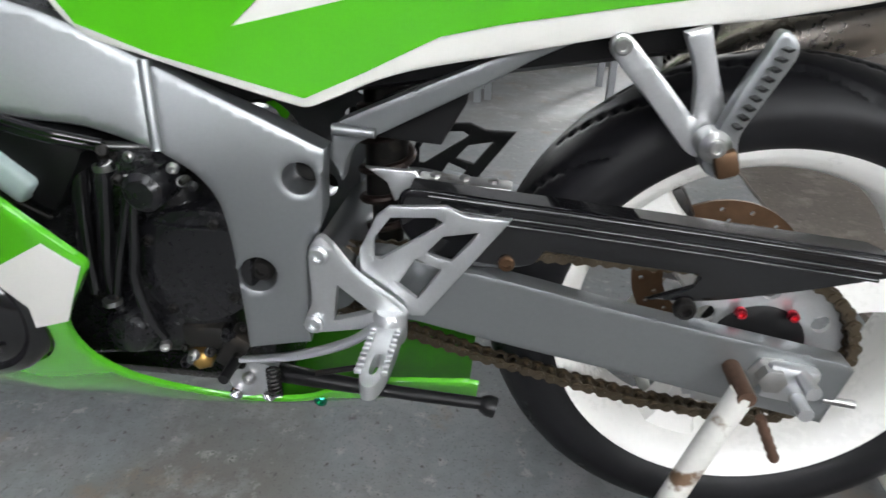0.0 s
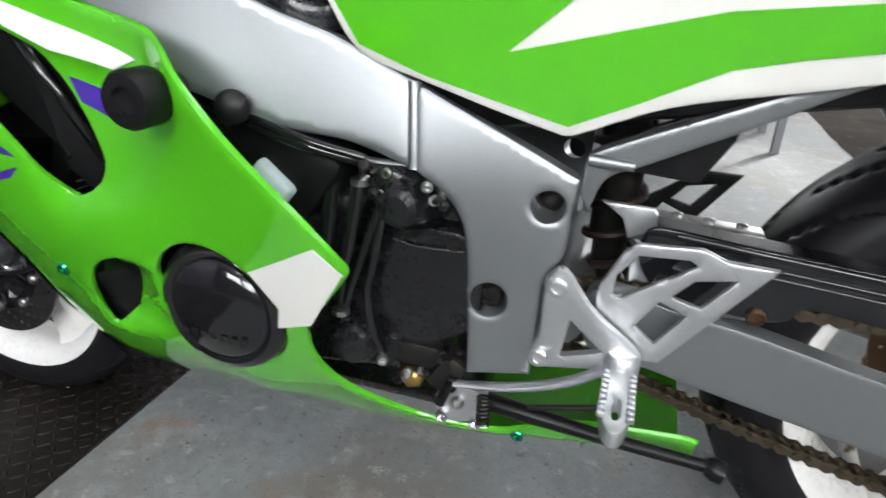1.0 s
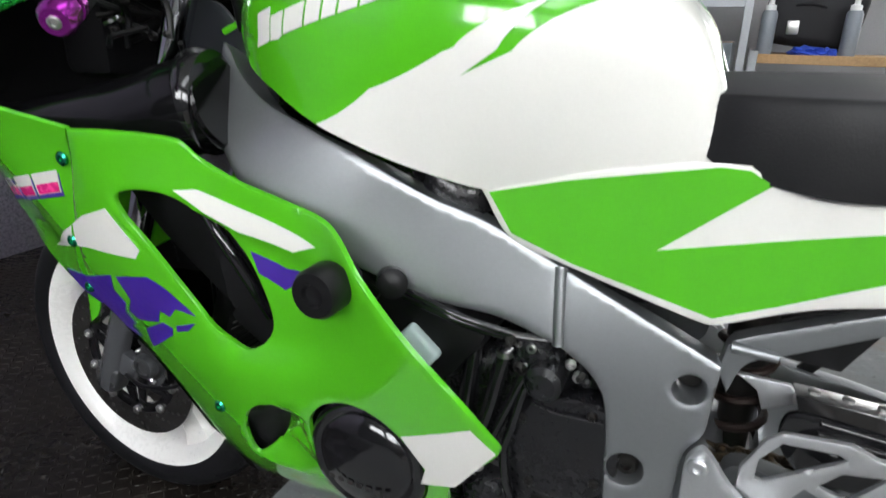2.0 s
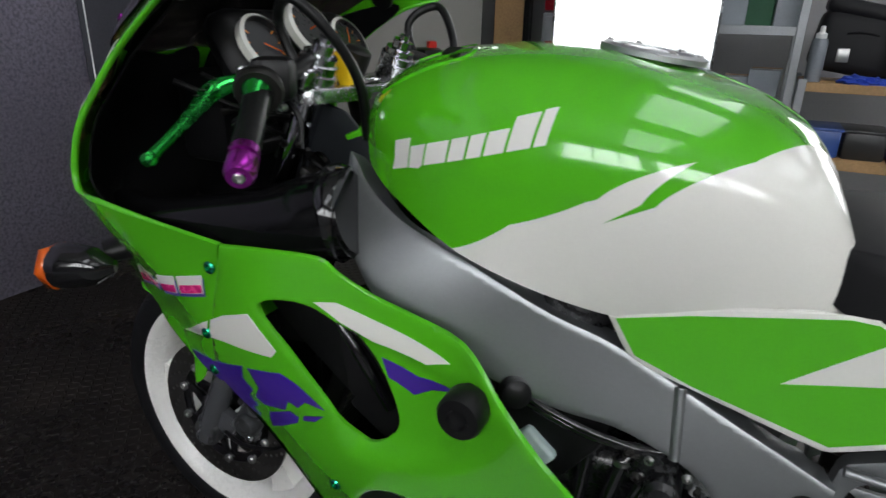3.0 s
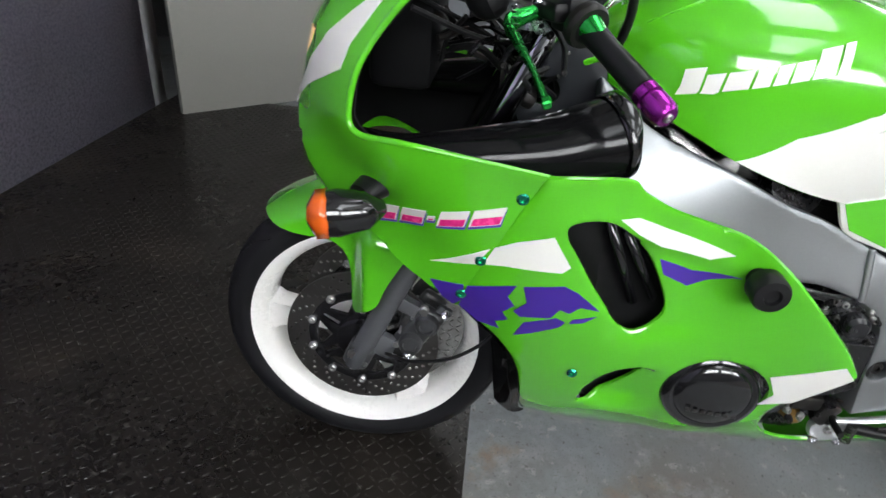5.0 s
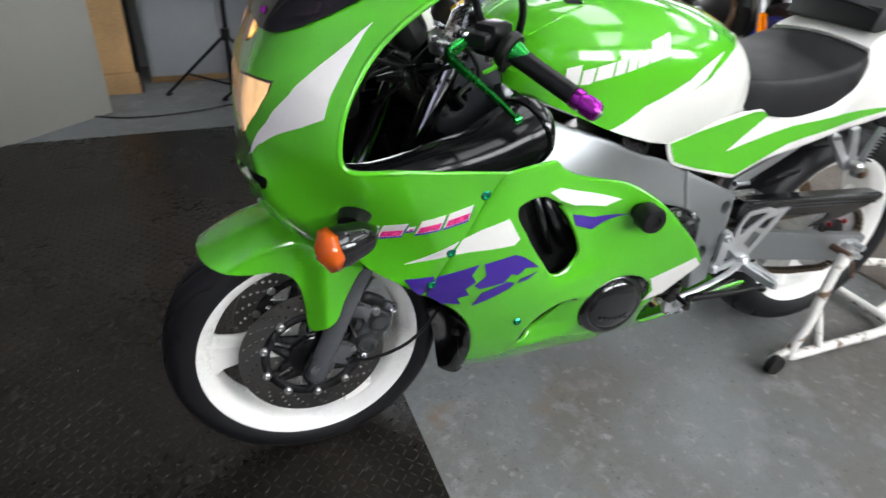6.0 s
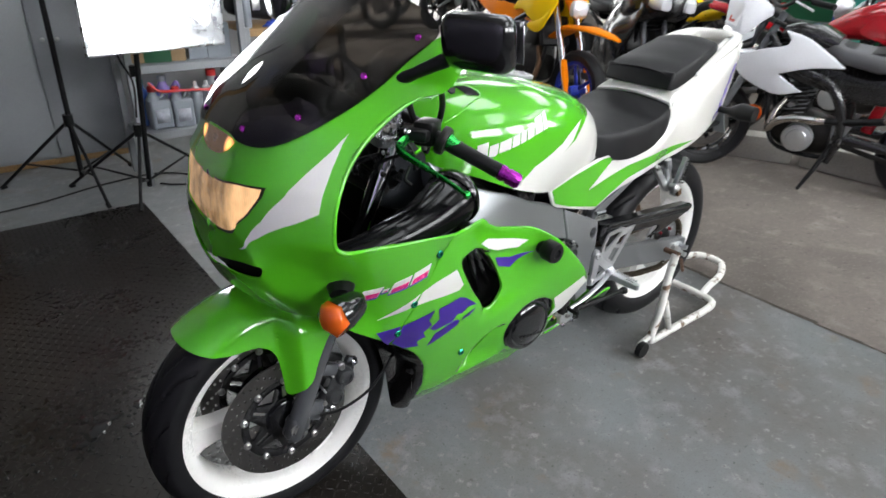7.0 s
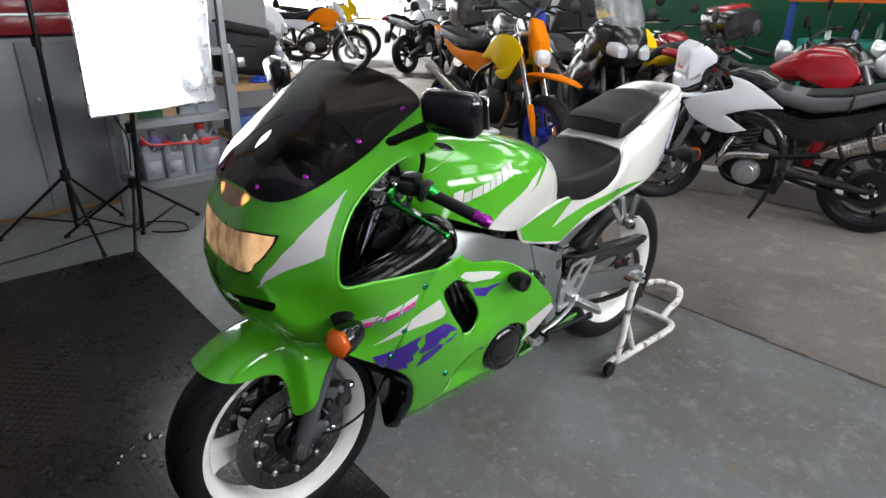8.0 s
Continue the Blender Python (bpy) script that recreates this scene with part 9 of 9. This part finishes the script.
    part("cylinder", box(bm_new(), (0.12, 0.15, 0.20), Matrix.Translation((0.52, 0, 0.48)) @ pose(0, 0, 0, 0, -12), 0.015), DARK, en)
    for k in range(6):
        part("cooling_fin", box(bm_new(), (0.15, 0.17, 0.005), Matrix.Translation((0.505 + 0.006 * k, 0, 0.42 + 0.026 * k)) @ pose(0, 0, 0, 0, -12), 0.002, 1), ALU, en)
    for s in (-1, 1):
        cv = part("engine_cover", lathe(bm_new(), [(0.085, -0.02), (0.085, 0.015), (0.078, 0.026), (0.055, 0.030), (0.05, 0.036), (0.02, 0.04)], Matrix.Translation((0.585, s * 0.125, 0.30)) @ pose(0, 0, 0, -90 * s), 28), ALU_BRIGHT, en, "bare alloy engine cover")
        for k in range(8):
            bolt(cv, (0.585 + 0.075 * math.cos(k * 0.785), s * 0.146, 0.30 + 0.075 * math.sin(k * 0.785)), (0, s, 0), 0.006, 0.006, STEEL)
        for k in range(6):
            bolt(en, (rp.uniform(0.46, 0.56), s * 0.10, rp.uniform(0.40, 0.54)), (0, s, 0), rp.uniform(0.008, 0.016), 0.03, rp.choice([STEEL, ALU_BRIGHT, DARK]), "engine_fitting")
    part("exhaust_pipe", tube(bm_new(), [(0.47, -0.05, 0.50), (0.43, -0.10, 0.42), (0.42, -0.14, 0.33), (0.45, -0.155, 0.37), (0.53, -0.16, 0.415), (0.66, -0.155, 0.42), (0.70, -0.145, 0.424)], 0.023, 12), TITAN, b, "bright bent exhaust pipe")
    part("link_pipe", tube(bm_new(), [(0.70, -0.145, 0.424), (0.80, -0.13, 0.43), (1.0, -0.12, 0.47)], 0.020, 12), BLACK, b)
    part("heat_shield", tube(bm_new(), [(0.47, -0.165, 0.405), (0.56, -0.172, 0.428), (0.66, -0.166, 0.434)], 0.02, 12, 4, 0.5), ALU_BRIGHT, b)
    sil = part("silencer", tube(bm_new(), [(0.98, -0.12, 0.47), (1.06, -0.13, 0.505), (1.25, -0.14, 0.60), (1.42, -0.145, 0.69)], [0.022, 0.045, 0.05, 0.046], 20, 2), TITAN, b, "dull grey oval silencer")
    for x, w in ((1.07, 0.012), (1.20, 0.02), (1.40, 0.03)):
        z = 0.51 + (x - 1.07) * 0.51
        part("silencer_band", tube(bm_new(), [(x, -0.138, z), (x + w, -0.139, z + w * 0.5)], 0.053, 20, 1), DARK, sil)
    part("chain_run", tube(bm_new(), [(0.78, -0.115, 0.30), (L, -0.115, r - 0.08)], 0.008, 6, 1, 2.0), DARK, b)
    part("rear_disc", lathe(bm_new(), [(0.05, -0.002), (0.11, -0.002), (0.11, 0.002), (0.05, 0.002)], Matrix.Translation((L, -0.085, r)) @ SIDEWAYS, 32, caps=False, loop=True), DARK, b)
    part("shock", tube(bm_new(), [(0.90, 0, 0.36), (0.96, 0, 0.64)], 0.032, 12, 1), P_RED, b, "shock with a red spring")
    part("side_stand", tube(bm_new(), [(0.77, -0.12, 0.30), (0.72, -0.19, 0.14), (0.675, -0.245, 0.010 + 0.245 * math.sin(radians(lean)))], [0.016, 0.013, 0.011], 8, 1), BLACK, b)
    part("radiator", box(bm_new(), (0.04, 0.20, 0.20), Matrix.Translation((0.34, 0, 0.60)) @ pose(0, 0, 0, 0, 15), 0.01), BLACK, b)
    for k in range(6):
        y = rp.uniform(-0.10, 0.02)
        part("hose", tube(bm_new(), [(0.36, y, rp.uniform(0.6, 0.75)), (0.46, y - 0.03, rp.uniform(0.55, 0.66)), (0.60, y - 0.02, rp.uniform(0.5, 0.6))], rp.uniform(0.006, 0.012), 8), RUBBER, b)
    return b


supermoto("white supermoto with a dark grey seat and a learner plate", (3.47, 0.95), (3.72, -0.28))
parked_bike("orange and yellow supermoto with blue rims and bright fork", (3.25, 1.90), (3.50, 3.33), "enduro", P_YELLOW, P_ORANGE, P_BLUE, SEAT, lean=4, r=0.29, tail_m=P_ORANGE)
parked_bike("black sports tourer with a tall clear screen", (3.86, 1.66), (4.5, 2.95), "faired", P_BLACK, P_BLACK, BLACK, SEAT, lean=5, screen=True, high=0.98)
parked_bike("yellow sports motorcycle with a silver silencer", (5.55, 2.75), (4.85, 1.62), "naked", P_YELLOW, BLACK, BLACK, SEAT)
parked_bike("red motorcycle with a black seat behind the white one", (4.52, -0.14), (4.24, 1.21), "naked", P_RED, BLACK, BLACK, SEAT, lean=6)
parked_bike("red commuter motorcycle carrying a black top box", (6.7, 3.0), (6.0, 1.87), "naked", P_RED, BLACK, BLACK, SEAT, box_m=P_RED, high=0.92)
parked_bike("black motorcycle in the second row", (5.25, 1.10), (5.45, -0.25), "naked", P_BLACK, P_RED, BLACK, SEAT)
parked_bike("dark red motorcycle in the row by the bench", (6.1, 0.65), (6.3, -0.7), "naked", P_RED, BLACK, BLACK, SEAT)
parked_bike("red motorcycle by the teal bench", (6.5, -0.75), (6.0, -1.95), "naked", P_RED, BLACK, BLACK, SEAT)
parked_bike("black tourer with a large top box, near the doorway", (4.93, 4.85), (4.25, 3.65), "naked", P_BLACK, BLACK, BLACK, SEAT, box_m=P_BLACK)
parked_bike("blue and black motorcycle with bright fork legs", (5.0, 3.6), (5.7, 4.8), "enduro", P_BLACK, P_BLUE, STEEL, SEAT, r=0.31)
parked_bike("white sports motorcycle in the bright row", (5.35, 5.1), (5.95, 6.35), "faired", P_WHITE, P_WHITE, BLACK, SEAT)
parked_bike("silver-grey naked motorcycle near the doorway", (6.35, 5.2), (6.95, 6.45), "naked", P_WHITE, BLACK, BLACK, SEAT)
parked_bike("silver and black naked motorcycle standing in the bright doorway", (7.2, 7.6), (6.04, 7.22), "naked", P_WHITE, BLACK, BLACK, SEAT)
parked_bike("white and orange motocross motorcycle near the doorway", (5.4, 7.9), (4.2, 8.5), "enduro", P_ORANGE, P_WHITE, STEEL, SEAT, wire=True, r=0.34, tail_m=P_WHITE)
parked_bike("yellow motocross motorcycle in the bright doorway", (6.6, 9.3), (5.4, 9.8), "enduro", P_YELLOW, P_YELLOW, STEEL, SEAT, wire=True, r=0.34)
parked_bike("white sports motorcycle standing just outside the doorway", (7.6, 9.0), (8.2, 10.2), "faired", P_WHITE, P_WHITE, BLACK, SEAT)
parked_bike("white motorcycle in the sunlit yard row", (3.9, 8.6), (2.7, 8.4), "faired", P_WHITE, P_WHITE, BLACK, SEAT)
parked_bike("white sports motorcycle beside the shelving", (2.75, 5.6), (2.35, 6.9), "faired", P_WHITE, P_WHITE, BLACK, SEAT)
